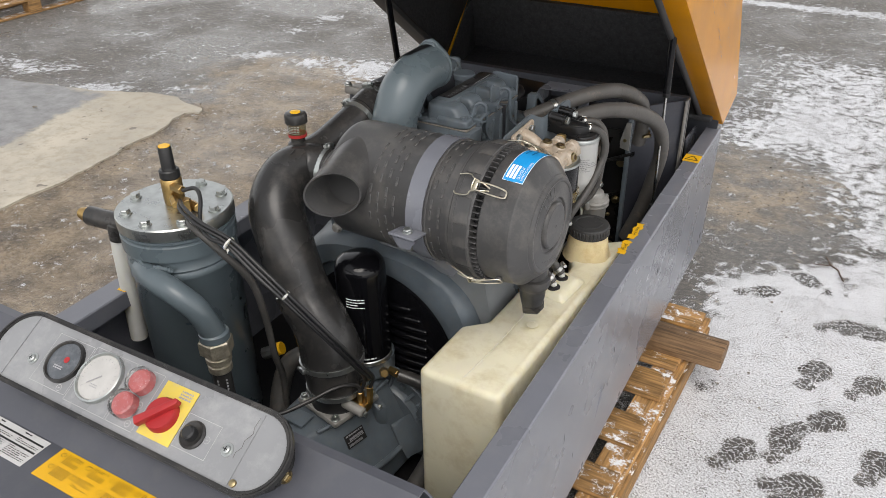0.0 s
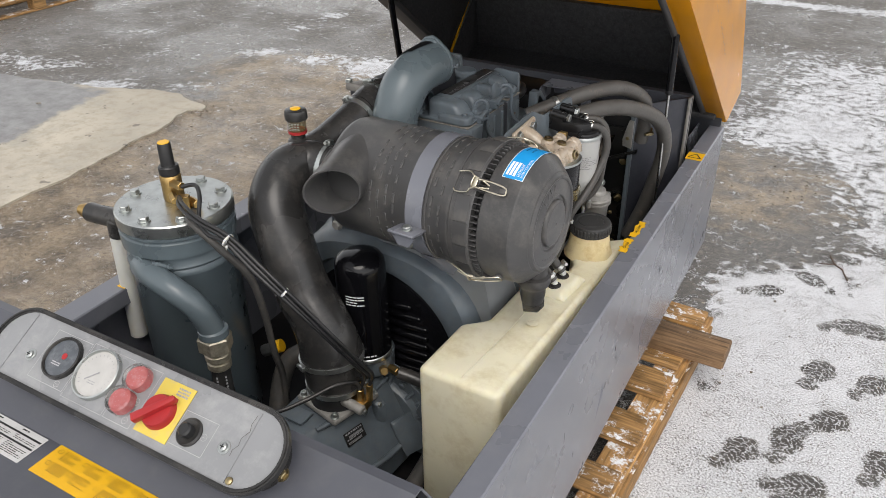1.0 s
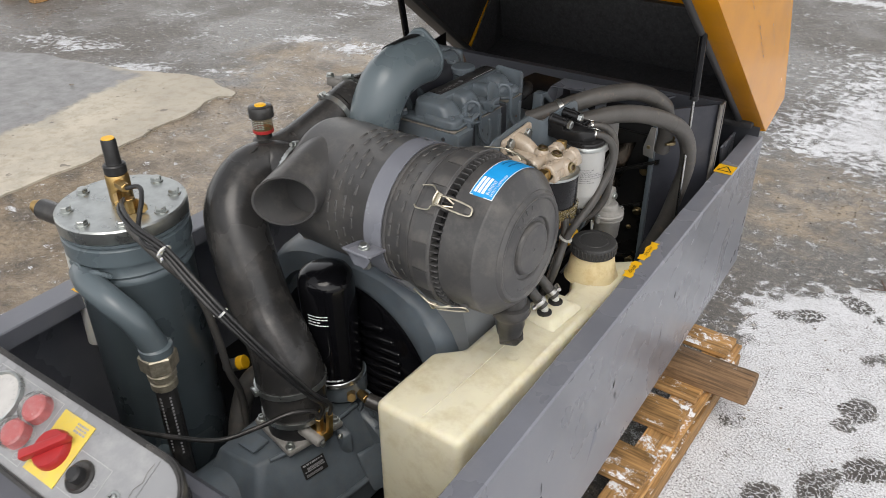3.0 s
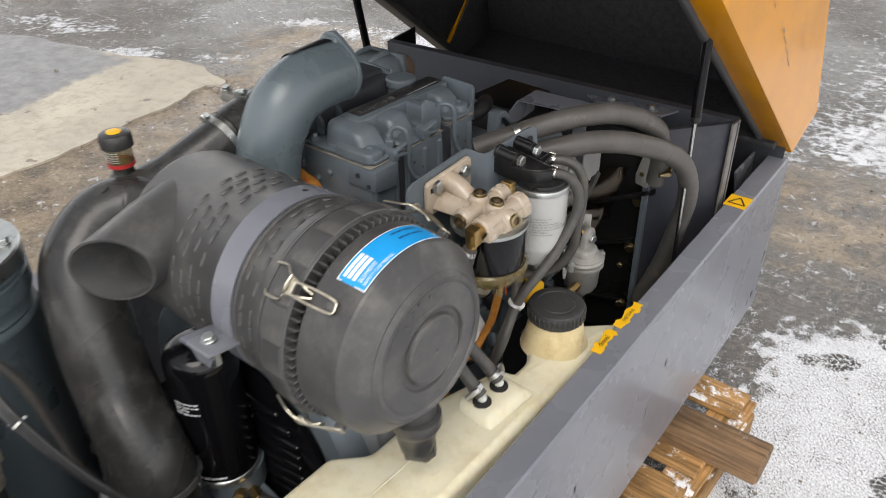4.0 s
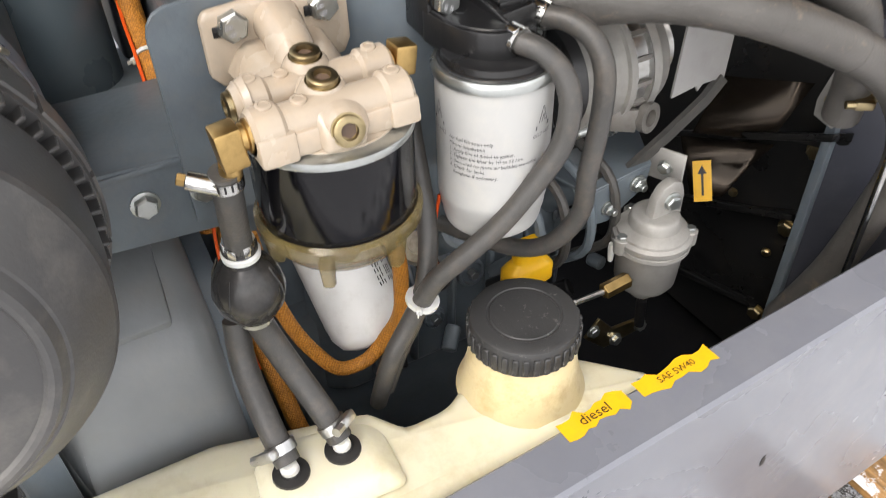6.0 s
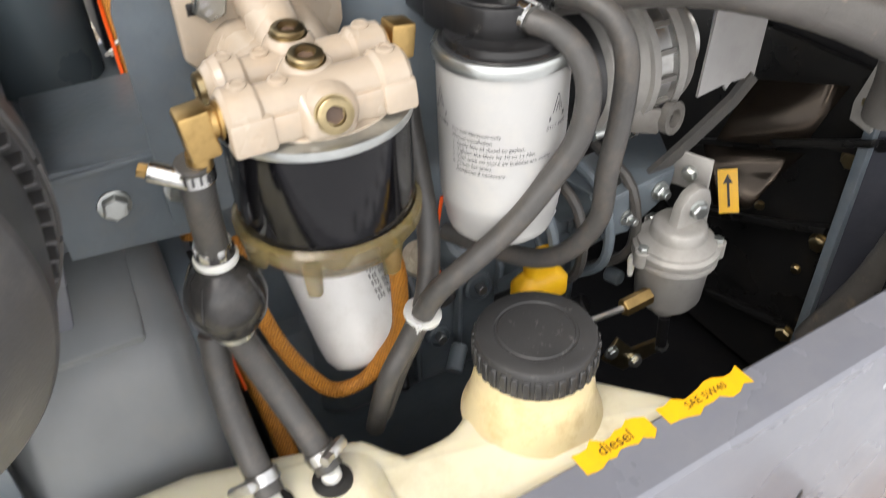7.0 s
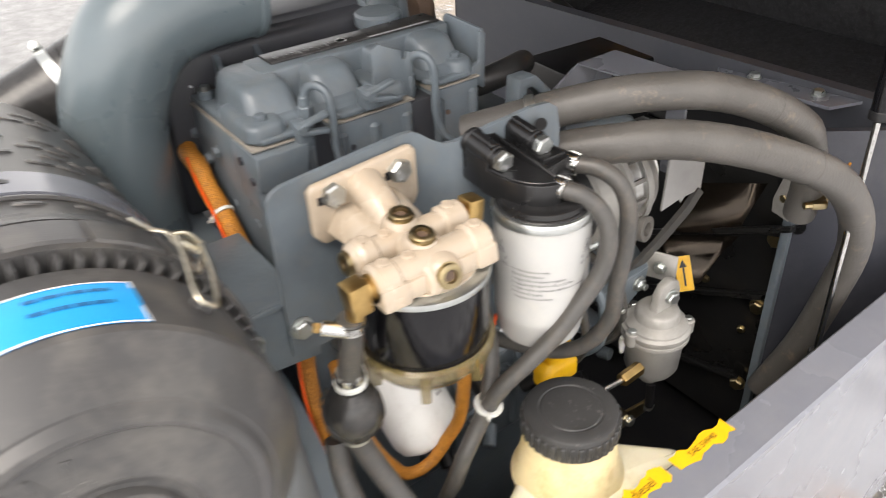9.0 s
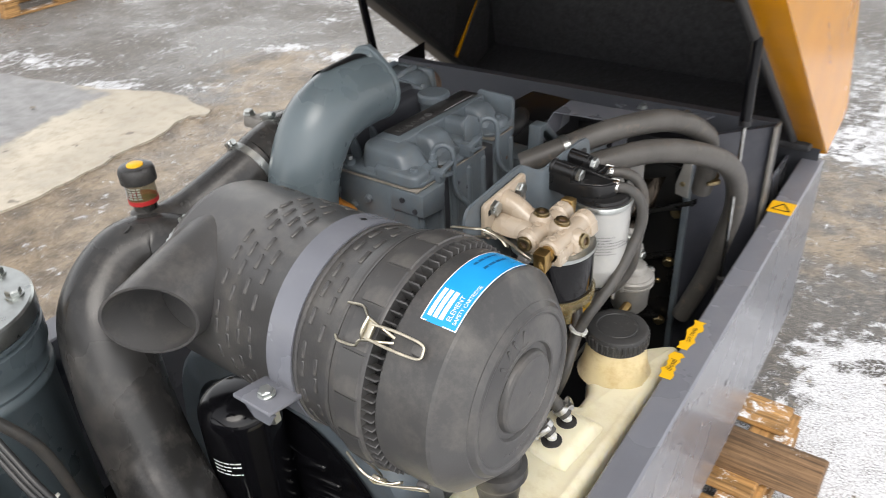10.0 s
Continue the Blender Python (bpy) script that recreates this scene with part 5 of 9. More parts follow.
build_radiator()

# ---- engine ----


def lobe(bm, x0, x1, y0, y1, z0, z1, taper=0.012, bevel=0.012):
    """A cast bump: narrower above than below, with rounded edges."""
    k = taper
    pts = [(x, y, z0) for x in (x0, x1) for y in (y0, y1)] + [(x, y, z1) for x in (x0 + k, x1 - k) for y in (y0 + k, y1 - k)]
    return hull(bm, pts, bevel, 3)


def build_engine():
    t = thing("diesel_engine", (0.08, 1.88, 0.345), "grey painted three-cylinder diesel engine", "engine")
    part("block", box(B(), (0.05, 1.89, 0.66), (0.25, 0.40, 0.66), 0.012), engine_grey, t)
    # one cylinder head and one cover for each cylinder, a gasket line between them
    heads = ((1.694, 1.766, 0.153), (1.788, 1.893, 0.150), (1.922, 1.992, 0.145))
    for k, (h0, h1, fx) in enumerate(heads):
        mid = (h0 + h1) / 2
        head = part("cylinder_head", box(B(), ((fx - 0.035) / 2, mid, 1.060), (fx + 0.035, h1 - h0, 0.158), 0.005), engine_grey, t)
        part("gasket", box(B(), ((fx - 0.0345) / 2, mid, 1.1405), (fx + 0.0357, h1 - h0 + 0.0008, 0.0018)), gasket_tan, head, "thin pale gasket line")
        flange = hull(B(), [(x, y, z) for z in (1.1425, 1.150) for x, y in ((-0.02, h0 + 0.002), (fx - 0.016, h0 + 0.001), (fx, h0 + 0.014), (fx, h1 - 0.014), (fx - 0.016, h1 - 0.001), (-0.02, h1 - 0.002))], 0.0025, 3)
        cover = part("rocker_cover", flange, engine_grey, t)
        l0, l1 = ((1.707, 1.772), (1.787, 1.848), (1.928, 1.986))[k]
        sides = ((0.000, 0.000, 1.144), (0.001, 0.0005, 1.152), (0.013, 0.0035, 1.1735), (0.0175, 0.005, 1.1805), (0.022, 0.0075, 1.1845), (0.028, 0.0115, 1.1868), (0.036, 0.016, 1.1875))
        part("cover_lobe", loft(B(), [rounded(0.026, 0.130 - g, l0 + h, l1 - h, 0.015, z) for g, h, z in sides]), engine_grey, cover, smooth=50)
        # soft fillet where the lobe meets the flange
        foot = ((0.0, 1.146), (0.003, 1.1515), (0.0055, 1.1540), (0.009, 1.1565), (0.011, 1.160))
        part("lobe_foot", loft(B(), [rounded(0.03, 0.138 - g, l0 - 0.006 + g, l1 + 0.006 - g, 0.018, z) for g, z in foot]), engine_grey, cover, smooth=60)
        s0, s1 = ((h0 + 0.001, h0 + 0.046), (h0 + 0.060, h1 - 0.002), (h1 - 0.036, h1 - 0.001))[k]
        sides = ((0.0, 1.147), (0.001, 1.158), (0.0022, 1.1610), (0.0045, 1.1628), (0.008, 1.1633))
        part("cover_step", loft(B(), [rounded(0.06 + g, fx - 0.002 - g, s0 + g, s1 - g, 0.014, z) for g, z in sides]), engine_grey, cover, smooth=50)
        if k == 1:
            sides = ((0.000, 0.000, 1.150), (0.012, 0.003, 1.178), (0.016, 0.005, 1.1855), (0.022, 0.009, 1.1875))
            part("cover_lobe", loft(B(), [rounded(0.026, 0.136 - g, 1.868 + h, 1.902 - h, 0.010, z) for g, h, z in sides]), engine_grey, cover, smooth=50)
        bolt(cover, (fx - 0.022, (s0 + s1) / 2, 1.1625), (0, 0, 1), 0.0062, engine_grey)
        for y in np.linspace(h0 + 0.010, h1 - 0.010, 2 if k != 1 else 3):
            part("head_rib", rod(B(), (fx - 0.003, y, 1.00), (fx - 0.003, y, 1.128), 0.0075, 14, 0.003), engine_grey, head)
        for dy, z in ((0.022, 1.108), (0.046, 1.090)):
            part("screw_hole", rod(B(), (fx - 0.006, h0 + dy, z), (fx + 0.0008, h0 + dy, z), 0.0032, 12), rust if k == 2 else dark_panel, head)
    # squared casting at the front corner
    corner = hull(B(), [(x, y, z) for x in (0.10, 0.166) for y, z in ((1.690, 1.100), (1.692, 1.138), (1.752, 1.138), (1.745, 1.092))], 0.0028, 2)
    part("corner_casting", corner, engine_grey, t)
    for x, z in ((0.125, 1.122), (0.150, 1.108)):
        part("screw_hole", rod(B(), (x, 1.6885, z), (x, 1.696, z), 0.0045, 14), dark_panel, t)
    b = lobe(B(), 0.022, 0.082, 1.745, 2.000, 1.140, 1.1885, 0.003, 0.003)
    part("cover_spine", b, engine_grey, t)
    # injector pipes looping out of the gaps between the heads
    for y in (1.781, 1.913):
        # filler coloured dark to give the shade deep between the heads
        part("gap_wall", box(B(), (0.09, y - 0.004, 1.07), (0.11, 0.030, 0.13), 0.003), dark_panel, t)
        part("pipe_nut", rod(B(), (0.128, y - 0.012, 1.135), (0.130, y - 0.012, 1.163), 0.0085, 6, 0.001), engine_grey, t)
        part("pipe_sleeve", rod(B(), (0.129, y - 0.012, 1.160), (0.130, y - 0.012, 1.174), 0.0062, 12, 0.001), engine_grey, t)
        b = tube(B(), [(0.130, y - 0.012, 1.168), (0.133, y - 0.009, 1.181), (0.144, y - 0.003, 1.187), (0.155, y + 0.003, 1.180), (0.158, y + 0.005, 1.160), (0.159, y + 0.004, 1.120), (0.164, y + 0.010, 1.095), (0.172, y + 0.022, 1.075), (0.176, y + 0.024, 1.03)], 0.0047, 12, 7)
        part("injector_pipe", b, engine_grey, t)
    # pipe clips
    for y, z in ((1.750, 1.157), (1.833, 1.170)):
        c = part("pipe_clip", box(B(), (0.152, y, z - 0.010), (0.022, 0.016, 0.022), 0.003), engine_grey, t)
        part("jaw", box(B(), (0.160, y + 0.012, z + 0.001), (0.010, 0.034, 0.006), 0.002, Matrix.Rotation(radians(12), 4, "X")), engine_grey, c)
        part("jaw", box(B(), (0.160, y + 0.014, z - 0.012), (0.010, 0.030, 0.006), 0.002, Matrix.Rotation(radians(-10), 4, "X")), engine_grey, c)
        part("clip_screw", rod(B(), (0.154, y - 0.004, z - 0.004), (0.168, y - 0.004, z - 0.004), 0.005, 6), engine_grey, c)
    out = [(1.852, 1.130), (1.900, 1.130), (1.903, 1.190), (1.897, 1.191), (1.896, 1.184), (1.891, 1.184), (1.890, 1.194), (1.862, 1.208), (1.852, 1.200)]
    part("lifting_plate", prism(B(), out, "x", 0.133, 0.1365, 0.0008), engine_grey, t)
    # upright end plate bent forward along its side
    ep = part("end_plate", prism(B(), [(0.060, 1.12), (0.137, 1.12), (0.139, 1.186), (0.134, 1.192), (0.066, 1.195), (0.060, 1.19)], "y", 2.003, 2.007, 0.0008), engine_grey, t)
    part("plate_flange", prism(B(), [(1.978, 1.140), (2.003, 1.12), (2.003, 1.19), (1.999, 1.19), (1.997, 1.155), (1.980, 1.148)], "x", 0.134, 0.139, 0.0008), engine_grey, ep)
    part("oil_cap", lathe(B(), (0.002, 1.945, 1.12), (0, 0, 1), [(0, 0.026), (0.058, 0.026), (0.062, 0.030), (0.074, 0.030), (0.077, 0.027), (0.077, 0)], 32), engine_grey, t)
    # black name strip along the spine, its bright print half worn away
    strip = part("name_strip", box(B(), (0.049, 1.880, 1.1900), (0.033, 0.224, 0.0024), 0.0006, Matrix.Rotation(radians(-1.5), 4, "Z")), worn_strip, t, "worn black strip with bright print")
    b = B()
    rnd = random.Random(2)
    for k in range(46):
        y, x = 1.776 + rnd.random() ** 1.3 * 0.075, 0.047 + rnd.uniform(0, 0.009)
        w, h = rnd.uniform(0.0004, 0.0014), rnd.uniform(0.0015, 0.0055)
        sheet(b, [(x, y, 1.1915), (x + h, y + w * 0.4, 1.1915), (x + h, y + w * 1.4, 1.1915), (x, y + w, 1.1915)])
    part("worn_print", b, print_grey, strip)
    part("print_ring", lathe(B(), (0.052, 1.862, 1.1914), (0, 0, 1), [(0, 0.0068), (0.0003, 0.0068), (0.0003, 0.0058), (0, 0.0058)], 24), print_grey, strip)
    b = box(B(), (0.0655, 1.935, 1.1916), (0.0022, 0.085, 0.0006))
    part("bare_edge", b, print_grey, strip, "edge worn bright")
    # front end of the head
    part("front_cover", lobe(B(), -0.030, 0.140, 1.700, 1.72, 0.93, 1.126, 0.004, 0.006), engine_grey, t)
    part("front_box", lobe(B(), 0.100, 0.154, 1.692, 1.72, 1.072, 1.126, 0.004, 0.004), engine_grey, t)
    part("front_box", lobe(B(), 0.030, 0.090, 1.694, 1.72, 1.080, 1.130, 0.005, 0.005), engine_grey, t)
    part("front_ledge", lobe(B(), -0.020, 0.040, 1.694, 1.72, 1.105, 1.138, 0.004, 0.004), engine_grey, t)
    part("front_corner", lobe(B(), 0.060, 0.120, 1.696, 1.71, 0.97, 1.07, 0.004, 0.005), engine_grey, t)
    for x, z in ((-0.015, 1.105), (0.020, 1.085), (0.052, 1.105), (0.118, 1.070), (0.128, 1.045), (0.07, 1.045), (-0.01, 1.04)):
        bolt(t, (x, 1.6985 if z < 1.075 else 1.6925, z), (0, -1, 0), 0.0058, engine_grey)
    for x, z in ((-0.012, 1.150), (0.004, 1.158)):
        s1 = part("breather_stud", rod(B(), (x, 1.708, 1.12), (x, 1.708, z), 0.0095, 14, 0.002), engine_grey, t)
        part("stud_tip", rod(B(), (x, 1.708, z - 0.001), (x, 1.708, z + 0.006), 0.0055, 6), zinc, s1)
    part("wire_link", tube(B(), [(-0.030, 1.700, 1.13), (-0.034, 1.698, 1.155), (-0.028, 1.698, 1.160), (-0.012, 1.699, 1.160)], 0.0016, 6, 3), print_white, t)
    # ribbed far-side manifold, black-grey darkened further for the duct's shade, and its end flange
    m = part("intake_manifold", lobe(B(), -0.190, -0.010, 1.66, 1.955, 1.00, 1.196, 0.006, 0.009), dark_panel, t)
    part("manifold_lid", lobe(B(), -0.165, -0.045, 1.68, 1.950, 1.19, 1.204, 0.004, 0.004), dark_panel, m)
    for y in (1.735, 1.785, 1.950):
        b = prism(B(), [(-0.10, 1.14), (0.004, 1.14), (0.004, 1.163), (-0.004, 1.178), (-0.03, 1.200), (-0.10, 1.208)], "y", y - 0.0035, y + 0.0035, 0.001)
        part("rib", b, engine_grey, m)
    case = [rounded(-0.168 + g, -0.040 - g, 1.940 + h, 2.012, 0.022, z) for g, h, z in ((0.0, 0.0, 1.08), (0.0, 0.0, 1.170), (0.004, 0.002, 1.190), (0.012, 0.008, 1.203), (0.024, 0.016, 1.208))]
    part("runner", loft(B(), case), engine_grey, m, smooth=50)
    for x, a in ((-0.135, 0.0), (-0.092, 0.006)):
        part("runner_rib", tube(B(), [(x, 1.944, 1.16), (x, 1.946, 1.192), (x + a, 1.965, 1.209), (x + a, 2.004, 1.212)], 0.006, 10, 5), engine_grey, m)
    part("side_tab", prism(B(), [(1.945, 1.14), (1.950, 1.205), (1.958, 1.205), (1.985, 1.165), (1.985, 1.14)], "x", -0.030, -0.025, 0.001), engine_grey, m)
    b = hull(B(), [(-0.165, 2.012, 1.19), (-0.150, 2.008, 1.208), (-0.060, 2.008, 1.212), (-0.048, 2.010, 1.205), (-0.046, 2.010, 1.12), (-0.165, 2.012, 1.12)] + [(-0.165, 2.028, 1.19), (-0.150, 2.026, 1.208), (-0.055, 2.026, 1.210), (-0.046, 2.027, 1.12), (-0.165, 2.028, 1.12)], 0.003, 2)
    fl = part("manifold_flange", b, engine_grey, t)
    bolt(fl, (-0.079, 2.010, 1.183), (0, -1, 0), 0.0075, engine_grey)
    bolt(fl, (-0.150, 2.010, 1.188), (0, -1, 0), 0.0075, engine_grey)
    b = lathe(B(), (-0.112, 2.028, 1.148), (-0.25, 1, -0.05), [(0, 0.028), (0.04, 0.028), (0.045, 0.037), (0.054, 0.039), (0.058, 0.034), (0.068, 0.033), (0.068, 0)], 36)
    part("exhaust_stub", b, rust, t, "rusty brown exhaust stub")
    part("gear_case", prism(B(), [(0.0, 0.50), (0.15, 0.50), (0.16, 0.90), (0.14, 1.06), (0.02, 1.06)], "y", 2.03, 2.10, 0.012), engine_grey, t)
    part("water_pipe", tube(B(), [(0.085, 2.00, 1.10), (0.110, 2.03, 1.114), (0.110, 2.07, 1.118), (0.09, 2.11, 1.112)], 0.0165, 18, 6), moulded, t)
    b = prism(B(), [(2.010, 1.02), (2.022, 1.138), (2.047, 1.138), (2.115, 1.070), (2.108, 1.062), (2.042, 1.124), (2.034, 1.124), (2.030, 1.02)], "x", 0.160, 0.185, 0.002)
    part("pulley_guard", b, engine_grey, t)
    part("sump_side", box(B(), (0.17, 1.88, 0.58), (0.06, 0.36, 0.34), 0.02), engine_grey, t)
    part("side_gallery", lobe(B(), 0.13, 0.215, 1.78, 2.06, 0.74, 0.98, 0.012, 0.014), engine_grey, t)
    # ribbed crankcase side below the filters, with plugs and a sensor
    side = part("crankcase_side", hull(B(), [(0.18, 1.74, 0.60), (0.18, 2.12, 0.60), (0.225, 1.78, 0.62), (0.225, 2.09, 0.62), (0.235, 1.79, 0.775), (0.235, 2.09, 0.790), (0.19, 1.75, 0.85), (0.19, 2.11, 0.86)], 0.012, 3), engine_grey, t)
    for y in (1.815, 1.868, 1.921, 1.974, 2.027, 2.075):
        part("side_rib", hull(B(), [(0.19, y - 0.005, 0.845), (0.19, y + 0.005, 0.845), (0.246, y - 0.003, 0.775), (0.246, y + 0.003, 0.775), (0.238, y - 0.003, 0.640), (0.238, y + 0.003, 0.640), (0.19, y - 0.005, 0.63), (0.19, y + 0.005, 0.63)], 0.002, 1), engine_grey, side)
    for y, z, r in ((1.842, 0.745, 0.018), (1.895, 0.700, 0.015), (1.948, 0.750, 0.019), (2.050, 0.715, 0.016)):
        plug = part("core_plug", lathe(B(), (0.226, y, z), (1, 0, 0.15), [(0, r), (0.012, r * 0.96), (0.014, r * 0.8), (0.010, r * 0.7), (0.010, 0)], 22), engine_grey, side)
        part("plug_screw", rod(B(), (0.236, y, z + 0.002), (0.247, y, z + 0.003), 0.006, 6, 0.0006), steel, plug)
    part("banjo", lathe(B(), (0.262, 1.865, 0.842), (0.5, -0.2, 0.8), [(0, 0.011), (0, 0.018), (0.014, 0.018), (0.014, 0.010), (0.022, 0.010), (0.022, 0)], 20), dull_plate, t, "plated banjo fitting")
    part("rubber_sleeve", rod(B(), (0.285, 1.880, 0.800), (0.272, 1.868, 0.835), 0.013, 16, 0.002), black_deep, t)
    # fuel pump row, lines and small fittings low on the side
    rnd = random.Random(4)
    for i in range(3):
        y = 1.90 + 0.085 * i
        part("unit_pump", rod(B(), (0.21, y, 0.80), (0.275, y + 0.01, 0.86), 0.020, 14, 0.004), engine_grey, t)
        part("pump_nut", rod(B(), (0.275, y + 0.01, 0.86), (0.288, y + 0.012, 0.872), 0.011, 6), steel, t)
    for i in range(9):
        p = Vector((0.25 + rnd.uniform(-0.02, 0.04), 1.84 + 0.034 * i, 0.72 + rnd.uniform(-0.05, 0.07)))
        part("fitting", rod(B(), p, p + Vector((0.02, rnd.uniform(-0.03, 0.03), rnd.uniform(-0.02, 0.03))), rnd.uniform(0.008, 0.016), 10, 0.002), engine_grey if i % 3 else black_deep, t)
    for i in range(4):
        y = 1.98 + 0.035 * i
        part("fuel_line", tube(B(), [(0.24, y, 0.90), (0.30, y + 0.01, 0.87), (0.305, y + 0.015, 0.79), (0.26, y, 0.74)], 0.006, 8, 5), hose_rubber if i % 2 else engine_grey, t)
    d = part("dipstick", tube(B(), [(0.270, 1.965, 0.71), (0.311, 1.974, 0.792)], 0.006, 8, 2), steel, t)
    b = loft(B(), [rounded(0.313 - a, 0.313 + a, 1.974 - w, 1.974 + w, 0.010, z) for a, w, z in ((0.012, 0.026, 0.786), (0.0145, 0.030, 0.790), (0.0145, 0.030, 0.808), (0.012, 0.026, 0.814), (0.009, 0.019, 0.820), (0.009, 0.019, 0.832), (0.011, 0.022, 0.838), (0.010, 0.020, 0.842))])
    part("dipstick_grip", b, sticker_yellow, d, "yellow dipstick grip")
    return t


build_engine()


def build_alternator():
    t = thing("alternator", (0.245, 2.06, 0.90), "cast aluminium alternator with a drive belt", "alternator")
    c, ax = Vector((0.238, 2.032, 0.990)), Vector((0.0, 1, 0.0))
    part("rear_cover", lathe(B(), c, ax, [(0, 0), (0, 0.044), (0.004, 0.058), (0.018, 0.062)], 40), moulded, t, "black slotted rear cover")
    part("case", lathe(B(), c + ax * 0.016, ax, [(0, 0.062), (0.004, 0.067), (0.046, 0.067), (0.048, 0.071), (0.056, 0.071)], 44), cast_alu, t)
    part("stator_ring", lathe(B(), c + ax * 0.072, ax, [(0, 0.069), (0.002, 0.064), (0.020, 0.064), (0.022, 0.069)], 44), steel, t)
    part("front_case", lathe(B(), c + ax * 0.094, ax, [(0, 0.071), (0.010, 0.071), (0.014, 0.066), (0.030, 0.060), (0.036, 0.045), (0.036, 0)], 44), cast_alu, t)
    for k in range(16):
        m = Matrix.Translation(c + ax * 0.083) @ Matrix.Rotation(2 * math.pi * k / 16, 4, "Y") @ Matrix.Translation((0, 0, 0.066))
        piece("rib", ("altrib",), lambda: box(B(), (0, 0, 0), (0.005, 0.020, 0.006)), alu_dark, t, m)
    for k in range(12):
        m = Matrix.Translation(c + Vector((0, -0.0006, 0))) @ Matrix.Rotation(2 * math.pi * k / 12, 4, "Y") @ Matrix.Translation((0, 0, 0.046))
        piece("vent_slot", ("altslot",), lambda: box(B(), (0, 0, 0), (0.010, 0.004, 0.018), 0.001), black_deep, t, m)
    part("pulley", lathe(B(), c + ax * 0.132, ax, [(0, 0.03), (0.004, 0.036), (0.012, 0.028), (0.020, 0.036), (0.024, 0.03), (0.024, 0)], 28), steel, t)
    eye = part("mounting_eye", lathe(B(), (0.302, 2.126, 0.946), (1, 0.25, 0.1), [(0, 0.017), (0, 0.0095), (0.009, 0.0095), (0.009, 0.017), (0, 0.017)], 24), alu_dark, t)
    part("eye_arm", hull(B(), [(0.285, 2.085, 0.935), (0.285, 2.085, 0.960), (0.300, 2.115, 0.932), (0.300, 2.115, 0.960), (0.308, 2.112, 0.932), (0.308, 2.112, 0.960), (0.292, 2.083, 0.935), (0.292, 2.083, 0.96)], 0.002, 2), alu_dark, eye)
    part("through_bolt", rod(B(), (0.282, 2.050, 0.938), (0.282, 2.115, 0.938), 0.0065, 14, 0.001), zinc, t)
    part("bolt_nut", rod(B(), (0.282, 2.072, 0.938), (0.282, 2.085, 0.938), 0.0115, 6, 0.001), zinc, t)
    part("bolt_nut", rod(B(), (0.282, 2.092, 0.938), (0.282, 2.098, 0.938), 0.0155, 18, 0.001), zinc, t)
    out = [(2.168, 1.055), (2.240, 1.045), (2.238, 0.958), (2.228, 0.957), (2.224, 0.962), (2.206, 0.962), (2.200, 0.955), (2.196, 0.962), (2.162, 0.957)]
    part("guard_plate", prism(B(), out, "x", 0.300, 0.303, 0.0), plate_alu, t, "flat bare metal guard plate")
    b = B()
    p = [Vector(q) for q in ((0.304, 2.236, 0.962), (0.304, 2.215, 0.940), (0.300, 2.17, 0.905), (0.29, 2.12, 0.862), (0.28, 2.08, 0.83))]
    rows = [[b.verts.new(q + Vector((dx, dy, -dy))) for dx, dy in ((0.002, -0.0055), (0.002, 0.0055), (-0.006, 0.0045), (-0.006, -0.0045))] for q in p]
    for r0, r1 in zip(rows, rows[1:]):
        for i in range(4):
            b.faces.new((r0[i], r0[(i + 1) % 4], r1[(i + 1) % 4], r1[i]))
    b.faces.new(rows[0])
    b.faces.new(rows[-1])
    part("belt", b, hose_rubber, t, "flat black drive belt")
    part("top_bracket", hull(B(), [(0.215, 2.02, 1.060), (0.262, 2.02, 1.070), (0.205, 2.03, 1.100), (0.255, 2.03, 1.108), (0.215, 2.15, 1.045), (0.262, 2.155, 1.045), (0.210, 2.15, 1.075), (0.258, 2.15, 1.078)], 0.007, 3), engine_grey, t)
    part("bracket_slot", hull(B(), [(0.262, 2.115, 1.075), (0.264, 2.130, 1.072), (0.262, 2.115, 1.068), (0.264, 2.130, 1.065), (0.255, 2.12, 1.07)]), black_deep, t)
    return t


build_alternator()


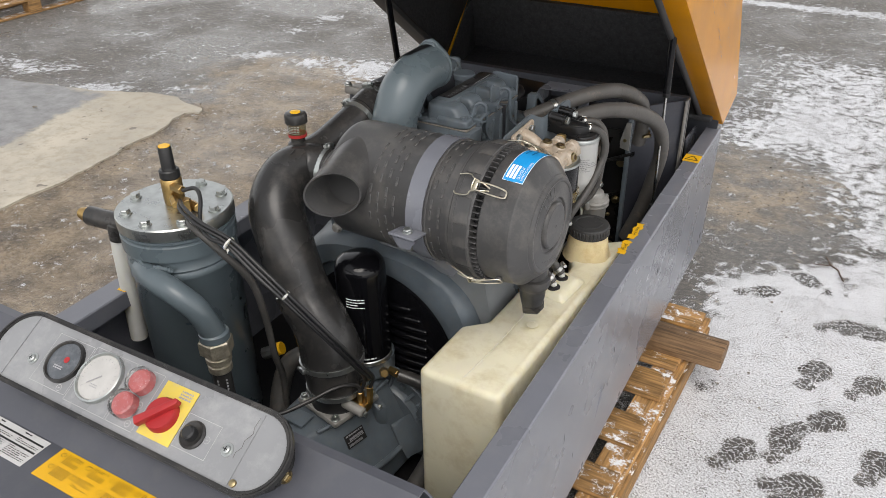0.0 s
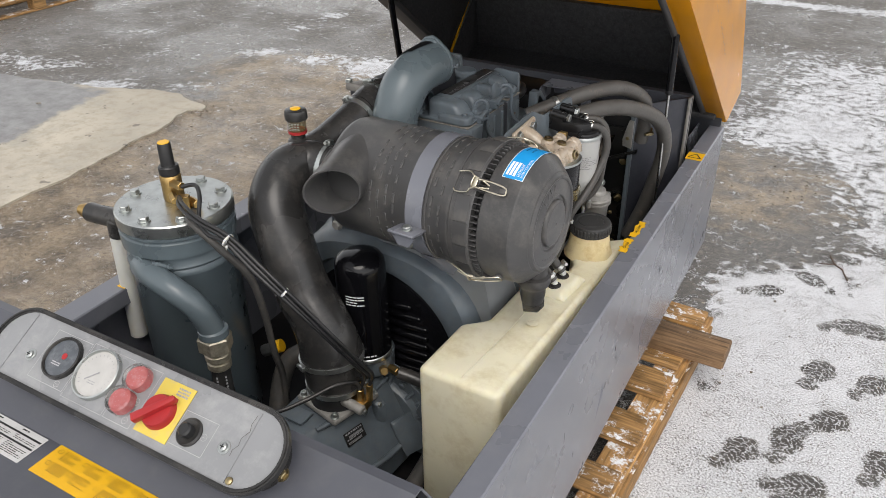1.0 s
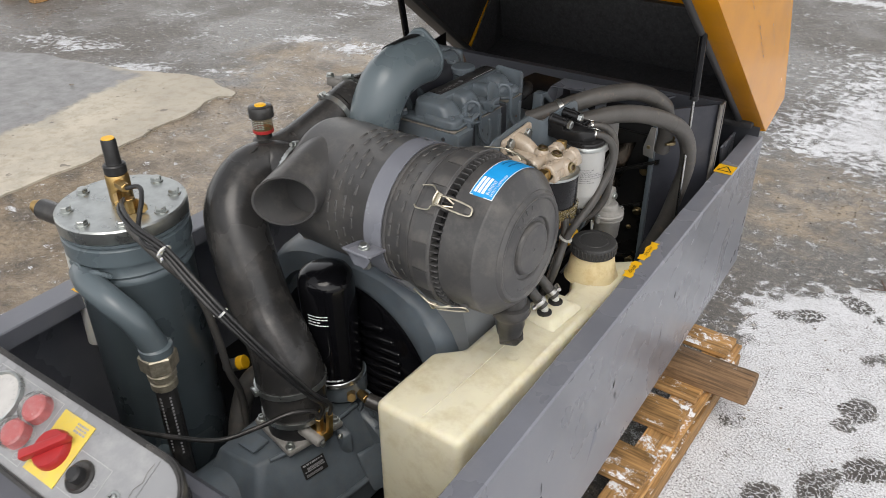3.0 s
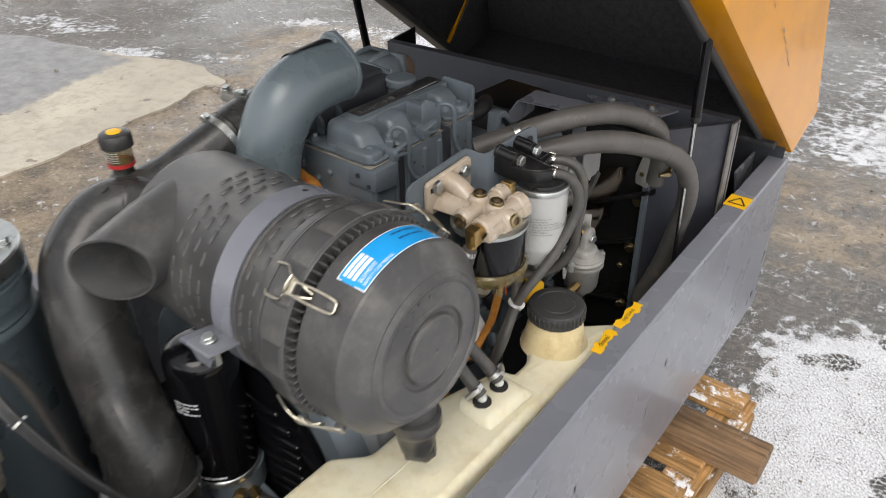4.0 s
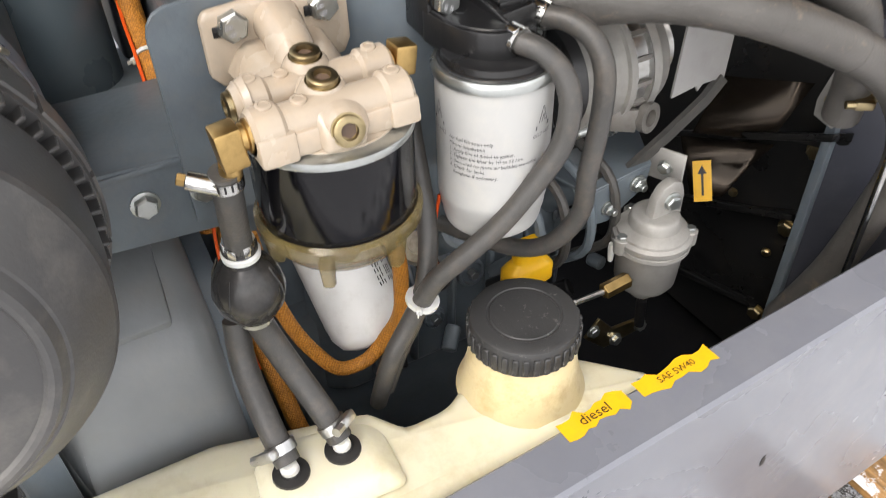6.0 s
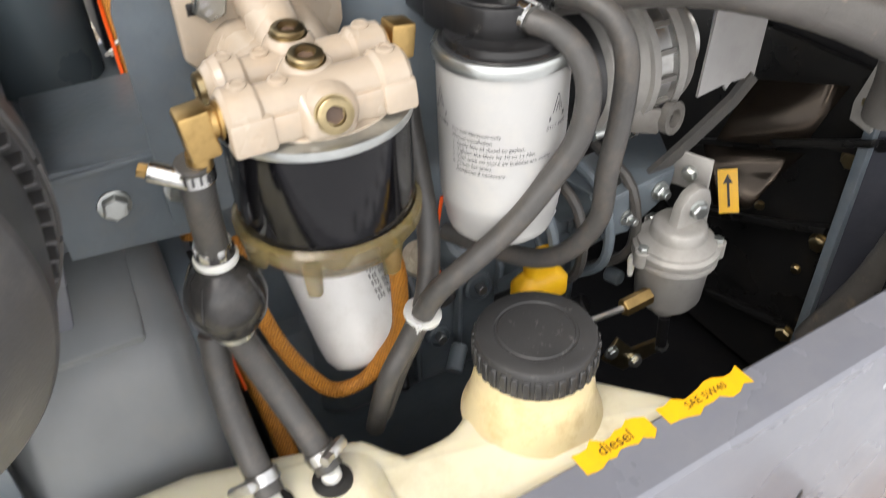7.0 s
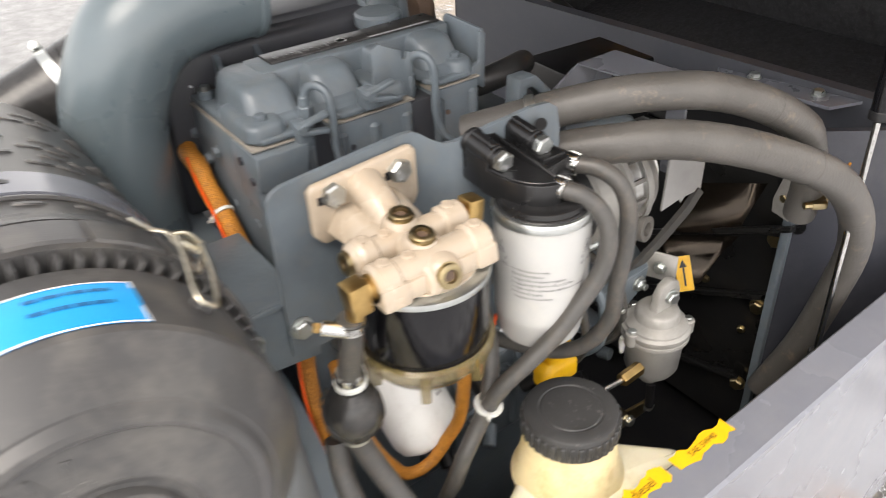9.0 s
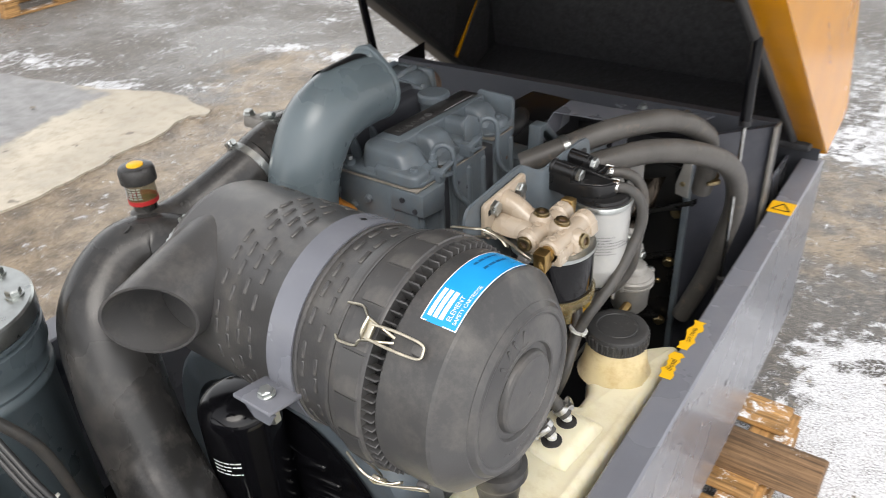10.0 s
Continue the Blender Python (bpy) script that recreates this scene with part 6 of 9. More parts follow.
def build_bell():
    t = thing("bell_housing", (0.03, 1.52, 0.345), "large grey cast bell housing behind the air filter", "housing")
    b = B()
    rings = []
    for y, k in ((1.66, 1.0), (1.56, 1.0), (1.545, 0.985), (1.47, 0.96), (1.445, 0.93), (1.437, 0.90), (1.437, 0.76), (1.452, 0.74)):
        ring = []
        for i in range(64):
            a = 2 * math.pi * i / 64
            c, q = math.cos(a), math.sin(a)
            r = 1 / (abs(c) ** 2.9 + abs(q) ** 2.9) ** (1 / 2.9)
            ring.append(b.verts.new((0.035 + 0.302 * k * r * c, y, 0.61 + 0.315 * k * r * q)))
        rings.append(ring)
    for r0, r1 in zip(rings, rings[1:]):
        for i in range(64):
            b.faces.new((r0[i], r0[(i + 1) % 64], r1[(i + 1) % 64], r1[i]))
    b.faces.new(rings[0])
    b.faces.new(rings[-1])
    part("casing", b, engine_grey, t)
    part("top_saddle", box(B(), (0.04, 1.555, 0.925), (0.34, 0.17, 0.10), 0.03, None, 4), engine_grey, t)
    bolt(t, (0.277, 1.405, 0.965), (0.2, -1, 0), 0.011, cast_alu)
    bolt(t, (-0.07, 1.44, 0.935), (0, -1, 0), 0.011, cast_alu)
    g = part("guard_disc", lathe(B(), (0.035, 1.446, 0.61), (0, -1, 0), [(0, 0.228), (0.006, 0.228), (0.010, 0.22), (0.010, 0)], 56), gloss_black, t, "black pressed guard disc with ribs")
    # level pressed ribs, shorter towards the top and bottom, in two fields
    for k in range(12):
        z = 0.470 + 0.0265 * k
        reach = min(0.148, 0.94 * math.sqrt(max(0.0, 0.186 ** 2 - (z - 0.61) ** 2)))
        for s in (-1, 1):
            x0, x1 = 0.035 + s * 0.025, 0.035 + s * reach
            if abs(x1 - x0) < 0.03:
                continue
            b = tube(B(), [(x0, 1.435, z), ((x0 + x1) / 2, 1.431, z), (x1, 1.435, z)], [0.0085, 0.0105, 0.0085], 12, 4)
            bmesh.ops.create_uvsphere(b, u_segments=12, v_segments=8, radius=0.0086, matrix=Matrix.Translation((x1, 1.435, z)))
            part("rib", b, gloss_black, g)
    # shoulder and panel coloured lighter than the casing, as if sky shone on them
    sh = hull(B(), [(0.02, 1.462, 0.945), (0.02, 1.640, 0.945), (0.215, 1.462, 0.935), (0.215, 1.640, 0.935), (0.295, 1.475, 0.880), (0.295, 1.640, 0.880), (0.342, 1.485, 0.76), (0.342, 1.640, 0.76), (0.342, 1.485, 0.60), (0.342, 1.640, 0.60), (0.02, 1.462, 0.60), (0.02, 1.640, 0.60)], 0.026, 5)
    part("raised_panel", hull(B(), [(0.20, 1.50, 0.944), (0.20, 1.615, 0.944), (0.288, 1.51, 0.892), (0.288, 1.605, 0.892), (0.19, 1.50, 0.92), (0.19, 1.615, 0.92), (0.28, 1.51, 0.87), (0.28, 1.605, 0.87)], 0.004, 2), cast_dusty_lit, t)
    part("shoulder", sh, cast_dusty_lit, t, "dusty grey cast shoulder, lightened for sky sheen")
    part("pipe_saddle", box(B(), (0.015, 1.615, 0.985), (0.15, 0.13, 0.03), 0.006), engine_grey, t)
    return t


build_bell()


def build_compressor():
    t = thing("compressor_element", (0.1, 1.15, 0.345), "grey cast screw compressor element with a maker's plate", "compressor")
    face = [Vector(p) for p in ((0.072, 1.130, 0.575), (0.100, 1.270, 0.575), (0.178, 1.270, 0.430), (0.150, 1.110, 0.430))]
    low = [(x, y, 0.36) for x, y in ((-0.06, 1.0), (0.12, 1.02), (0.155, 1.11), (0.182, 1.27), (0.185, 1.37), (-0.07, 1.37))]
    case = hull(B(), [tuple(p) for p in face] + low + [(-0.045, 1.09, 0.575), (0.060, 1.10, 0.575), (-0.05, 1.37, 0.575), (0.104, 1.37, 0.575), (-0.06, 1.02, 0.46), (0.115, 1.035, 0.46), (0.183, 1.37, 0.43)], 0.007)
    part("rotor_case", case, engine_grey, t, smooth=30)
    part("case_lobe", lathe(B(), (-0.03, 0.95, 0.45), (0.1, 1, 0), [(0, 0.07), (0.02, 0.085), (0.10, 0.09), (0.20, 0.095)], 28), engine_grey, t)
    part("case_lobe", lathe(B(), (0.06, 0.99, 0.43), (0, 1, 0), [(0, 0.06), (0.012, 0.07), (0.10, 0.075)], 28), engine_grey, t)
    # round rear flange with its ribs and lug
    d = part("rear_flange", lathe(B(), (0.085, 1.40, 0.435), (0, -1, 0), [(0, 0.165), (0.018, 0.165), (0.022, 0.161), (0.022, 0.150), (0.017, 0.147), (0.017, 0.120), (0.030, 0.116), (0.034, 0.112), (0.034, 0.0)], 56), engine_grey, t)
    for k in range(7):
        a = radians(-20 + 28 * k)
        bolt(d, (0.085 + 0.134 * math.cos(a), 1.383, 0.435 + 0.134 * math.sin(a)), (0, -1, 0), 0.0085, engine_grey)
        e, g = Vector((math.cos(a + 0.25), 0, math.sin(a + 0.25))), Vector((-math.sin(a + 0.25), 0, math.cos(a + 0.25))) * 0.004
        c = Vector((0.085, 1.384, 0.435))
        part("web", hull(B(), [c + e * r + g * q + Vector((0, y, 0)) for q in (-1, 1) for r, y in ((0.112, 0.002), (0.112, -0.016), (0.160, 0.002), (0.158, -0.004))], 0.0012, 1), engine_grey, d)
    part("lug", box(B(), (0.232, 1.380, 0.520), (0.058, 0.045, 0.058), 0.005, Matrix.Rotation(radians(25), 4, "Y")), engine_grey, d)
    part("parting_rib", tube(B(), [(0.152, 1.108, 0.432), (0.166, 1.19, 0.432), (0.180, 1.27, 0.432), (0.190, 1.37, 0.436)], 0.0075, 12, 4), engine_grey, t)
    part("edge_rib", tube(B(), [(0.074, 1.128, 0.576), (0.100, 1.200, 0.578), (0.106, 1.270, 0.576), (0.108, 1.365, 0.576)], 0.0055, 12, 4), engine_grey, t)
    part("side_rib", hull(B(), [(0.155, 1.30, 0.50), (0.170, 1.30, 0.50), (0.19, 1.37, 0.47), (0.175, 1.37, 0.50), (0.20, 1.30, 0.40), (0.23, 1.37, 0.40)], 0.005, 2), engine_grey, t)
    part("inspection_pad", box(B(), (0.012, 1.140, 0.582), (0.05, 0.045, 0.008), 0.003), engine_grey, t)
    part("cast_ear", hull(B(), [(0.108, 1.285, 0.572), (0.118, 1.310, 0.572), (0.150, 1.30, 0.560), (0.142, 1.280, 0.555), (0.15, 1.30, 0.50), (0.13, 1.28, 0.50)], 0.003, 2), engine_grey, t)
    fl = part("inlet_flange", box(B(), (0.055, 1.236, 0.590), (0.142, 0.142, 0.016), 0.006, Matrix.Rotation(radians(-12), 4, "Z")), cast_alu, t, "bare cast inlet flange")
    for k in range(4):
        a = radians(33 + 90 * k)
        piece("cap_screw", ("capscrew",), lambda: lathe(B(), (0, 0, 0), (0, 0, 1), [(0, 0.011), (0.0015, 0.011), (0.0016, 0.0078), (0.009, 0.0076), (0.010, 0.0068), (0.010, 0.0042), (0.005, 0.004), (0.005, 0)], 18), zinc, fl,
              Matrix.Translation((0.055 + 0.082 * math.cos(a), 1.236 + 0.082 * math.sin(a), 0.598)))
    part("inlet_neck", lathe(B(), (0.055, 1.234, 0.596), (0, 0, 1), [(0, 0.066), (0.006, 0.063), (0.014, 0.061), (0.065, 0.058)], 36), moulded, t)
    # maker's plate on the sloping face
    c = sum(face, Vector()) / 4 + Vector((0.012, -0.010, 0.012))
    nrm = (face[1] - face[0]).cross(face[3] - face[0]).normalized()
    nrm = nrm if nrm.z > 0 else -nrm
    ex = (face[1] - face[0]).normalized()
    m = Matrix((ex, nrm.cross(ex), nrm)).transposed().to_4x4()
    m.translation = Vector((0.120, 1.206, 0.519)) + nrm * 0.002
    q = part("maker_plate", turned(box(B(), (0, 0, 0.001), (0.058, 0.034, 0.0016)), m), print_black, t, "black plate with pale rows of print")
    b = bars(B(), -0.025, 0.0145, 0.050, 0.006, 1, 11)
    for x0, y0, w in ((-0.018, 0.006, 0.042), (-0.025, -0.008, 0.042)):
        for k in range(12):
            box(b, (x0 + w * (k + 0.5) / 12, y0 - 0.003, 0), (w / 14, 0.006, 0.0001))
    bars(b, -0.025, -0.001, 0.050, 0.004, 1, 14)
    for v in b.verts:
        v.co.z = 0.0024
    part("printing", turned(b, m), print_grey, q)
    part("low_hose", tube(B(), [(0.16, 1.0, 0.37), (0.22, 1.08, 0.372), (0.265, 1.16, 0.39), (0.27, 1.28, 0.42), (0.26, 1.36, 0.44)], 0.022, 16, 6), hose_rubber, t)
    # unloader valve block with brass fittings
    v = part("valve_block", rod(B(), (0.090, 1.205, 0.622), (0.155, 1.205, 0.612), 0.0125, 16, 0.003), cast_alu, t)
    part("valve_head", box(B(), (0.130, 1.228, 0.612), (0.045, 0.035, 0.026), 0.004), brass, v)
    for p0, p1, r in (((0.135, 1.222, 0.622), (0.135, 1.224, 0.655), 0.0085), ((0.152, 1.235, 0.620), (0.153, 1.238, 0.668), 0.0085), ((0.118, 1.240, 0.62), (0.120, 1.243, 0.660), 0.0085)):
        part("brass_fitting", rod(B(), p0, p1, r, 6, 0.001), brass, v)
    bolt(v, (0.158, 1.205, 0.6115), (1, 0, -0.15), 0.007, None, False)
    bolt(v, (0.176, 1.24, 0.615), (1, 0, 0.1), 0.006, None, False)
    # low oil hose looping behind, and a yellow-capped fitting
    part("loop_hose", tube(B(), [(-0.02, 1.33, 0.60), (-0.07, 1.29, 0.64), (-0.11, 1.25, 0.62), (-0.115, 1.21, 0.55), (-0.09, 1.17, 0.48), (-0.04, 1.14, 0.44)], 0.024, 18, 7), hose_rubber, t)
    f2 = part("side_fitting", rod(B(), (-0.19, 1.245, 0.625), (-0.155, 1.262, 0.640), 0.016, 8, 0.002), steel, t)
    part("yellow_cap", rod(B(), (-0.158, 1.260, 0.640), (-0.142, 1.267, 0.648), 0.017, 18, 0.002), sticker_yellow, f2, "yellow plastic cap")
    return t


build_compressor()

# ---- pressure vessel ----


def build_vessel():
    cx, cy = -0.282, 1.142
    t = thing("separator_vessel", (cx, cy, 0.345), "grey painted steel oil separator vessel with bolted zinc lid", "pressure vessel")
    b = lathe(B(), (cx, cy, 0.345), (0, 0, 1), [(0, 0.105), (0.04, 0.118), (0.600, 0.118), (0.606, 0.1225), (0.612, 0.1235), (0.618, 0.1215), (0.622, 0.119), (0.628, 0.1215), (0.634, 0.118), (0.652, 0.118), (0.656, 0.126), (0.690, 0.127), (0.694, 0.122), (0.697, 0.122), (0.699, 0.127), (0.7045, 0.127), (0.706, 0.122)], 56)
    shell = part("shell", b, vessel_grey, t)
    lid = part("lid", lathe(B(), (cx, cy, 1.0515), (0, 0, 1), [(0, 0.127), (0.002, 0.128), (0.026, 0.128), (0.029, 0.125), (0.029, 0)], 64), zinc, t, "bright zinc-plated lid")
    for k in range(8):
        a = radians(45 * k + 12)
        bolt(lid, (cx + 0.103 * math.cos(a), cy + 0.103 * math.sin(a), 1.0805), (0, 0, 1), 0.0105)
    # welded outlet bend
    pts = [(-0.287, 1.030, 0.968), (-0.235, 1.012, 0.970), (-0.170, 1.010, 0.955), (-0.130, 1.025, 0.917), (-0.116, 1.042, 0.857), (-0.115, 1.045, 0.840)]
    part("outlet_bend", tube(B(), pts, 0.0275, 22, 8), vessel_grey, t)
    part("bend_collar", lathe(B(), (-0.115, 1.045, 0.834), (0, 0, 1), [(0, 0.027), (0.002, 0.033), (0.018, 0.033), (0.022, 0.028)], 28), vessel_grey, t)
    n = part("union_nut", rod(B(), (-0.115, 1.045, 0.797), (-0.115, 1.045, 0.835), 0.0385, 6, 0.003), dull_plate, t, "dull plated union nut")
    part("hose_ferrule", lathe(B(), (-0.115, 1.045, 0.747), (0, 0, 1), [(0, 0.024), (0.003, 0.027), (0.018, 0.027), (0.020, 0.023), (0.026, 0.023), (0.028, 0.029), (0.040, 0.029), (0.043, 0.025), (0.05, 0.025)], 28), dull_plate, t, "dull brass hose ferrule")
    h = part("outlet_hose", tube(B(), [(-0.115, 1.045, 0.749), (-0.114, 1.044, 0.66), (-0.112, 1.042, 0.55), (-0.095, 1.03, 0.44), (-0.065, 0.98, 0.38)], 0.022, 20, 6), rubber, t, "black high pressure hose")
    for a, b0 in ((1.0, 0.0), (1.0, 0.9)):
        b = B()
        for k in range(20):
            z = 0.73 - k * 0.009
            an = radians(-70) + b0
            p = Vector((-0.114 + 0.0223 * math.cos(an), 1.044 + 0.0223 * math.sin(an), z))
            box(b, p, (0.0006, 0.004, 0.005), 0, Matrix.Rotation(an, 4, "Z"))
        part("hose_print", b, print_grey, h)
    # rough weld beads where the bend leaves the shell
    rnd = random.Random(21)
    bead = [Vector((-0.314, 1.028, 0.991)), Vector((-0.279, 1.020, 0.998)), Vector((-0.249, 1.014, 0.991)), Vector((-0.219, 1.024, 0.994)), Vector((-0.199, 1.039, 0.984))]
    path = curve_points(bead, 7)
    part("weld_bead", tube(B(), path, [rnd.uniform(0.0035, 0.007) for _ in path], 8, 1), vessel_grey, shell)
    bead = [Vector((-0.314, 1.026, 0.951)), Vector((-0.294, 1.020, 0.936)), Vector((-0.259, 1.018, 0.934))]
    path = curve_points(bead, 7)
    part("weld_bead", tube(B(), path, [rnd.uniform(0.003, 0.006) for _ in path], 8, 1), vessel_grey, shell)
    # pads left by welding
    part("weld_pad", box(B(), (-0.269, 1.027, 0.981), (0.10, 0.012, 0.016), 0.005, Matrix.Rotation(radians(3), 4, "Y")), vessel_grey, shell)
    part("weld_pad", box(B(), (-0.289, 1.025, 0.941), (0.04, 0.012, 0.012), 0.004), vessel_grey, shell)
    part("low_port", rod(B(), (-0.20, 1.06, 0.50), (-0.17, 0.98, 0.50), 0.022, 18, 0.003), vessel_grey, t)
    part("rating_plate", turned(box(B(), (0, 0, 0), (0.05, 0.0015, 0.04)), Matrix.Translation((cx - 0.085, cy - 0.0825, 0.94)) @ Matrix.Rotation(radians(-46), 4, "Z")), cast_alu, t)
    return t


build_vessel()


def build_pressure_valve():
    x, y = -0.285, 1.148
    t = thing("pressure_regulator", (x, y, 1.0805), "brass pressure regulator with a black cap on the vessel lid", "valve")
    part("valve_body", lathe(B(), (x, y, 1.0805), (0, 0, 1), [(0, 0.021), (0.003, 0.023), (0.058, 0.023), (0.061, 0.021)], 24), brass, t)
    part("collar", rod(B(), (x, y, 1.1415), (x, y, 1.163), 0.0225, 16, 0.003), moulded, t, "black plastic collar")
    part("cap", lathe(B(), (x, y, 1.160), (0, 0, 1), [(0, 0.0165), (0.002, 0.0155), (0.010, 0.0150), (0.052, 0.0145), (0.056, 0.0125)], 24), moulded, t)
    part("cap_insert", lathe(B(), (x, y, 1.2155), (0, 0, 1), [(0, 0.013), (0.0015, 0.012), (0.0015, 0)], 20), sticker_yellow, t, "yellow cap insert")
    for p, q, r in (((x + 0.015, y - 0.01, 1.128), (x + 0.050, y - 0.015, 1.128), 0.010), ((x + 0.02, y - 0.02, 1.105), (x + 0.045, y - 0.035, 1.100), 0.009),
                    ((x + 0.05, y + 0.0, 1.09), (x + 0.085, y - 0.01, 1.092), 0.010), ((x + 0.06, y - 0.02, 1.0805), (x + 0.06, y - 0.02, 1.112), 0.011)):
        part("fitting", rod(B(), p, q, r, 6, 0.001), brass, t)
    return t


build_pressure_valve()


def build_level_tube():
    t = thing("drain_tube", (-0.470, 1.13, 0.66), "white plastic tube with a black elbow beside the vessel", "pipe")
    part("tube", lathe(B(), (-0.496, 1.115, 0.648), (0.068, 0, 1), [(0.0, 0.0), (0.0, 0.0185), (0.002, 0.0215), (0.31, 0.0215)], 28), white_plastic, t)
    part("elbow", tube(B(), [(-0.474, 1.118, 0.950), (-0.472, 1.118, 0.978), (-0.471, 1.118, 0.992), (-0.469, 1.118, 1.006)], [0.0255, 0.0255, 0.0250, 0.016], 24, 6), rubber, t, "black rubber elbow")
    part("elbow_arm", tube(B(), [(-0.560, 1.112, 0.990), (-0.525, 1.114, 0.991), (-0.47, 1.12, 0.993), (-0.42, 1.13, 0.995), (-0.385, 1.14, 0.995)], 0.0240, 22, 5), rubber, t)
    part("tip", lathe(B(), (-0.558, 1.112, 0.990), (-1, -0.05, -0.02), [(0, 0.0175), (0.022, 0.0175), (0.023, 0.014), (0.034, 0.014), (0.034, 0)], 22), brass, t, "brass tip")
    return t


build_level_tube()


def build_pilot_lines():
    t = thing("pilot_hose", (-0.24, 1.15, 1.12), "thin black pilot hoses bundled with white ties", "hose")
    for k, o in enumerate(((0, 0, 0), (0.009, 0.003, 0.006))):
        o = Vector(o)
        pts = [Vector((-0.237, 1.123, 1.108)), Vector((-0.19, 1.082, 1.116)) + o, Vector((-0.12, 1.060, 1.110)) + o, Vector((-0.044, 1.064, 1.088)) + o, Vector((0.022, 1.066, 1.045)) + o,
               Vector((0.083, 1.073, 0.995)) + o, Vector((0.146, 1.108, 0.90)) + o, Vector((0.180, 1.165, 0.79)) + o, Vector((0.165, 1.222, 0.71)) + o, Vector((0.119 + 0.034 * k, 1.243 - 0.005 * k, 0.664))]
        part("hose", tube(B(), pts, 0.0042, 12, 7), moulded, t)
    pts = [(-0.235, 1.134, 1.128), (-0.20, 1.140, 1.138), (-0.165, 1.118, 1.130), (-0.135, 1.082, 1.10), (-0.09, 1.060, 1.088), (-0.044, 1.062, 1.080), (0.022, 1.062, 1.035), (0.083, 1.070, 0.987), (0.144, 1.110, 0.89), (0.172, 1.170, 0.78), (0.150, 1.225, 0.70), (0.135, 1.226, 0.655)]
    part("hose", tube(B(), pts, 0.0046, 12, 7), moulded, t)
    # wide flat hose running down behind
    pts = [(-0.20, 1.10, 1.082), (-0.15, 1.078, 1.082), (-0.093, 1.092, 1.03), (-0.065, 1.13, 0.95), (-0.060, 1.15, 0.84), (-0.070, 1.17, 0.72), (-0.085, 1.2, 0.62), (-0.09, 1.2, 0.45)]
    part("return_hose", tube(B(), pts, 0.0082, 14, 7), hose_rubber, t)
    pts = [(0.135, 1.224, 0.652), (0.132, 1.215, 0.680), (0.105, 1.175, 0.690), (0.065, 1.12, 0.672), (0.02, 1.06, 0.66), (-0.02, 1.0, 0.69), (-0.05, 0.92, 0.76), (-0.06, 0.84, 0.86)]
    part("sense_hose", tube(B(), pts, 0.0052, 12, 7), rubber, t)
    tie(t, (-0.041, 1.065, 1.085), (0.8, 0.05, -0.4), 0.0135, (0.4, -0.6, -0.3))
    tie(t, (0.086, 1.075, 0.997), (0.7, 0.3, -0.7), 0.0095, (-0.5, -0.4, -0.2))
    return t


build_pilot_lines()

# ---- intake side ----


def build_intake_hose():
    t = thing("intake_hose", (0.057, 1.231, 0.655), "large black rubber intake hose with steel clamps", "hose")
    pts = [(-0.06, 1.428, 1.097), (-0.115, 1.415, 1.100), (-0.143, 1.365, 1.088), (-0.128, 1.300, 1.040), (-0.080, 1.268, 0.955), (-0.035, 1.255, 0.86), (0.022, 1.243, 0.790), (0.049, 1.236, 0.720), (0.056, 1.231, 0.630)]
    part("hose", tube(B(), pts, [0.052, 0.057, 0.062, 0.065, 0.065, 0.065, 0.067, 0.0745, 0.0665], 36, 8), rubber, t)
    part("branch", tube(B(), [(-0.135, 1.40, 1.10), (-0.115, 1.48, 1.128), (-0.098, 1.56, 1.160), (-0.092, 1.60, 1.175)], [0.052, 0.043, 0.043, 0.045], 32, 8), rubber, t)
    hose_clamp(t, (0.0495, 1.2355, 0.716), (0.10, -0.05, -1), 0.0760, 0.012, (-0.35, -1, 0), zinc)
    hose_clamp(t, (0.0555, 1.231, 0.644), (0.0, 0, -1), 0.0690, 0.012, (0.9, 0.5, 0), zinc)
    hose_clamp(t, (-0.070, 1.427, 1.097), (1, 0.1, 0), 0.0535, 0.013, (0.0, 0.2, 1), zinc)
    hose_clamp(t, (-0.094, 1.585, 1.169), (0.05, 0.9, 0.35), 0.0455, 0.012, (-0.5, -0.2, 0.8), zinc)
    # seam along the moulding
    part("seam", tube(B(), [(-0.118, 1.372, 1.158), (-0.135, 1.33, 1.120), (-0.118, 1.262, 1.03), (-0.085, 1.220, 0.93), (-0.04, 1.200, 0.84)], 0.0018, 6, 6), rubber, t)
    return t


build_intake_hose()


def build_turbo_neck():
    t = thing("intake_elbow", (-0.10, 1.66, 0.90), "black intake elbow with steel clamps and a cast flange", "pipe")
    part("elbow", tube(B(), [(-0.092, 1.598, 1.174), (-0.090, 1.64, 1.186), (-0.105, 1.69, 1.180), (-0.13, 1.72, 1.13), (-0.14, 1.73, 1.05), (-0.14, 1.73, 0.90)], 0.046, 28, 8), rubber, t)
    hose_clamp(t, (-0.090, 1.645, 1.186), (0, 1, 0.1), 0.047, 0.012, (-0.3, -0.1, 1), zinc)
    f = part("flange", box(B(), (-0.135, 1.70, 1.195), (0.105, 0.09, 0.020), 0.005, Matrix.Rotation(radians(-12), 4, "X")), alu_dark, t, "cast flange plate")
    bolt(f, (-0.185, 1.67, 1.212), (0, 0, 1), 0.008)
    bolt(f, (-0.085, 1.67, 1.212), (0, 0, 1), 0.008)
    return t


build_turbo_neck()


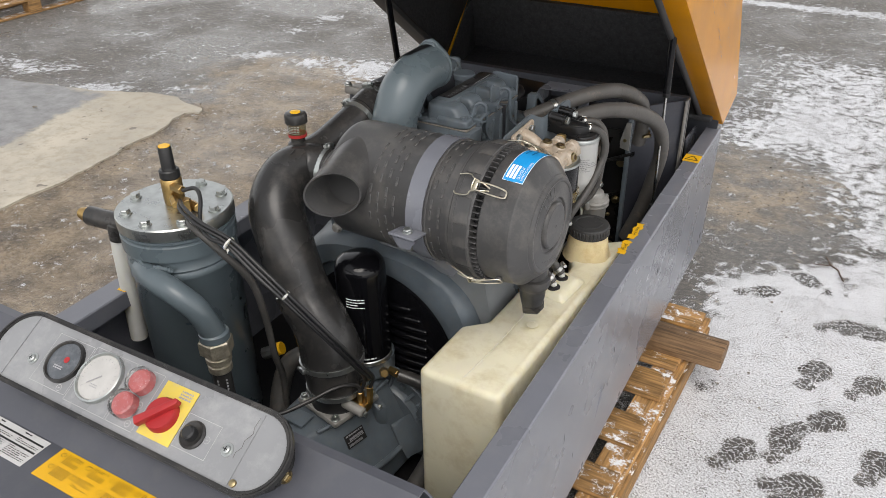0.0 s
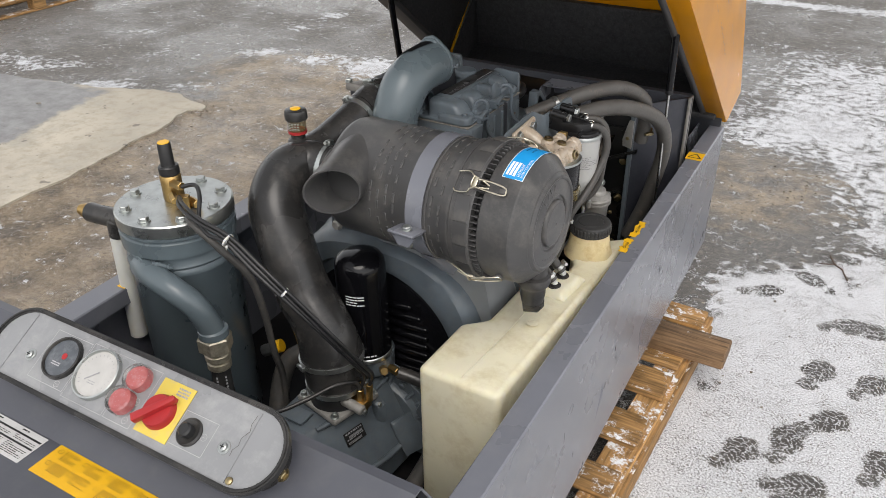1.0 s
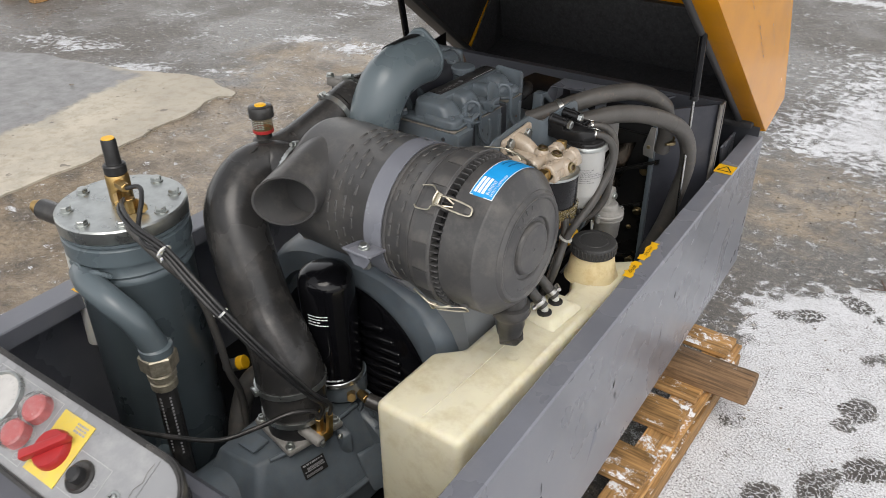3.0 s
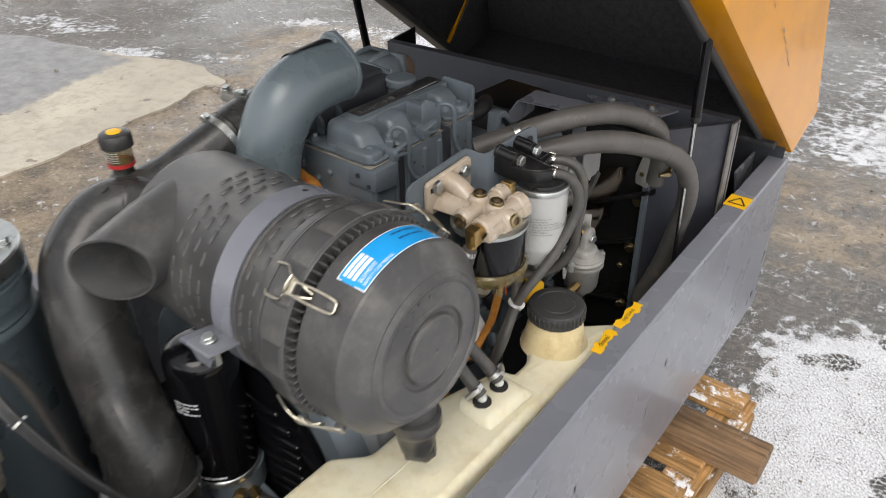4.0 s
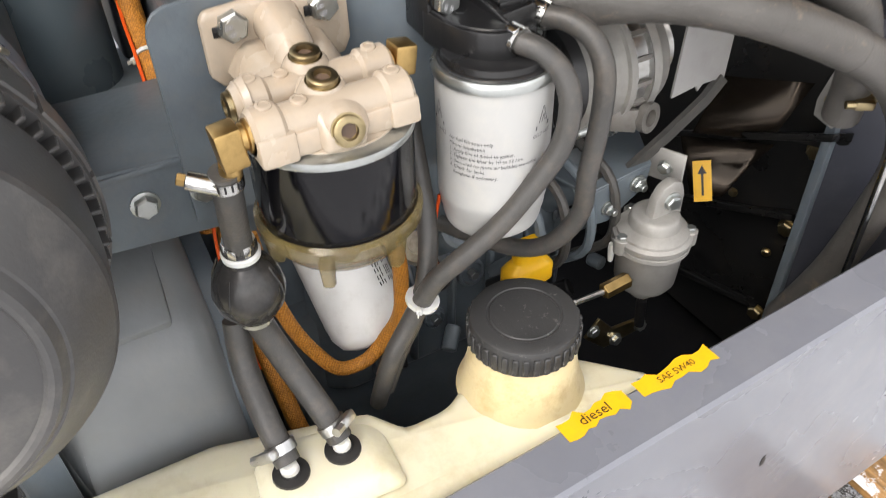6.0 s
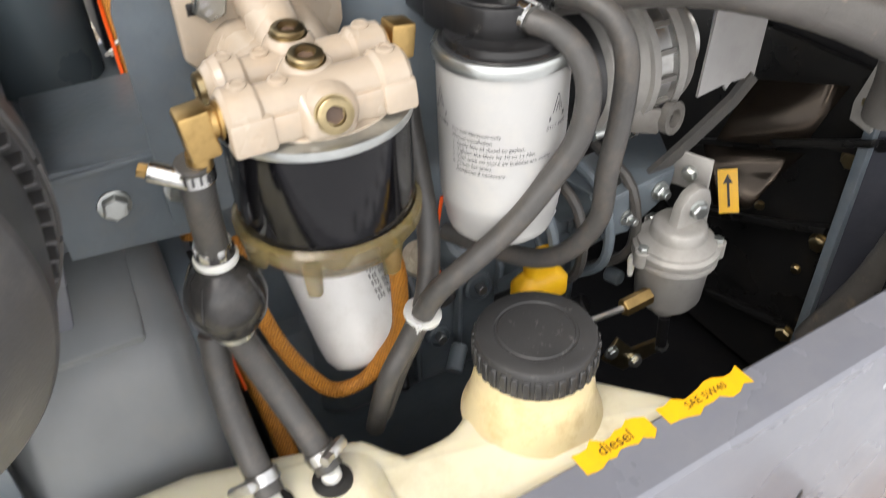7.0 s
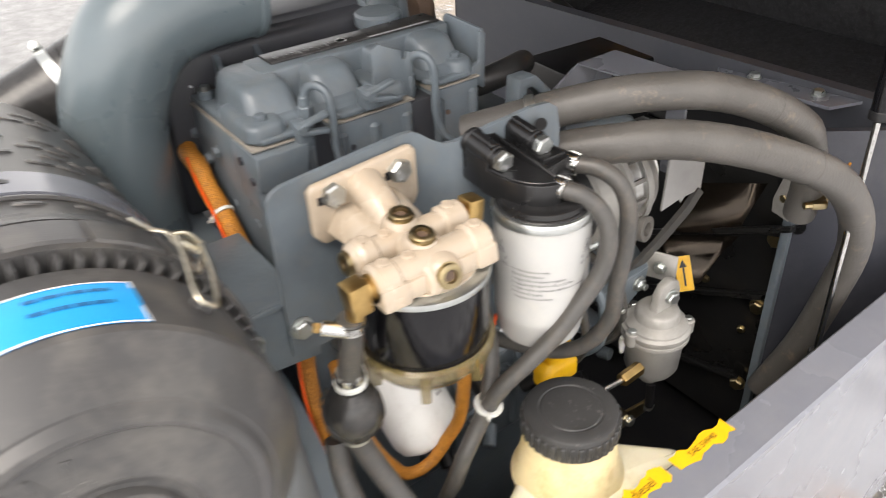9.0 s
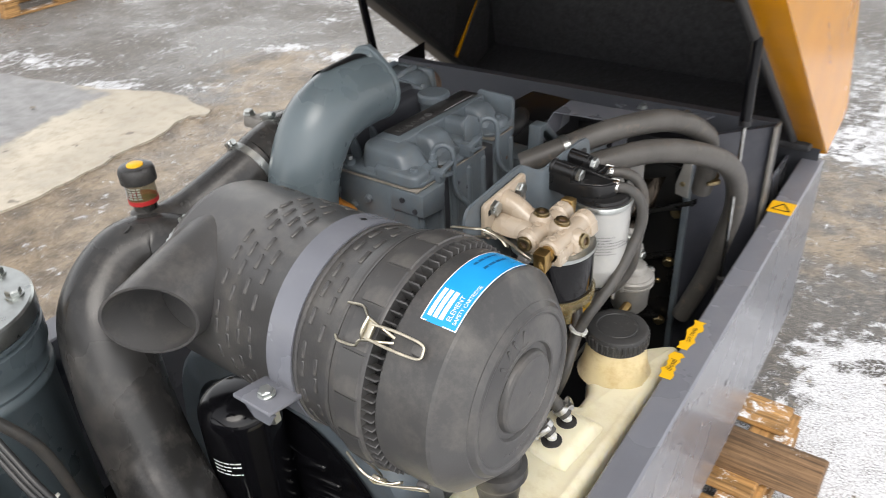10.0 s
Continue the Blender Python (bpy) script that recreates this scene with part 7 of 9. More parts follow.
def build_indicator():
    x, y = -0.148, 1.419
    t = thing("service_indicator", (x, y, 1.150), "filter service indicator, black cap, yellow button, red band", "indicator")
    part("socket", lathe(B(), (x, y, 1.143), (0, 0, 1), [(0, 0.026), (0.010, 0.024), (0.014, 0.017), (0.024, 0.017)], 24), rubber, t)
    part("glass_body", lathe(B(), (x, y, 1.166), (0, 0, 1), [(0, 0.018), (0.004, 0.0215), (0.036, 0.0215)], 28), amber_bowl, t, "smoky clear body")
    part("red_band", lathe(B(), (x, y, 1.170), (0, 0, 1), [(0, 0.0222), (0.007, 0.0222), (0.007, 0.021), (0, 0.021)], 28), red_plastic, t, "red band")
    b = B()
    for i in range(5):
        for k in range(7):
            a = radians(-150 + k * 18)
            box(b, (x + 0.0221 * math.cos(a), y + 0.0221 * math.sin(a), 1.182 + i * 0.004), (0.0005, 0.005, 0.0014), 0, Matrix.Rotation(a, 4, "Z"))
    part("printing", b, print_grey, t)
    part("cap", lathe(B(), (x, y, 1.202), (0, 0, 1), [(0, 0.0215), (0.002, 0.0265), (0.018, 0.0265), (0.024, 0.024), (0.026, 0.018)], 32), rubber, t)
    part("button", lathe(B(), (x, y, 1.2265), (0, 0, 1), [(0, 0.0125), (0.003, 0.012), (0.004, 0.009), (0.004, 0)], 24), sticker_yellow, t, "yellow button")
    return t


build_indicator()

AX, AZ = 1.437, 1.097     # axis of the air filter, along x


def around(x, r, deg):
    """A point on the air filter: deg 0 is up, 90 towards the front."""
    a = radians(deg)
    return Vector((x, AX - r * math.sin(a), AZ + r * math.cos(a)))


def build_air_filter():
    t = thing("air_filter", (0.25, AX, 0.96), "large black plastic air filter canister with wire clips", "air filter")
    b = lathe(B(), (-0.005, AX, AZ), (1, 0, 0), [(0, 0.052), (0.004, 0.11), (0.018, 0.128), (0.03, 0.132), (0.315, 0.1345), (0.322, 0.140), (0.335, 0.142), (0.34, 0.144)], 72)
    canister = part("canister", b, filter_plastic, t)
    part("outlet_neck", lathe(B(), (0.0, AX - 0.005, AZ), (-1, -0.1, 0), [(0, 0.058), (0.02, 0.052), (0.085, 0.050)], 32), filter_plastic, t)
    # raised dashes round the canister, in staggered rows
    for ka in range(15):
        deg = -62 + ka * 14.2
        for ix, x in enumerate((0.062, 0.082, 0.136, 0.156, 0.176, 0.196, 0.286, 0.306)):
            if x < 0.13 and deg > -22:
                continue
            if x < 0.15 and deg > 96:
                continue
            dd = deg + (6.2 if ix % 2 else 0.0) + 2.2 * math.sin(ka * 2.3)
            m = Matrix.Translation(around(x, 0.1320 + 0.00877 * (x - 0.025), dd)) @ Matrix.Rotation(radians(dd), 4, "X")
            piece("rib", ("canrib",), lambda: box(B(), (0, 0, -0.0006), (0.0056, 0.0205, 0.0034), 0.0010, None, 1), filter_plastic, canister, m)
    part("canister_step", lathe(B(), (0.2715, AX, AZ), (1, 0, 0), [(0, 0.1342), (0.0015, 0.1362), (0.004, 0.1364), (0.0055, 0.1346)], 72), filter_plastic, canister)
    # locking ring: wide flat pads, then a dark groove bridged by thin teeth
    ring = part("lock_ring", lathe(B(), (0.327, AX, AZ), (1, 0, 0), [(0, 0.136), (0.002, 0.1425), (0.016, 0.1435), (0.018, 0.1470), (0.054, 0.1478), (0.0575, 0.1462), (0.0575, 0.128)], 96), filter_plastic, t)
    part("groove", lathe(B(), (0.3850, AX, AZ), (1, 0, 0), [(0, 0.1292), (0.015, 0.1292)], 96), black_deep, ring, "dark groove behind the teeth")
    for k in range(72):
        m = Matrix.Translation(around(0.3915, 0.1372, k * 5)) @ Matrix.Rotation(radians(k * 5), 4, "X")
        piece("tooth", ("ringtooth",), lambda: box(B(), (0, 0, 0), (0.0155, 0.0026, 0.0165), 0.0007, None, 1), filter_plastic, ring, m)
    for k in range(18):
        m = Matrix.Translation(around(0.364, 0.1470, k * 20 + 6)) @ Matrix.Rotation(radians(k * 20 + 6), 4, "X")

        def pad():
            b = B()
            rows = []
            for q in np.linspace(-9.2, 9.2, 7):
                a = radians(q)
                rows.append([b.verts.new((x, -r * math.sin(a), r * math.cos(a) - 0.147)) for x, r in ((-0.0165, 0.1468), (-0.0150, 0.1492), (0.0150, 0.1497), (0.0170, 0.1472))])
            for r0, r1 in zip(rows, rows[1:]):
                for i in range(3):
                    b.faces.new((r0[i], r0[i + 1], r1[i + 1], r1[i]))
            b.faces.new(rows[0])
            b.faces.new(rows[-1])
            return b
        piece("ring_pad", ("ringpad",), pad, filter_plastic, ring, m)
    # lid: short cylinder, cone, rounded lip, recessed face with a raised boss
    prof = [(0.0140, 0.128), (0.0145, 0.1375), (0.0165, 0.1392), (0.050, 0.1394), (0.0815, 0.1368), (0.0850, 0.1345), (0.1090, 0.1105), (0.1115, 0.1076), (0.1118, 0.1056), (0.1146, 0.1034), (0.1178, 0.1006), (0.1190, 0.0968), (0.1182, 0.0938), (0.1160, 0.0918), (0.1165, 0.0900),
            (0.1195, 0.0620), (0.1190, 0.0600), (0.1150, 0.0580), (0.1145, 0.0535), (0.1150, 0.0508), (0.1205, 0.0490), (0.1228, 0.0470), (0.1240, 0.0440), (0.1245, 0.0036), (0.1232, 0.0018), (0.1232, 0)]
    lid = part("lid", lathe(B(), (0.383, AX, AZ), (1, 0, 0), prof, 128), filter_plastic, t, "domed black lid with a stepped round end", 11)
    # plain raised marks cast in the end face
    for k, (deg, q, h) in enumerate(((2, 0.076, 0.020), (13, 0.077, 0.022), (24, 0.076, 0.020), (35, 0.075, 0.016))):
        m = Matrix.Translation(around(0.5005, q, deg)) @ Matrix.Rotation(radians(deg), 4, "X") @ Matrix.Rotation(radians(18 if k % 2 else -10), 4, "X")
        part("moulded_mark", box(B(), (0, 0, 0), (0.0022, 0.0038, h), 0.0006, m, 1), filter_plastic, lid)
    for k in range(6):
        m = Matrix.Translation(around(0.5015, 0.066, -3 + k * 8)) @ Matrix.Rotation(radians(-3 + k * 8), 4, "X")
        part("moulded_mark", box(B(), (0, 0, 0), (0.0020, 0.0060, 0.0040), 0.0005, m, 1), filter_plastic, lid)
    for k in range(5):
        m = Matrix.Translation(around(0.5005, 0.078, 150 + k * 9)) @ Matrix.Rotation(radians(150 + k * 9), 4, "X")
        part("moulded_mark", box(B(), (0, 0, 0), (0.0018, 0.0075, 0.0036), 0.0005, m, 1), filter_plastic, lid)
    # inlet scoop, hollow
    m0, m1 = Vector((0.082, 1.252, 1.143)), Vector((0.052, 1.44, 1.160))
    b = B()
    d = (m1 - m0).normalized()
    side = Vector((1, 0, 0))
    side = (side - d * side.dot(d)).normalized()
    up = d.cross(side) * -1
    rings = []
    for s, r, cut in ((0.0, 0.053, 1), (0.03, 0.055, 0.8), (0.09, 0.061, 0.2), (0.18, 0.066, 0.0)):
        rings.append([m0 + d * (s - cut * 0.55 * (side.dot(side) * math.cos(a)) * -r) + r * (side * math.cos(a) + up * math.sin(a)) for a in [2 * math.pi * k / 40 for k in range(40)]])
    inner = []
    for s, r, cut in ((0.12, 0.050, 0.2), (0.0, 0.0495, 1)):
        inner.append([m0 + d * (s + cut * 0.55 * math.cos(a) * r) + r * (side * math.cos(a) + up * math.sin(a)) for a in [2 * math.pi * k / 40 for k in range(40)]])
    rows = [[b.verts.new(p) for p in ring] for ring in inner + rings]
    for r0, r1 in zip(rows, rows[1:]):
        for i in range(40):
            b.faces.new((r0[i], r0[(i + 1) % 40], r1[(i + 1) % 40], r1[i]))
    b.faces.new(rows[0])
    part("inlet_scoop", b, filter_plastic, t)
    # steel strap with its bolted foot
    b = lathe(B(), (0.229, AX, AZ), (1, 0, 0), [(0, 0.1345), (0, 0.1368), (0.040, 0.1368), (0.040, 0.1345)], 72)
    strap = part("strap", b, body_grey, t, "grey steel strap")
    part("strap_foot", box(B(), (0.248, AX - 0.158, AZ - 0.012), (0.062, 0.052, 0.006), 0.002, Matrix.Rotation(radians(-10), 4, "X")), body_grey, strap)
    bolt(strap, (0.250, AX - 0.160, AZ - 0.007), (0, -0.17, 1), 0.0085)
    part("strap_nut", rod(B(), (0.250, AX - 0.157, AZ - 0.050), (0.250, AX - 0.158, AZ - 0.030), 0.009, 6), zinc, strap)
    part("strap_hole", lathe(B(), around(0.249, 0.1367, -14), around(0, 1, -14) - Vector((0, AX, AZ)), [(0, 0.004), (0.0006, 0.004), (0.0006, 0)], 12), black_deep, strap)
    part("support", prism(B(), [(AX - 0.005, 0.90), (AX + 0.12, 0.90), (AX + 0.135, 0.99), (AX + 0.06, 0.975), (AX, 0.963), (AX - 0.06, 0.972), (AX - 0.092, 0.993), (AX - 0.075, 0.972)], "x", 0.232, 0.266, 0.003), body_grey, t)
    part("strap_tail", hull(B(), [(0.222, AX - 0.176, AZ - 0.016), (0.278, AX - 0.176, AZ - 0.016), (0.236, AX - 0.174, AZ - 0.040), (0.262, AX - 0.174, AZ - 0.040), (0.222, AX - 0.173, AZ - 0.016), (0.278, AX - 0.173, AZ - 0.016), (0.236, AX - 0.171, AZ - 0.040), (0.262, AX - 0.171, AZ - 0.040)]), body_grey, strap)
    # wire clips

    def clip(deg, name="wire_clip"):
        def P(x, r, dd):
            return around(x, r, deg + dd)
        c = part(name, tube(B(), [P(0.337, 0.151, -7), P(0.363, 0.160, -7.5), P(0.377, 0.163, -4.5), P(0.398, 0.160, -2.5), P(0.410, 0.152, -1)], 0.0017, 8, 6), clip_wire, t, "bent steel wire clip")
        part("wire", tube(B(), [P(0.337, 0.151, 7), P(0.345, 0.153, 8.5), P(0.370, 0.158, 7.5), P(0.377, 0.161, 4.5), P(0.398, 0.158, 2.5), P(0.410, 0.151, 1)], 0.0017, 8, 6), clip_wire, c)
        part("wire", tube(B(), [P(0.378, 0.160, 4.5), P(0.378, 0.166, 1), P(0.378, 0.164, -4.5)], 0.0018, 8, 4), clip_wire, c)
        part("wire", tube(B(), [P(0.384, 0.163, 3), P(0.412, 0.156, 3.6), P(0.440, 0.147, 3.2), P(0.444, 0.146, 0), P(0.438, 0.147, -3), P(0.410, 0.158, -3.4), P(0.386, 0.165, -2.6)], 0.0017, 8, 6), clip_wire, c)
        part("catch", box(B(), P(0.382, 0.160, 0), (0.012, 0.020, 0.006), 0.0015, Matrix.Rotation(radians(deg), 4, "X")), clip_wire, c)
        part("lug", box(B(), P(0.437, 0.143, 0), (0.014, 0.012, 0.010), 0.003, Matrix.Rotation(radians(deg), 4, "X")), filter_plastic, c)
    clip(46)
    clip(-46)
    clip(128)
    # blue label on the lid
    b = B()
    n, degs = 18, (-29, 33)
    lid_line = ((0.400, 0.1394), (0.433, 0.1399), (0.4645, 0.1372), (0.468, 0.1348))

    def on_lid(u, v, lift=0.0005):
        # u along the label in metres from its middle, v across it
        x = 0.4415 - v
        r = float(np.interp(x, [q[0] for q in lid_line], [q[1] for q in lid_line])) + lift
        return around(x, r, (degs[0] + degs[1]) / 2 - math.degrees(u / 0.138))
    cols = []
    for k in range(n + 1):
        u = -0.0746 + 0.1492 * k / n
        cols.append([b.verts.new(on_lid(u, v, 0.0)) for v in (0.022, 0.012, -0.0, -0.013, -0.022)])
    for c0, c1 in zip(cols, cols[1:]):
        for i in range(4):
            b.faces.new((c0[i], c0[i + 1], c1[i + 1], c1[i]))
    lab = part("label", b, sticker_blue, t, "blue and white printed label")

    def stamp(bm, material, name, m=None):
        for v in bm.verts:
            p = m @ v.co if m else v.co
            v.co = on_lid(p.x, p.y)
        part(name, bm, material, lab)
    b = B()
    for u0, v0, u1, v1 in ((-0.0746, -0.022, 0.0746, -0.0207), (-0.0746, 0.0207, 0.0746, 0.022), (-0.0746, -0.022, -0.0733, 0.022), (0.0733, -0.022, 0.0746, 0.022)):
        k = 16
        for i in range(k):
            a, c = u0 + (u1 - u0) * i / k, u0 + (u1 - u0) * (i + 1) / k
            sheet(b, [(a, v0, 0), (c, v0, 0), (c, v1, 0), (a, v1, 0)])
    for i in range(3):
        for j in range(5):
            a = -0.068 + j * 0.0072
            q = 0.012 - i * 0.0072
            sheet(b, [(a, q, 0), (a + 0.0072, q, 0), (a + 0.0072, q + 0.0052, 0), (a, q + 0.0052, 0)])
    stamp(b, print_white, "label_border")
    stamp(words("ELEMENT", 0.0080, print_white), print_white, "lettering", Matrix.Translation((-0.050, -0.0085, 0)))
    stamp(words("SAFETY CARTRIDGE", 0.0062, print_white), print_white, "lettering", Matrix.Translation((-0.040, -0.0160, 0)))
    b = bars(B(), 0.015, 0.014, 0.045, 0.0055, 1, 5)
    bars(b, 0.015, 0.001, 0.045, 0.0055, 1, 6)
    stamp(b, label_ink, "printing")
    # rubber dust valve under the lid
    v = part("dust_valve", lathe(B(), (0.462, AX + 0.004, 0.985), (0, 0, -1), [(0, 0.030), (0.022, 0.030), (0.025, 0.037), (0.040, 0.038), (0.048, 0.034), (0.056, 0.029), (0.072, 0.028), (0.092, 0.024)], 28), rubber, t, "black rubber dust valve")
    turn = Matrix.Rotation(radians(35), 4, "Z")
    for side in (-1, 1):
        lip = [(x, side * y, z) for x, y, z in ((-0.024, 0.001, 0.898), (0.024, 0.001, 0.898), (-0.024, 0.013, 0.898), (0.024, 0.013, 0.898), (-0.020, 0.001, 0.862), (0.012, 0.001, 0.857), (-0.020, 0.006, 0.862), (0.012, 0.006, 0.857), (0.026, 0.001, 0.874), (0.026, 0.006, 0.874))]
        part("valve_lip", turned(hull(B(), lip, 0.0015, 2), Matrix.Translation((0.460, AX + 0.010, 0)) @ turn), rubber, v)
    return t


build_air_filter()


def build_duct():
    t = thing("air_duct", (0.012, 1.615, 1.0), "smooth grey painted bent air duct above the engine", "duct")
    pts = [(-0.004, 1.601, 0.99), (-0.004, 1.601, 1.10), (-0.003, 1.612, 1.170), (0.001, 1.647, 1.232), (0.004, 1.700, 1.258), (0.007, 1.772, 1.263)]
    part("bend", tube(B(), pts, [0.054, 0.054, 0.056, 0.057, 0.056, 0.055], 44, 10), vessel_grey, t)
    # rounded end flange with an eye, standing above the bend
    out = [(0.008 + 0.0570 * math.cos(radians(a)), 1.263 + 0.0570 * math.sin(radians(a))) for a in range(-150, 61, 15)]
    out += [(0.024, 1.323), (0.007, 1.332), (-0.015, 1.326), (-0.043, 1.299)]
    fl = part("end_flange", prism(B(), out, "y", 1.770, 1.780, 0.003), vessel_grey, t)
    part("flange_lug", hull(B(), [(-0.023, 1.758, 1.311), (0.021, 1.758, 1.310), (0.031, 1.772, 1.305), (-0.035, 1.772, 1.301), (-0.011, 1.770, 1.326), (0.017, 1.770, 1.327)], 0.003, 2), vessel_grey, fl)
    # black sheet over the top of the bend, for the shade inside its open slot
    b = B()
    rows = []
    for k in range(7):
        f = k / 6
        y = 1.698 + 0.064 * f
        cx, cz = 0.0025 + 0.0042 * f, float(np.interp(y, (1.647, 1.675, 1.700, 1.772), (1.2325, 1.2495, 1.2585, 1.2635)))
        lean = float(np.interp(y, (1.647, 1.700, 1.772), (-0.58, -0.22, 0.0)))
        rows.append([b.verts.new((cx + 0.0578 * math.sin(radians(a)), y + 0.0578 * math.cos(radians(a)) * lean, cz + 0.0578 * math.cos(radians(a)) * math.cos(lean))) for a in np.linspace(-52 + 12 * f, -2 + 12 * f, 9)])
    for r0, r1 in zip(rows, rows[1:]):
        for i in range(8):
            b.faces.new((r0[i], r0[i + 1], r1[i + 1], r1[i]))
    part("slot", b, black_deep, t, "black sheet standing in for the slot's shaded inside")
    return t


build_duct()


def filter_can(name, label, base, axis, r, h, material, rim):
    t = thing(name, base, label, "oil filter")
    part("can", lathe(B(), base, axis, [(0, r * 0.93), (0.004, r), (h - 0.035, r), (h - 0.020, r * 0.97), (h - 0.008, r * 0.84), (h - 0.002, r * 0.6), (h, 0)], 40), material, t)
    part("rim", lathe(B(), Vector(base) - Vector(axis).normalized() * 0.002, axis, [(0, r * 0.9), (0, r * 1.03), (0.010, r * 1.03), (0.012, r)], 40), rim, t)
    return t


def wrap(bm, cx, cy, r, deg0, z0):
    """Bends flat lettering round an upright can; deg0 is the middle's bearing from +x."""
    for v in bm.verts:
        a = radians(deg0) + v.co.x / r
        v.co = Vector((cx + r * math.cos(a), cy + r * math.sin(a), z0 + v.co.y))
    return bm


def build_oil_filter():
    t = filter_can("oil_filter", "tall glossy black spin-on oil filter with white print", (0.052, 1.368, 0.645), (-0.02, 0.0, 1), 0.061, 0.282, gloss_black, zinc)
    b = bars(B(), -0.025, 0.016, 0.046, 0.030, 4, 31, 0.36)
    part("printing", wrap(b, 0.0484, 1.368, 0.0616, -68, 0.825), print_white, t, "white upside-down print")
    b = bars(B(), -0.03, 0.0, 0.06, 0.008, 1, 33, 0.55)
    part("printing", wrap(b, 0.0515, 1.368, 0.0616, -60, 0.668), print_white, t)
    b = B()
    for k in range(5):
        sheet(b, [(-0.02 + 0.008 * k, -0.012 + 0.012 * abs(2 - k) * 0.3, 0), (-0.014 + 0.008 * k, -0.012, 0), (-0.014 + 0.008 * k, 0.012, 0), (-0.02 + 0.008 * k, 0.004, 0)])
    part("emblem", wrap(b, 0.0515, 1.368, 0.0616, -85, 0.70), print_white, t, "plain white emblem")
    h = thing("oil_manifold", (0.055, 1.38, 0.60), "grey cast oil manifold with brass fittings", "manifold")
    part("head", lathe(B(), (0.055, 1.38, 0.585), (0, 0, 1), [(0, 0.05), (0.01, 0.058), (0.058, 0.058)], 32), engine_grey, h)
    for k, (p, q) in enumerate((((0.10, 1.36, 0.61), (0.125, 1.335, 0.625)), ((0.115, 1.375, 0.605), (0.15, 1.36, 0.615)))):
        part("brass_fitting", rod(B(), p, q, 0.011, 6, 0.001), brass, h)
    part("oil_hose", tube(B(), [(0.15, 1.36, 0.615), (0.20, 1.375, 0.60), (0.26, 1.395, 0.57), (0.32, 1.41, 0.52)], 0.017, 16, 6), rubber, h)


build_oil_filter()

# ---- fuel side ----


def build_tank():
    t = thing("fuel_tank", (0.39, 1.6, 0.345), "cream translucent plastic fuel tank with a ribbed black cap", "fuel tank")
    out = [(0.302, 1.218), (0.500, 1.218), (0.506, 1.6), (0.492, 2.030), (0.470, 2.024), (0.412, 1.962), (0.380, 1.925), (0.376, 1.868), (0.408, 1.815), (0.408, 1.768), (0.390, 1.735), (0.352, 1.60), (0.350, 1.450), (0.302, 1.405)]
    b = prism(B(), out, "z", 0.346, 0.797, 0.016, 4)
    for v in b.verts:
        if v.co.z > 0.70:
            v.co.z -= 0.024 * min(1.0, max(0.0, (v.co.y - 1.738) / 0.03)) + 0.010 * max(0.0, (v.co.y - 1.90) / 0.12)
    shell = part("shell", b, tank_plastic, t, smooth=50)
    part("seam", tube(B(), [(0.402, 1.235, 0.7972), (0.41, 1.35, 0.7974), (0.415, 1.55, 0.7974)], 0.0011, 6, 5), tank_plastic, shell)
    # raised shoulder at the hose nipples
    part("shoulder", hull(B(), [(0.372, 1.622, 0.78), (0.47, 1.610, 0.78), (0.48, 1.742, 0.78), (0.398, 1.748, 0.78), (0.385, 1.635, 0.8005), (0.455, 1.628, 0.8005), (0.462, 1.722, 0.8005), (0.402, 1.722, 0.8005)], 0.008, 4), tank_plastic, shell)
    b = lathe(B(), (0.447, 1.485, 0.7974), (0, 0, 1), [(0, 0.014), (0.0008, 0.014), (0.0008, 0.012), (0.0002, 0.012)], 24)
    part("date_mark", b, tank_plastic, shell)
    b = words("DIESEL FUEL", 0.016, tank_plastic)
    turned(b, Matrix.Translation((0.415, 1.40, 0.7976)) @ Matrix.Rotation(radians(85), 4, "Z"))
    part("moulded_words", b, tank_plastic, shell)
    cx, cy = 0.417, 1.897
    part("neck", lathe(B(), (cx, cy, 0.775), (0, 0, 1), [(-0.010, 0.066), (0.004, 0.0605), (0.020, 0.0565), (0.050, 0.0515), (0.066, 0.0500)], 40), neck_plastic, t, "fuel-stained neck")
    cap = part("cap", lathe(B(), (cx, cy, 0.832), (0, 0, 1), [(0, 0.0525), (0.002, 0.0535), (0.025, 0.0530), (0.0285, 0.0515), (0.0300, 0.0485), (0.0300, 0.0365), (0.0290, 0.0355), (0.0290, 0.0335), (0.0300, 0.0325), (0.0303, 0)], 72), cap_plastic, t, "ribbed black screw cap")
    for k in range(34):
        a = 2 * math.pi * k / 34
        piece("cap_rib", ("caprib",), lambda: box(B(), (0.0538, 0, 0), (0.0034, 0.0062, 0.0205), 0.0010, None, 1), cap_plastic, cap, Matrix.Translation((cx, cy, 0.8445)) @ Matrix.Rotation(a, 4, "Z"))
    for x, y in ((0.426, 1.650), (0.426, 1.699)):
        n = part("nipple", lathe(B(), (x, y, 0.798), (0, 0, 1), [(0, 0.017), (0.005, 0.0165), (0.007, 0.010), (0.009, 0.010)], 20), rubber, t, "black grommet with a white plug")
        part("plug", lathe(B(), (x, y, 0.804), (0.1, -0.1, 1), [(0, 0.0085), (0.009, 0.008), (0.012, 0.005), (0.012, 0)], 14), white_plastic, n)
    return t


build_tank()


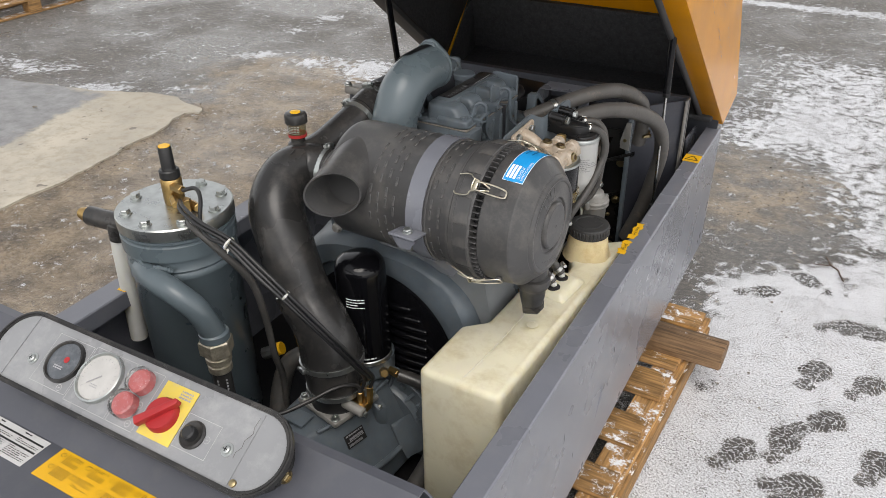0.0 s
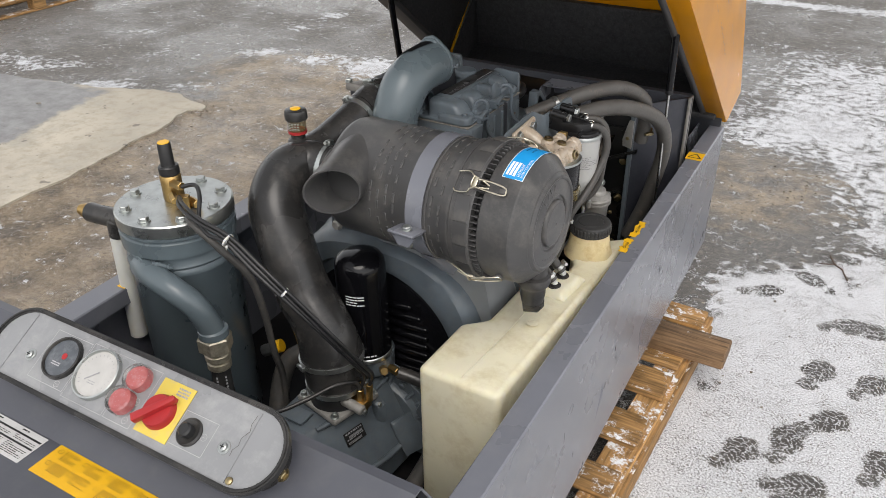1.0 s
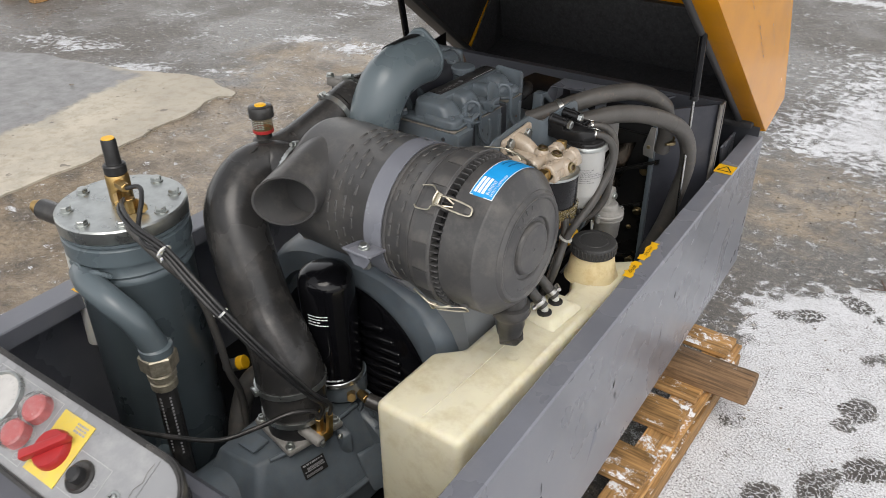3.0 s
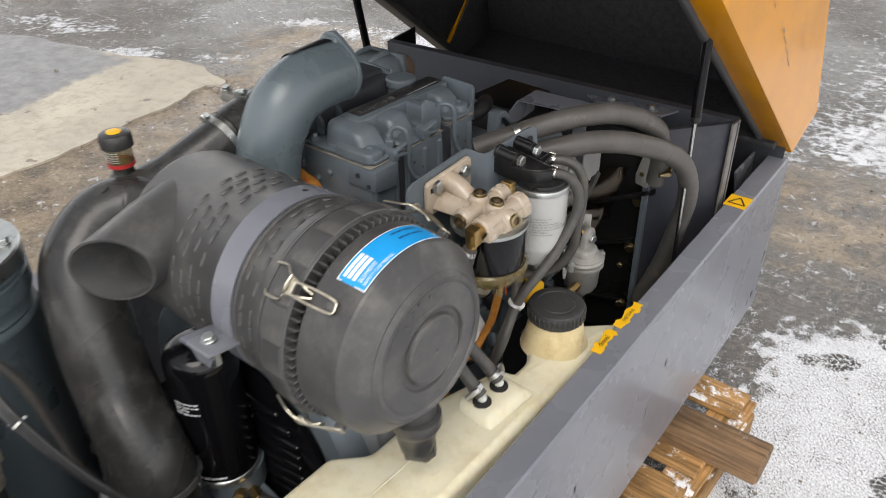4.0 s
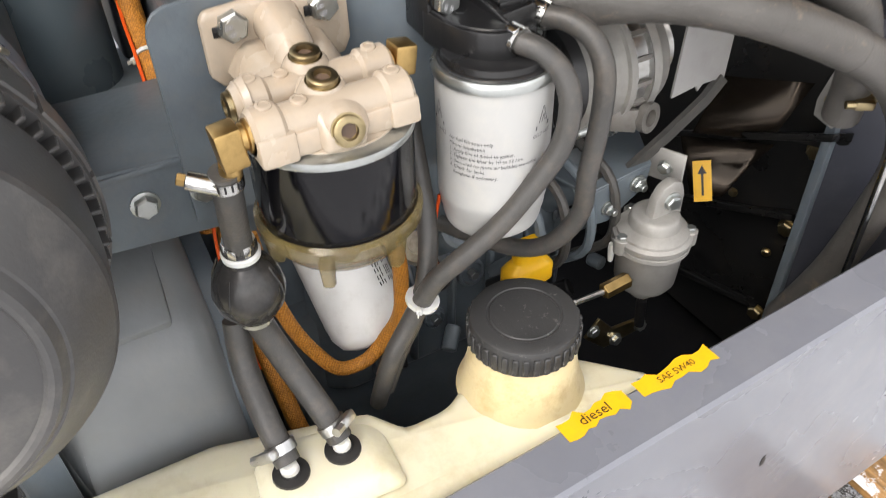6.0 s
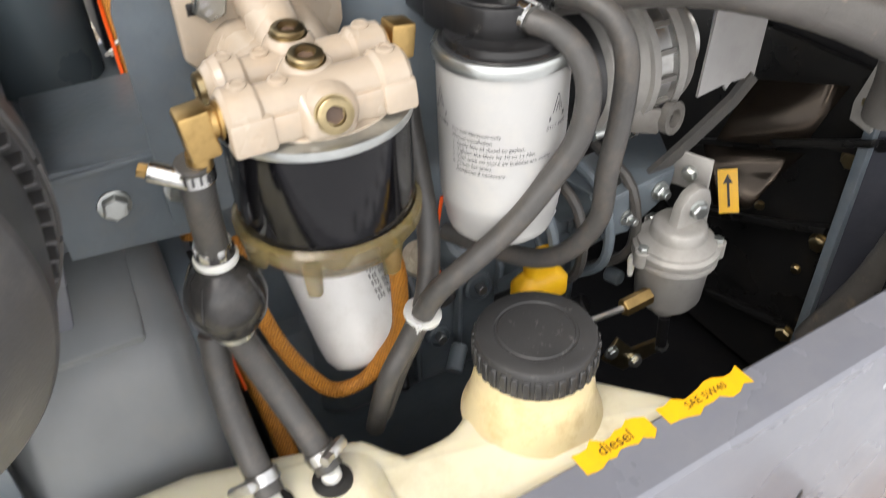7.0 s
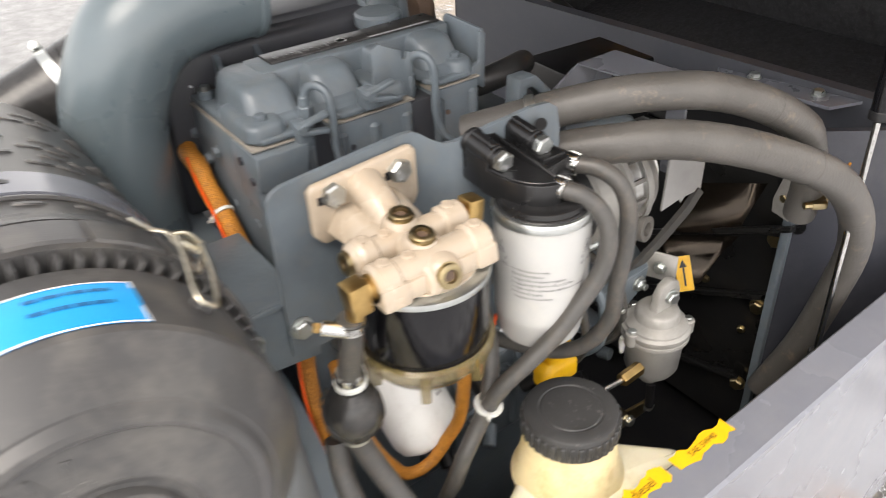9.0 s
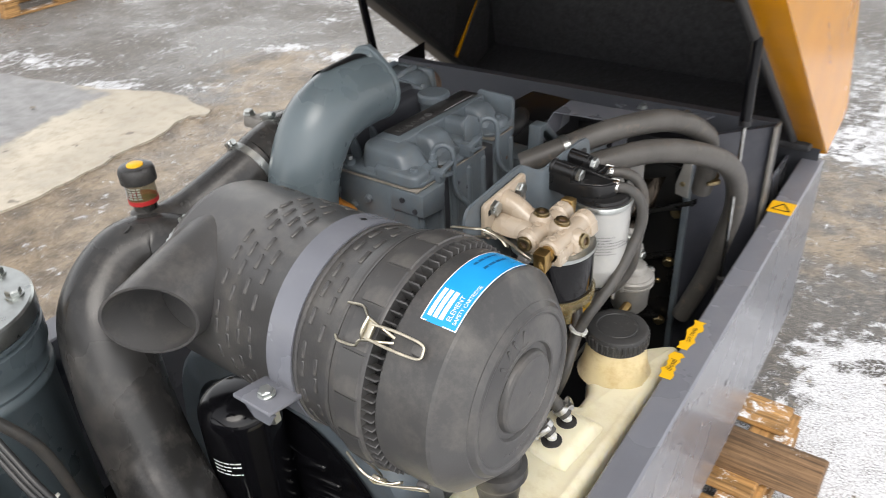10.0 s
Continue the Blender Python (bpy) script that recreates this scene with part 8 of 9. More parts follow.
def build_bracket():
    t = thing("filter_bracket", (0.27, 1.78, 0.95), "grey painted steel bracket plate carrying the fuel filters", "bracket")
    # the plate steps outwards where its top edge dips
    edge = [(1.652, 1.142, 0), (1.6545, 1.151, 0), (1.660, 1.158, 0), (1.669, 1.162, 0), (1.735, 1.167, 0), (1.796, 1.1715, 0), (1.808, 1.171, 0.001), (1.816, 1.167, 0.005), (1.824, 1.161, 0.013), (1.832, 1.158, 0.021), (1.842, 1.159, 0.026), (1.856, 1.162, 0.028), (1.930, 1.172, 0.036), (1.950, 1.171, 0.038), (1.960, 1.164, 0.039), (1.964, 1.140, 0.040)]
    b = B()
    loops = [[b.verts.new((0.268 + dx + d, y, z)) for d, z in ((0, 0.975), (0.005, 0.975), (0.005, top), (0, top))] for y, top, dx in edge]
    for r0, r1 in zip(loops, loops[1:]):
        for i in range(4):
            b.faces.new((r0[i], r1[i], r1[(i + 1) % 4], r0[(i + 1) % 4]))
    b.faces.new(loops[0])
    b.faces.new(loops[-1][::-1])
    bmesh.ops.recalc_face_normals(b, faces=b.faces)
    part("plate", b, engine_grey, t)
    part("ear_plate", prism(B(), [(1.575, 0.965), (1.685, 0.955), (1.685, 1.035), (1.575, 1.04)], "x", 0.258, 0.263), engine_grey, t)
    part("shelf", box(B(), (0.19, 1.625, 1.033), (0.15, 0.10, 0.006), 0.001), engine_grey, t)
    lower = part("lower_plate", prism(B(), [(1.50, 0.905), (1.598, 0.905), (1.598, 1.03), (1.50, 1.03)], "x", 0.196, 0.2, 0.0008), engine_grey, t)
    part("rusty_hole", rod(B(), (0.1985, 1.586, 0.922), (0.2008, 1.586, 0.922), 0.0065, 18), rust, lower)
    bolt(t, (0.273, 1.664, 1.007), (1, 0, 0), 0.0095)
    bolt(t, (0.263, 1.616, 1.002), (1, 0, 0), 0.0095)
    part("hole", lathe(B(), (0.3143, 1.936, 1.153), (1, -0.3, 0), [(0, 0.007), (0.0008, 0.007), (0.0008, 0)], 16), black_deep, t)
    return t


build_bracket()


def build_prefilter():
    t = thing("fuel_prefilter", (0.372, 1.745, 0.96), "cream cast fuel prefilter head, glossy black element and amber bowl", "fuel filter")
    cx, cy = 0.364, 1.748
    out = [(1.689, 1.105), (1.689, 1.150), (1.694, 1.156), (1.800, 1.163), (1.806, 1.157), (1.806, 1.110), (1.800, 1.098), (1.700, 1.093)]
    head = part("flange", prism(B(), out, "x", 0.274, 0.283, 0.003), cream, t)
    for y in (1.712, 1.784):
        bolt(head, (0.283, y, 1.143), (1, 0, 0), 0.0112, None, False)
        grade_mark(head, (0.283, y, 1.143), (1, 0, 0), 0.0112, 20)
        part("bolt_slot", box(B(), (0.2836, y - 0.009, 1.140), (0.0014, 0.012, 0.0085), 0.0006), black_deep, head)
    # casting: a neck from the flange, two stepped cross bars over a deep apron
    part("neck", tube(B(), [(0.278, 1.747, 1.138), (0.30, 1.746, 1.134), (0.320, 1.745, 1.122), (0.340, 1.744, 1.108)], [0.0195, 0.0175, 0.0170, 0.018], 26, 6), cream, head)
    part("neck_web", hull(B(), [(0.278, 1.70, 1.105), (0.278, 1.79, 1.105), (0.278, 1.715, 1.128), (0.278, 1.780, 1.128), (0.35, 1.705, 1.104), (0.35, 1.785, 1.104), (0.345, 1.725, 1.126), (0.345, 1.765, 1.126)], 0.005, 3), cream, head)
    for bx, bz, r, ends in ((0.353, 1.117, 0.0155, ((1.686, 1.710), (1.778, 1.804))), (0.391, 1.1145, 0.0170, ((1.683, 1.706), (1.778, 1.800)))):
        part("cross_bar", rod(B(), (bx, 1.690, bz), (bx, 1.798, bz), r - 0.002, 28, 0.002), cream, head)
        for y0, y1 in ends:
            part("bar_end", rod(B(), (bx, y0, bz), (bx, y1, bz), r + 0.001, 28, 0.003), cream, head)
    apron = [(x, y, z) for y in (1.684, 1.7985) for x, z in ((0.372, 1.098), (0.410, 1.098), (0.4085, 1.116), (0.376, 1.118))]
    part("apron", hull(B(), apron, 0.003, 2), cream, head)
    part("left_cheek", hull(B(), [(x, y, z) for y in (1.683, 1.710) for x, z in ((0.375, 1.096), (0.4125, 1.0965), (0.410, 1.118), (0.380, 1.12))], 0.003, 2), cream, head)
    part("right_cheek", hull(B(), [(x, y, z) for y in (1.778, 1.801) for x, z in ((0.375, 1.098), (0.413, 1.0985), (0.410, 1.118), (0.380, 1.12))], 0.003, 2), cream, head)
    part("rear_apron", hull(B(), [(x, y, z) for y in (1.690, 1.800) for x, z in ((0.335, 1.097), (0.385, 1.097), (0.375, 1.112), (0.340, 1.115))], 0.004, 2), cream, head)
    # raised middle: front boss on a flat tongue, and the mounds under the two upper plugs
    part("tongue", hull(B(), [(0.40, 1.722, 1.0965), (0.40, 1.762, 1.0965), (0.4175, 1.727, 1.0965), (0.4175, 1.757, 1.0965), (0.4165, 1.727, 1.112), (0.4165, 1.757, 1.112), (0.40, 1.724, 1.126), (0.40, 1.760, 1.126)], 0.005, 4), cream, head)
    part("core", hull(B(), [(0.335, 1.722, 1.11), (0.335, 1.766, 1.11), (0.41, 1.722, 1.11), (0.41, 1.766, 1.11), (0.343, 1.730, 1.130), (0.343, 1.758, 1.130), (0.396, 1.728, 1.129), (0.396, 1.758, 1.129)], 0.008, 4), cream, head)
    part("skirt", lathe(B(), (cx, cy, 1.094), (0, 0, 1), [(0, 0.0535), (0.004, 0.0525), (0.006, 0.044), (0.008, 0.03)], 40), cream, head)
    for x, y, z, ax in ((0.346, 1.744, 1.1360, (0.12, 0, 1)), (0.381, 1.742, 1.1330, (0.2, 0, 1)), (0.4155, 1.743, 1.112, (1, -0.1, 0.25)), (0.353, 1.685, 1.117, (0, -1, 0))):
        a = Vector(ax).normalized()
        part("boss", lathe(B(), Vector((x, y, z)) - a * 0.010, ax, [(0, 0.0185), (0.006, 0.0160), (0.009, 0.0138), (0.0105, 0.0125)], 28), cream, head)
        part("plug_thread", lathe(B(), Vector((x, y, z)) - a * 0.002, ax, [(0, 0.0122), (0.003, 0.0122), (0.0032, 0.0112)], 24), olive_zinc, head)
        p = part("socket_plug", lathe(B(), (x, y, z), ax, [(0, 0.0112), (0.0045, 0.0108), (0.0055, 0.0095), (0.0055, 0.0062), (0.0015, 0.006), (0.0015, 0)], 24), olive_zinc, head, "plated socket plug")
        part("socket", lathe(B(), Vector((x, y, z)) + a * 0.0016, ax, [(0, 0.0058), (0.0004, 0.0058), (0.0004, 0)], 6), rust, p)
    for x, y, z in ((0.352, 1.699, 1.1335), (0.352, 1.790, 1.1335), (0.391, 1.696, 1.1325), (0.391, 1.789, 1.1325), (0.352, 1.722, 1.1310), (0.391, 1.720, 1.1300)):
        part("pad", lathe(B(), (x, y, z), (0.1, 0, 1), [(-0.004, 0.0062), (0.0008, 0.0058), (0.0014, 0.0050), (0.0014, 0.0036), (0.0008, 0.0034), (0.0008, 0)], 18), cream, head)
    f = part("brass_elbow", lathe(B(), (0.391, 1.684, 1.1145), (0, -1, 0), [(0, 0.0118), (0.003, 0.0118), (0.004, 0.0095), (0.012, 0.0095)], 20), brass, t, "brass elbow fitting")
    part("elbow_block", box(B(), (0.391, 1.6685, 1.111), (0.020, 0.0185, 0.030), 0.0022, Matrix.Rotation(radians(6), 4, "X")), brass, f)
    part("elbow_barb", rod(B(), (0.390, 1.667, 1.097), (0.389, 1.665, 1.078), 0.008, 16), brass, f)
    q = part("brass_nut", rod(B(), (0.352, 1.800, 1.118), (0.352, 1.807, 1.119), 0.0105, 20, 0.001), brass, t, "brass outlet fitting")
    part("nut_block", box(B(), (0.352, 1.816, 1.119), (0.020, 0.018, 0.024), 0.0025, Matrix.Rotation(radians(-8), 4, "X")), brass, q)
    part("top_rim", lathe(B(), (cx, cy, 1.0885), (0, 0, 1), [(0, 0.0625), (0.001, 0.0640), (0.004, 0.0645), (0.007, 0.0640), (0.008, 0.0605), (0.008, 0.03)], 56), zinc, t, "bright top rim")
    part("element", lathe(B(), (cx, cy, 1.018), (0, 0, 1), [(-0.004, 0.0590), (0.004, 0.0622), (0.071, 0.0622)], 56), gloss_black, t)
    bowl = part("bowl", lathe(B(), (cx, cy, 0.982), (0, 0, 1), [(0, 0.026), (0.001, 0.042), (0.008, 0.052), (0.018, 0.0595), (0.026, 0.0640), (0.0275, 0.0662), (0.036, 0.0668), (0.038, 0.0650), (0.040, 0.0630), (0.038, 0.0600), (0.030, 0.0590)], 64), amber_bowl, t, "smoky amber plastic bowl")
    for k in range(6):
        a = radians(25 + 60 * k)
        at = Vector((cx + 0.0585 * math.cos(a), cy + 0.0585 * math.sin(a), 0))
        rib = hull(B(), [at + Matrix.Rotation(a, 3, "Z") @ Vector(p) for p in ((0.006, -0.005, 1.008), (0.006, 0.005, 1.008), (-0.012, -0.005, 1.008), (-0.012, 0.005, 1.008), (0.002, -0.0045, 0.980), (0.002, 0.0045, 0.980), (-0.008, -0.0045, 0.976), (-0.008, 0.0045, 0.976))], 0.0022, 3)
        part("bowl_lug", rib, amber_bowl, bowl)
    part("drain", lathe(B(), (cx, cy, 0.962), (0, 0, 1), [(0, 0.010), (0.010, 0.016), (0.024, 0.018)], 20), amber_bowl, bowl)
    return t


build_prefilter()


def build_fuel_filter():
    cx, cy = 0.375, 1.885
    t = thing("fuel_filter", (cx, cy, 0.975), "white spin-on fuel filter with printed instructions, black head", "fuel filter")
    part("can", lathe(B(), (cx, cy, 0.955), (0, 0, 1), [(0, 0.0), (0.001, 0.028), (0.003, 0.036), (0.008, 0.0412), (0.014, 0.0430), (0.024, 0.0440), (0.0255, 0.0452), (0.034, 0.0456), (0.0355, 0.0466), (0.042, 0.0470), (0.147, 0.0475)], 56), white_paint, t)
    part("rim", lathe(B(), (cx, cy, 1.1015), (0, 0, 1), [(0, 0.0475), (0.001, 0.0495), (0.006, 0.0505), (0.010, 0.0485), (0.010, 0.046)], 48), zinc, t, "bright crimped rim")
    head = part("head", lathe(B(), (cx, cy, 1.109), (0, 0, 1), [(0, 0.0450), (0.003, 0.0455), (0.0045, 0.0440), (0.0050, 0.0425), (0.0095, 0.0415), (0.0105, 0.0400), (0.0105, 0)], 56), head_plastic, t, "black plastic filter head")
    # D-shaped dome with a raised rim, walls under the two bolt bosses, and the thin web between them
    arc = [(0.400 - 0.052 * (1 - math.cos(radians(a))), 1.8845 - 0.036 * math.sin(radians(a))) for a in range(10, 91, 10)]
    dome = [(0.400, 1.8875)] + arc + [(0.330, 1.8475), (0.318, 1.850), (0.318, 1.889)]
    part("dome", prism(B(), dome, "z", 1.114, 1.1405, 0.0018, 2), head_plastic, head)
    lid = [(0.357 + (x - 0.357) * 0.90, 1.870 + (y - 1.870) * 0.88) for x, y in dome]
    part("dome_lid", prism(B(), lid, "z", 1.140, 1.1420, 0.0008, 1), head_plastic, head)
    part("port_block", hull(B(), [(0.316, 1.892, 1.112), (0.372, 1.892, 1.112), (0.316, 1.932, 1.114), (0.368, 1.930, 1.112), (0.316, 1.892, 1.1435), (0.372, 1.892, 1.1405), (0.316, 1.930, 1.1445), (0.366, 1.928, 1.1410)], 0.0016, 2), head_plastic, head)
    part("port_plate", hull(B(), [(x, y, z) for x in (0.322, 0.362) for y in (1.897, 1.924) for z in (1.140, 1.1450)], 0.0012, 2), head_plastic, head)
    for y in (1.859, 1.908):
        part("boss", rod(B(), (0.302, y, 1.1556), (0.340, y, 1.1515), 0.0118, 22, 0.001), head_plastic, head)
        part("boss_collar", rod(B(), (0.340, y, 1.1515), (0.345, y, 1.151), 0.0106, 22, 0.0006), head_plastic, head)
        part("boss_foot", rod(B(), (0.2985, y, 1.156), (0.305, y, 1.1552), 0.0134, 22, 0.0016), head_plastic, head)
        part("boss_rib", hull(B(), [(0.306, y - 0.0045, 1.164), (0.306, y + 0.0045, 1.164), (0.338, y - 0.0045, 1.162), (0.338, y + 0.0045, 1.162), (0.306, y - 0.0035, 1.1682), (0.306, y + 0.0035, 1.1682), (0.337, y - 0.0035, 1.1645), (0.337, y + 0.0035, 1.1645)], 0.0006, 1), head_plastic, head)
        part("boss_wall", hull(B(), [(x, y + d, z) for x, z0, z1 in ((0.299, 1.118, 1.154), (0.337, 1.115, 1.150)) for d in (-0.0112, 0.0112) for z in (z0, z1)], 0.0018, 2), head_plastic, head)
        bolt(head, (0.345, y, 1.151), (1, 0, -0.08), 0.0098, None, False)
        grade_mark(head, (0.345, y, 1.151), (1, 0, -0.08), 0.0098, 70 if y < 1.88 else 40)
    part("web", hull(B(), [(0.303, 1.8825, 1.120), (0.303, 1.8850, 1.120), (0.303, 1.8825, 1.1570), (0.303, 1.8850, 1.1570), (0.396, 1.8865, 1.118), (0.396, 1.8890, 1.118), (0.372, 1.8860, 1.1435), (0.372, 1.8885, 1.1435), (0.396, 1.8865, 1.1410), (0.396, 1.8890, 1.1410)], 0.0005, 1), head_plastic, head)
    part("back_web", hull(B(), [(x, y, z) for x in (0.300, 0.304) for y in (1.868, 1.899) for z in (1.120, 1.157)], 0.0006, 1), head_plastic, head)
    part("mark_plate", prism(B(), [(0.338, 1.862), (0.352, 1.862), (0.357, 1.868), (0.352, 1.874), (0.338, 1.874), (0.333, 1.868)], "z", 1.1418, 1.1424, 0.0002, 1), head_plastic, head)
    for p, q in (((0.350, 1.880, 1.133), (0.398, 1.891, 1.130)), ((0.320, 1.918, 1.137), (0.364, 1.938, 1.127))):
        part("spigot", rod(B(), p, q, 0.0090, 18), head_plastic, head)
    # instructions, in flat rows round the can
    rows = ("For fuel filtration only", "Manual installation", "1. Apply film of diesel to gasket.", "2. Tighten the filter by 10 to 12 Nm.",
            "3. Vent until no more air bubbles are visible", "4. Check for leaks.", "   Retighten if necessary.")
    for k, row in enumerate(rows):
        b = words(row, 0.0043, filter_ink, "lettering", "LEFT")
        turned(b, Matrix.Translation((-0.029, 0.0, 0)))
        part("lettering", wrap(b, cx, cy, 0.0476, -44, 1.060 - k * 0.0052), filter_ink, t)
    for deg in (-97, 20):
        b = B()
        sheet(b, [(-0.0055, 0, 0), (-0.0045, 0, 0), (0, 0.013, 0), (-0.0006, 0.014, 0)])
        sheet(b, [(0.0055, 0, 0), (0.0045, 0, 0), (0, 0.013, 0), (0.0006, 0.014, 0)])
        sheet(b, [(-0.0085, -0.0055, 0), (0.0085, -0.0055, 0), (0.0085, -0.0020, 0), (-0.0085, -0.0020, 0)])
        sheet(b, [(-0.0022, 0, 0), (-0.0014, 0, 0), (0.0008, 0.006, 0), (0, 0.007, 0)])
        sheet(b, [(0.0030, 0, 0), (0.0022, 0, 0), (0.0004, 0.006, 0), (0.0010, 0.007, 0)])
        part("emblem", wrap(b, cx, cy, 0.0476, deg, 1.071), filter_ink, t, "plain grey emblem")
        part("lettering", wrap(words("0117 4482", 0.0050, filter_ink), cx, cy, 0.0476, deg, 1.0605), filter_ink, t)
    return t


build_fuel_filter()


def build_fuel_hoses():
    t = thing("fuel_hose", (0.39, 1.81, 0.80), "black rubber fuel hoses tied below the filters", "hose")
    h = [
        [(0.395, 1.890, 1.130), (0.410, 1.903, 1.124), (0.424, 1.914, 1.108), (0.433, 1.916, 1.084), (0.433, 1.909, 1.050), (0.427, 1.886, 1.014), (0.420, 1.862, 0.983), (0.410, 1.836, 0.956), (0.398, 1.815, 0.929), (0.388, 1.804, 0.900), (0.385, 1.790, 0.872), (0.385, 1.772, 0.842), (0.375, 1.765, 0.80), (0.355, 1.765, 0.75)],
        [(0.360, 1.936, 1.127), (0.380, 1.951, 1.125), (0.399, 1.962, 1.113), (0.411, 1.966, 1.088), (0.414, 1.964, 1.046), (0.411, 1.960, 0.996), (0.405, 1.962, 0.948), (0.388, 1.950, 0.909), (0.362, 1.936, 0.886), (0.328, 1.918, 0.878), (0.27, 1.89, 0.875)],
        [(0.325, 1.832, 1.06), (0.335, 1.830, 1.035), (0.350, 1.828, 1.0), (0.365, 1.825, 0.965), (0.376, 1.818, 0.93), (0.382, 1.808, 0.900), (0.380, 1.797, 0.87), (0.374, 1.785, 0.835), (0.366, 1.770, 0.78)],
    ]
    for pts in h:
        part("hose", tube(B(), pts, 0.0091, 20, 8), hose_rubber, t)
    tie(t, (0.386, 1.806, 0.900), (0.2, 0.2, 0.9), 0.0145, (0.8, -0.6, 0.1))
    for at, ax in (((0.394, 1.890, 1.1303), (1, 0.25, -0.1)), ((0.360, 1.937, 1.127), (1, 0.5, -0.2))):
        ear_clamp(t, at, ax, 0.0100, 0.0125, (0.35, -0.35, 0.85))
    return t


build_fuel_hoses()


def build_primer():
    t = thing("primer_bulb", (0.362, 1.664, 0.93), "black rubber primer bulb with hose and steel clamps", "primer bulb")
    p = Vector((0.362, 1.664, 0.932))
    part("bulb", lathe(B(), p, (0.05, 0, 1), [(0, 0.011), (0.006, 0.018), (0.020, 0.027), (0.034, 0.0295), (0.046, 0.027), (0.058, 0.021), (0.064, 0.014), (0.080, 0.014)], 32), rubber, t)
    for k in range(4):
        a = radians(45 + 90 * k)
        b = tube(B(), [p + Vector((0.0185 * math.cos(a), 0.0185 * math.sin(a), 0.006)), p + Vector((0.0305 * math.cos(a), 0.0305 * math.sin(a), 0.034)), p + Vector((0.022 * math.cos(a), 0.022 * math.sin(a), 0.058))], 0.0012, 6, 5)
        part("bulb_rib", b, rubber, t)
    part("upper_hose", tube(B(), [(0.367, 1.664, 1.000), (0.374, 1.663, 1.035), (0.384, 1.662, 1.065), (0.389, 1.662, 1.092)], 0.0108, 16, 6), hose_rubber, t)
    part("lower_hose", tube(B(), [(0.362, 1.664, 0.938), (0.364, 1.668, 0.915), (0.380, 1.680, 0.875), (0.405, 1.692, 0.840), (0.424, 1.699, 0.815)], 0.0115, 16, 6), hose_rubber, t)
    part("lower_hose", tube(B(), [(0.345, 1.650, 0.92), (0.360, 1.645, 0.88), (0.398, 1.646, 0.842), (0.424, 1.650, 0.815)], 0.0115, 16, 6), hose_rubber, t)
    band = part("hose_clamp", lathe(B(), (0.3875, 1.662, 1.080), (0.1, 0, 1), [(0, 0.0106), (0, 0.0124), (0.0085, 0.0124), (0.0085, 0.0106)], 30), clamp_steel, t, "steel worm clamp")
    part("screw_housing", rod(B(), (0.392, 1.658, 1.082), (0.381, 1.638, 1.089), 0.0068, 20, 0.0006), clamp_steel, band)
    part("screw_tip", rod(B(), (0.383, 1.641, 1.088), (0.379, 1.6325, 1.091), 0.0046, 6, 0.0005), brass, band, "brass screw end")
    part("screw_slot", rod(B(), (0.3915, 1.6575, 1.0822), (0.3928, 1.6595, 1.0815), 0.0042, 12), brass, band)
    for k in range(14):
        a = radians(-150 + k * 22)
        m = Matrix.Translation((0.3880 + 0.0126 * math.cos(a), 1.662 + 0.0126 * math.sin(a), 1.0842)) @ Matrix.Rotation(a, 4, "Z")
        piece("notch", ("clampnotch",), lambda: box(B(), (0, 0, 0), (0.0004, 0.0014, 0.0055)), black_deep, band, m)
    ear_clamp(t, (0.3675, 1.664, 1.0135), (0.08, 0, 1), 0.0112, 0.010, (0.7, -0.6, 0))
    part("collar", lathe(B(), (0.3665, 1.664, 1.001), (0.05, 0, 1), [(0, 0.0125), (0.0005, 0.0150), (0.0045, 0.0155), (0.006, 0.0140), (0.006, 0.012)], 28), white_plastic, t, "white plastic collar")
    part("wire_ring", lathe(B(), (0.3650, 1.664, 0.9855), (0.08, 0.04, 1), [(0, 0.0150), (0, 0.0168), (0.0018, 0.0168), (0.0018, 0.0150)], 28), zinc, t)
    part("band", lathe(B(), (0.362, 1.664, 0.930), (0.05, 0, 1), [(0, 0.0125), (0, 0.0145), (0.005, 0.0145), (0.005, 0.0125)], 24), zinc, t)
    hose_clamp(t, (0.416, 1.6965, 0.826), (0.6, 0.25, -0.75), 0.012, 0.009, (0.5, 0.6, 0.6))
    hose_clamp(t, (0.415, 1.6487, 0.826), (0.7, 0.1, -0.7), 0.012, 0.009, (0.2, -0.8, 0.5))
    return t


build_primer()


def build_engine_oil_filter():
    t = filter_can("oil_filter", "short white oil filter with black print, low beside the engine", (0.185, 1.779, 0.900), (0.56, 0.09, -0.70), 0.0455, 0.172, filter_white, zinc)
    a = Vector((0.56, 0.09, -0.70)).normalized()
    m = Matrix.Translation(Vector((0.185, 1.779, 0.900)) + a * 0.085) @ grid_axes(a)
    b = B()
    rnd = random.Random(40)
    for row in range(8):
        for k in range(9 if row % 4 else 5):
            an = radians(-52 + row * 5)
            z = -0.030 + k * 0.0068 + rnd.uniform(0, 0.002)
            sheet(b, [m @ Vector((0.0459 * math.cos(q), 0.0459 * math.sin(q), zz)) for q, zz in ((an, z), (an, z + 0.0048), (an + 0.034, z + 0.0048), (an + 0.034, z))])
    part("printing", b, print_black, t)
    return t


build_engine_oil_filter()


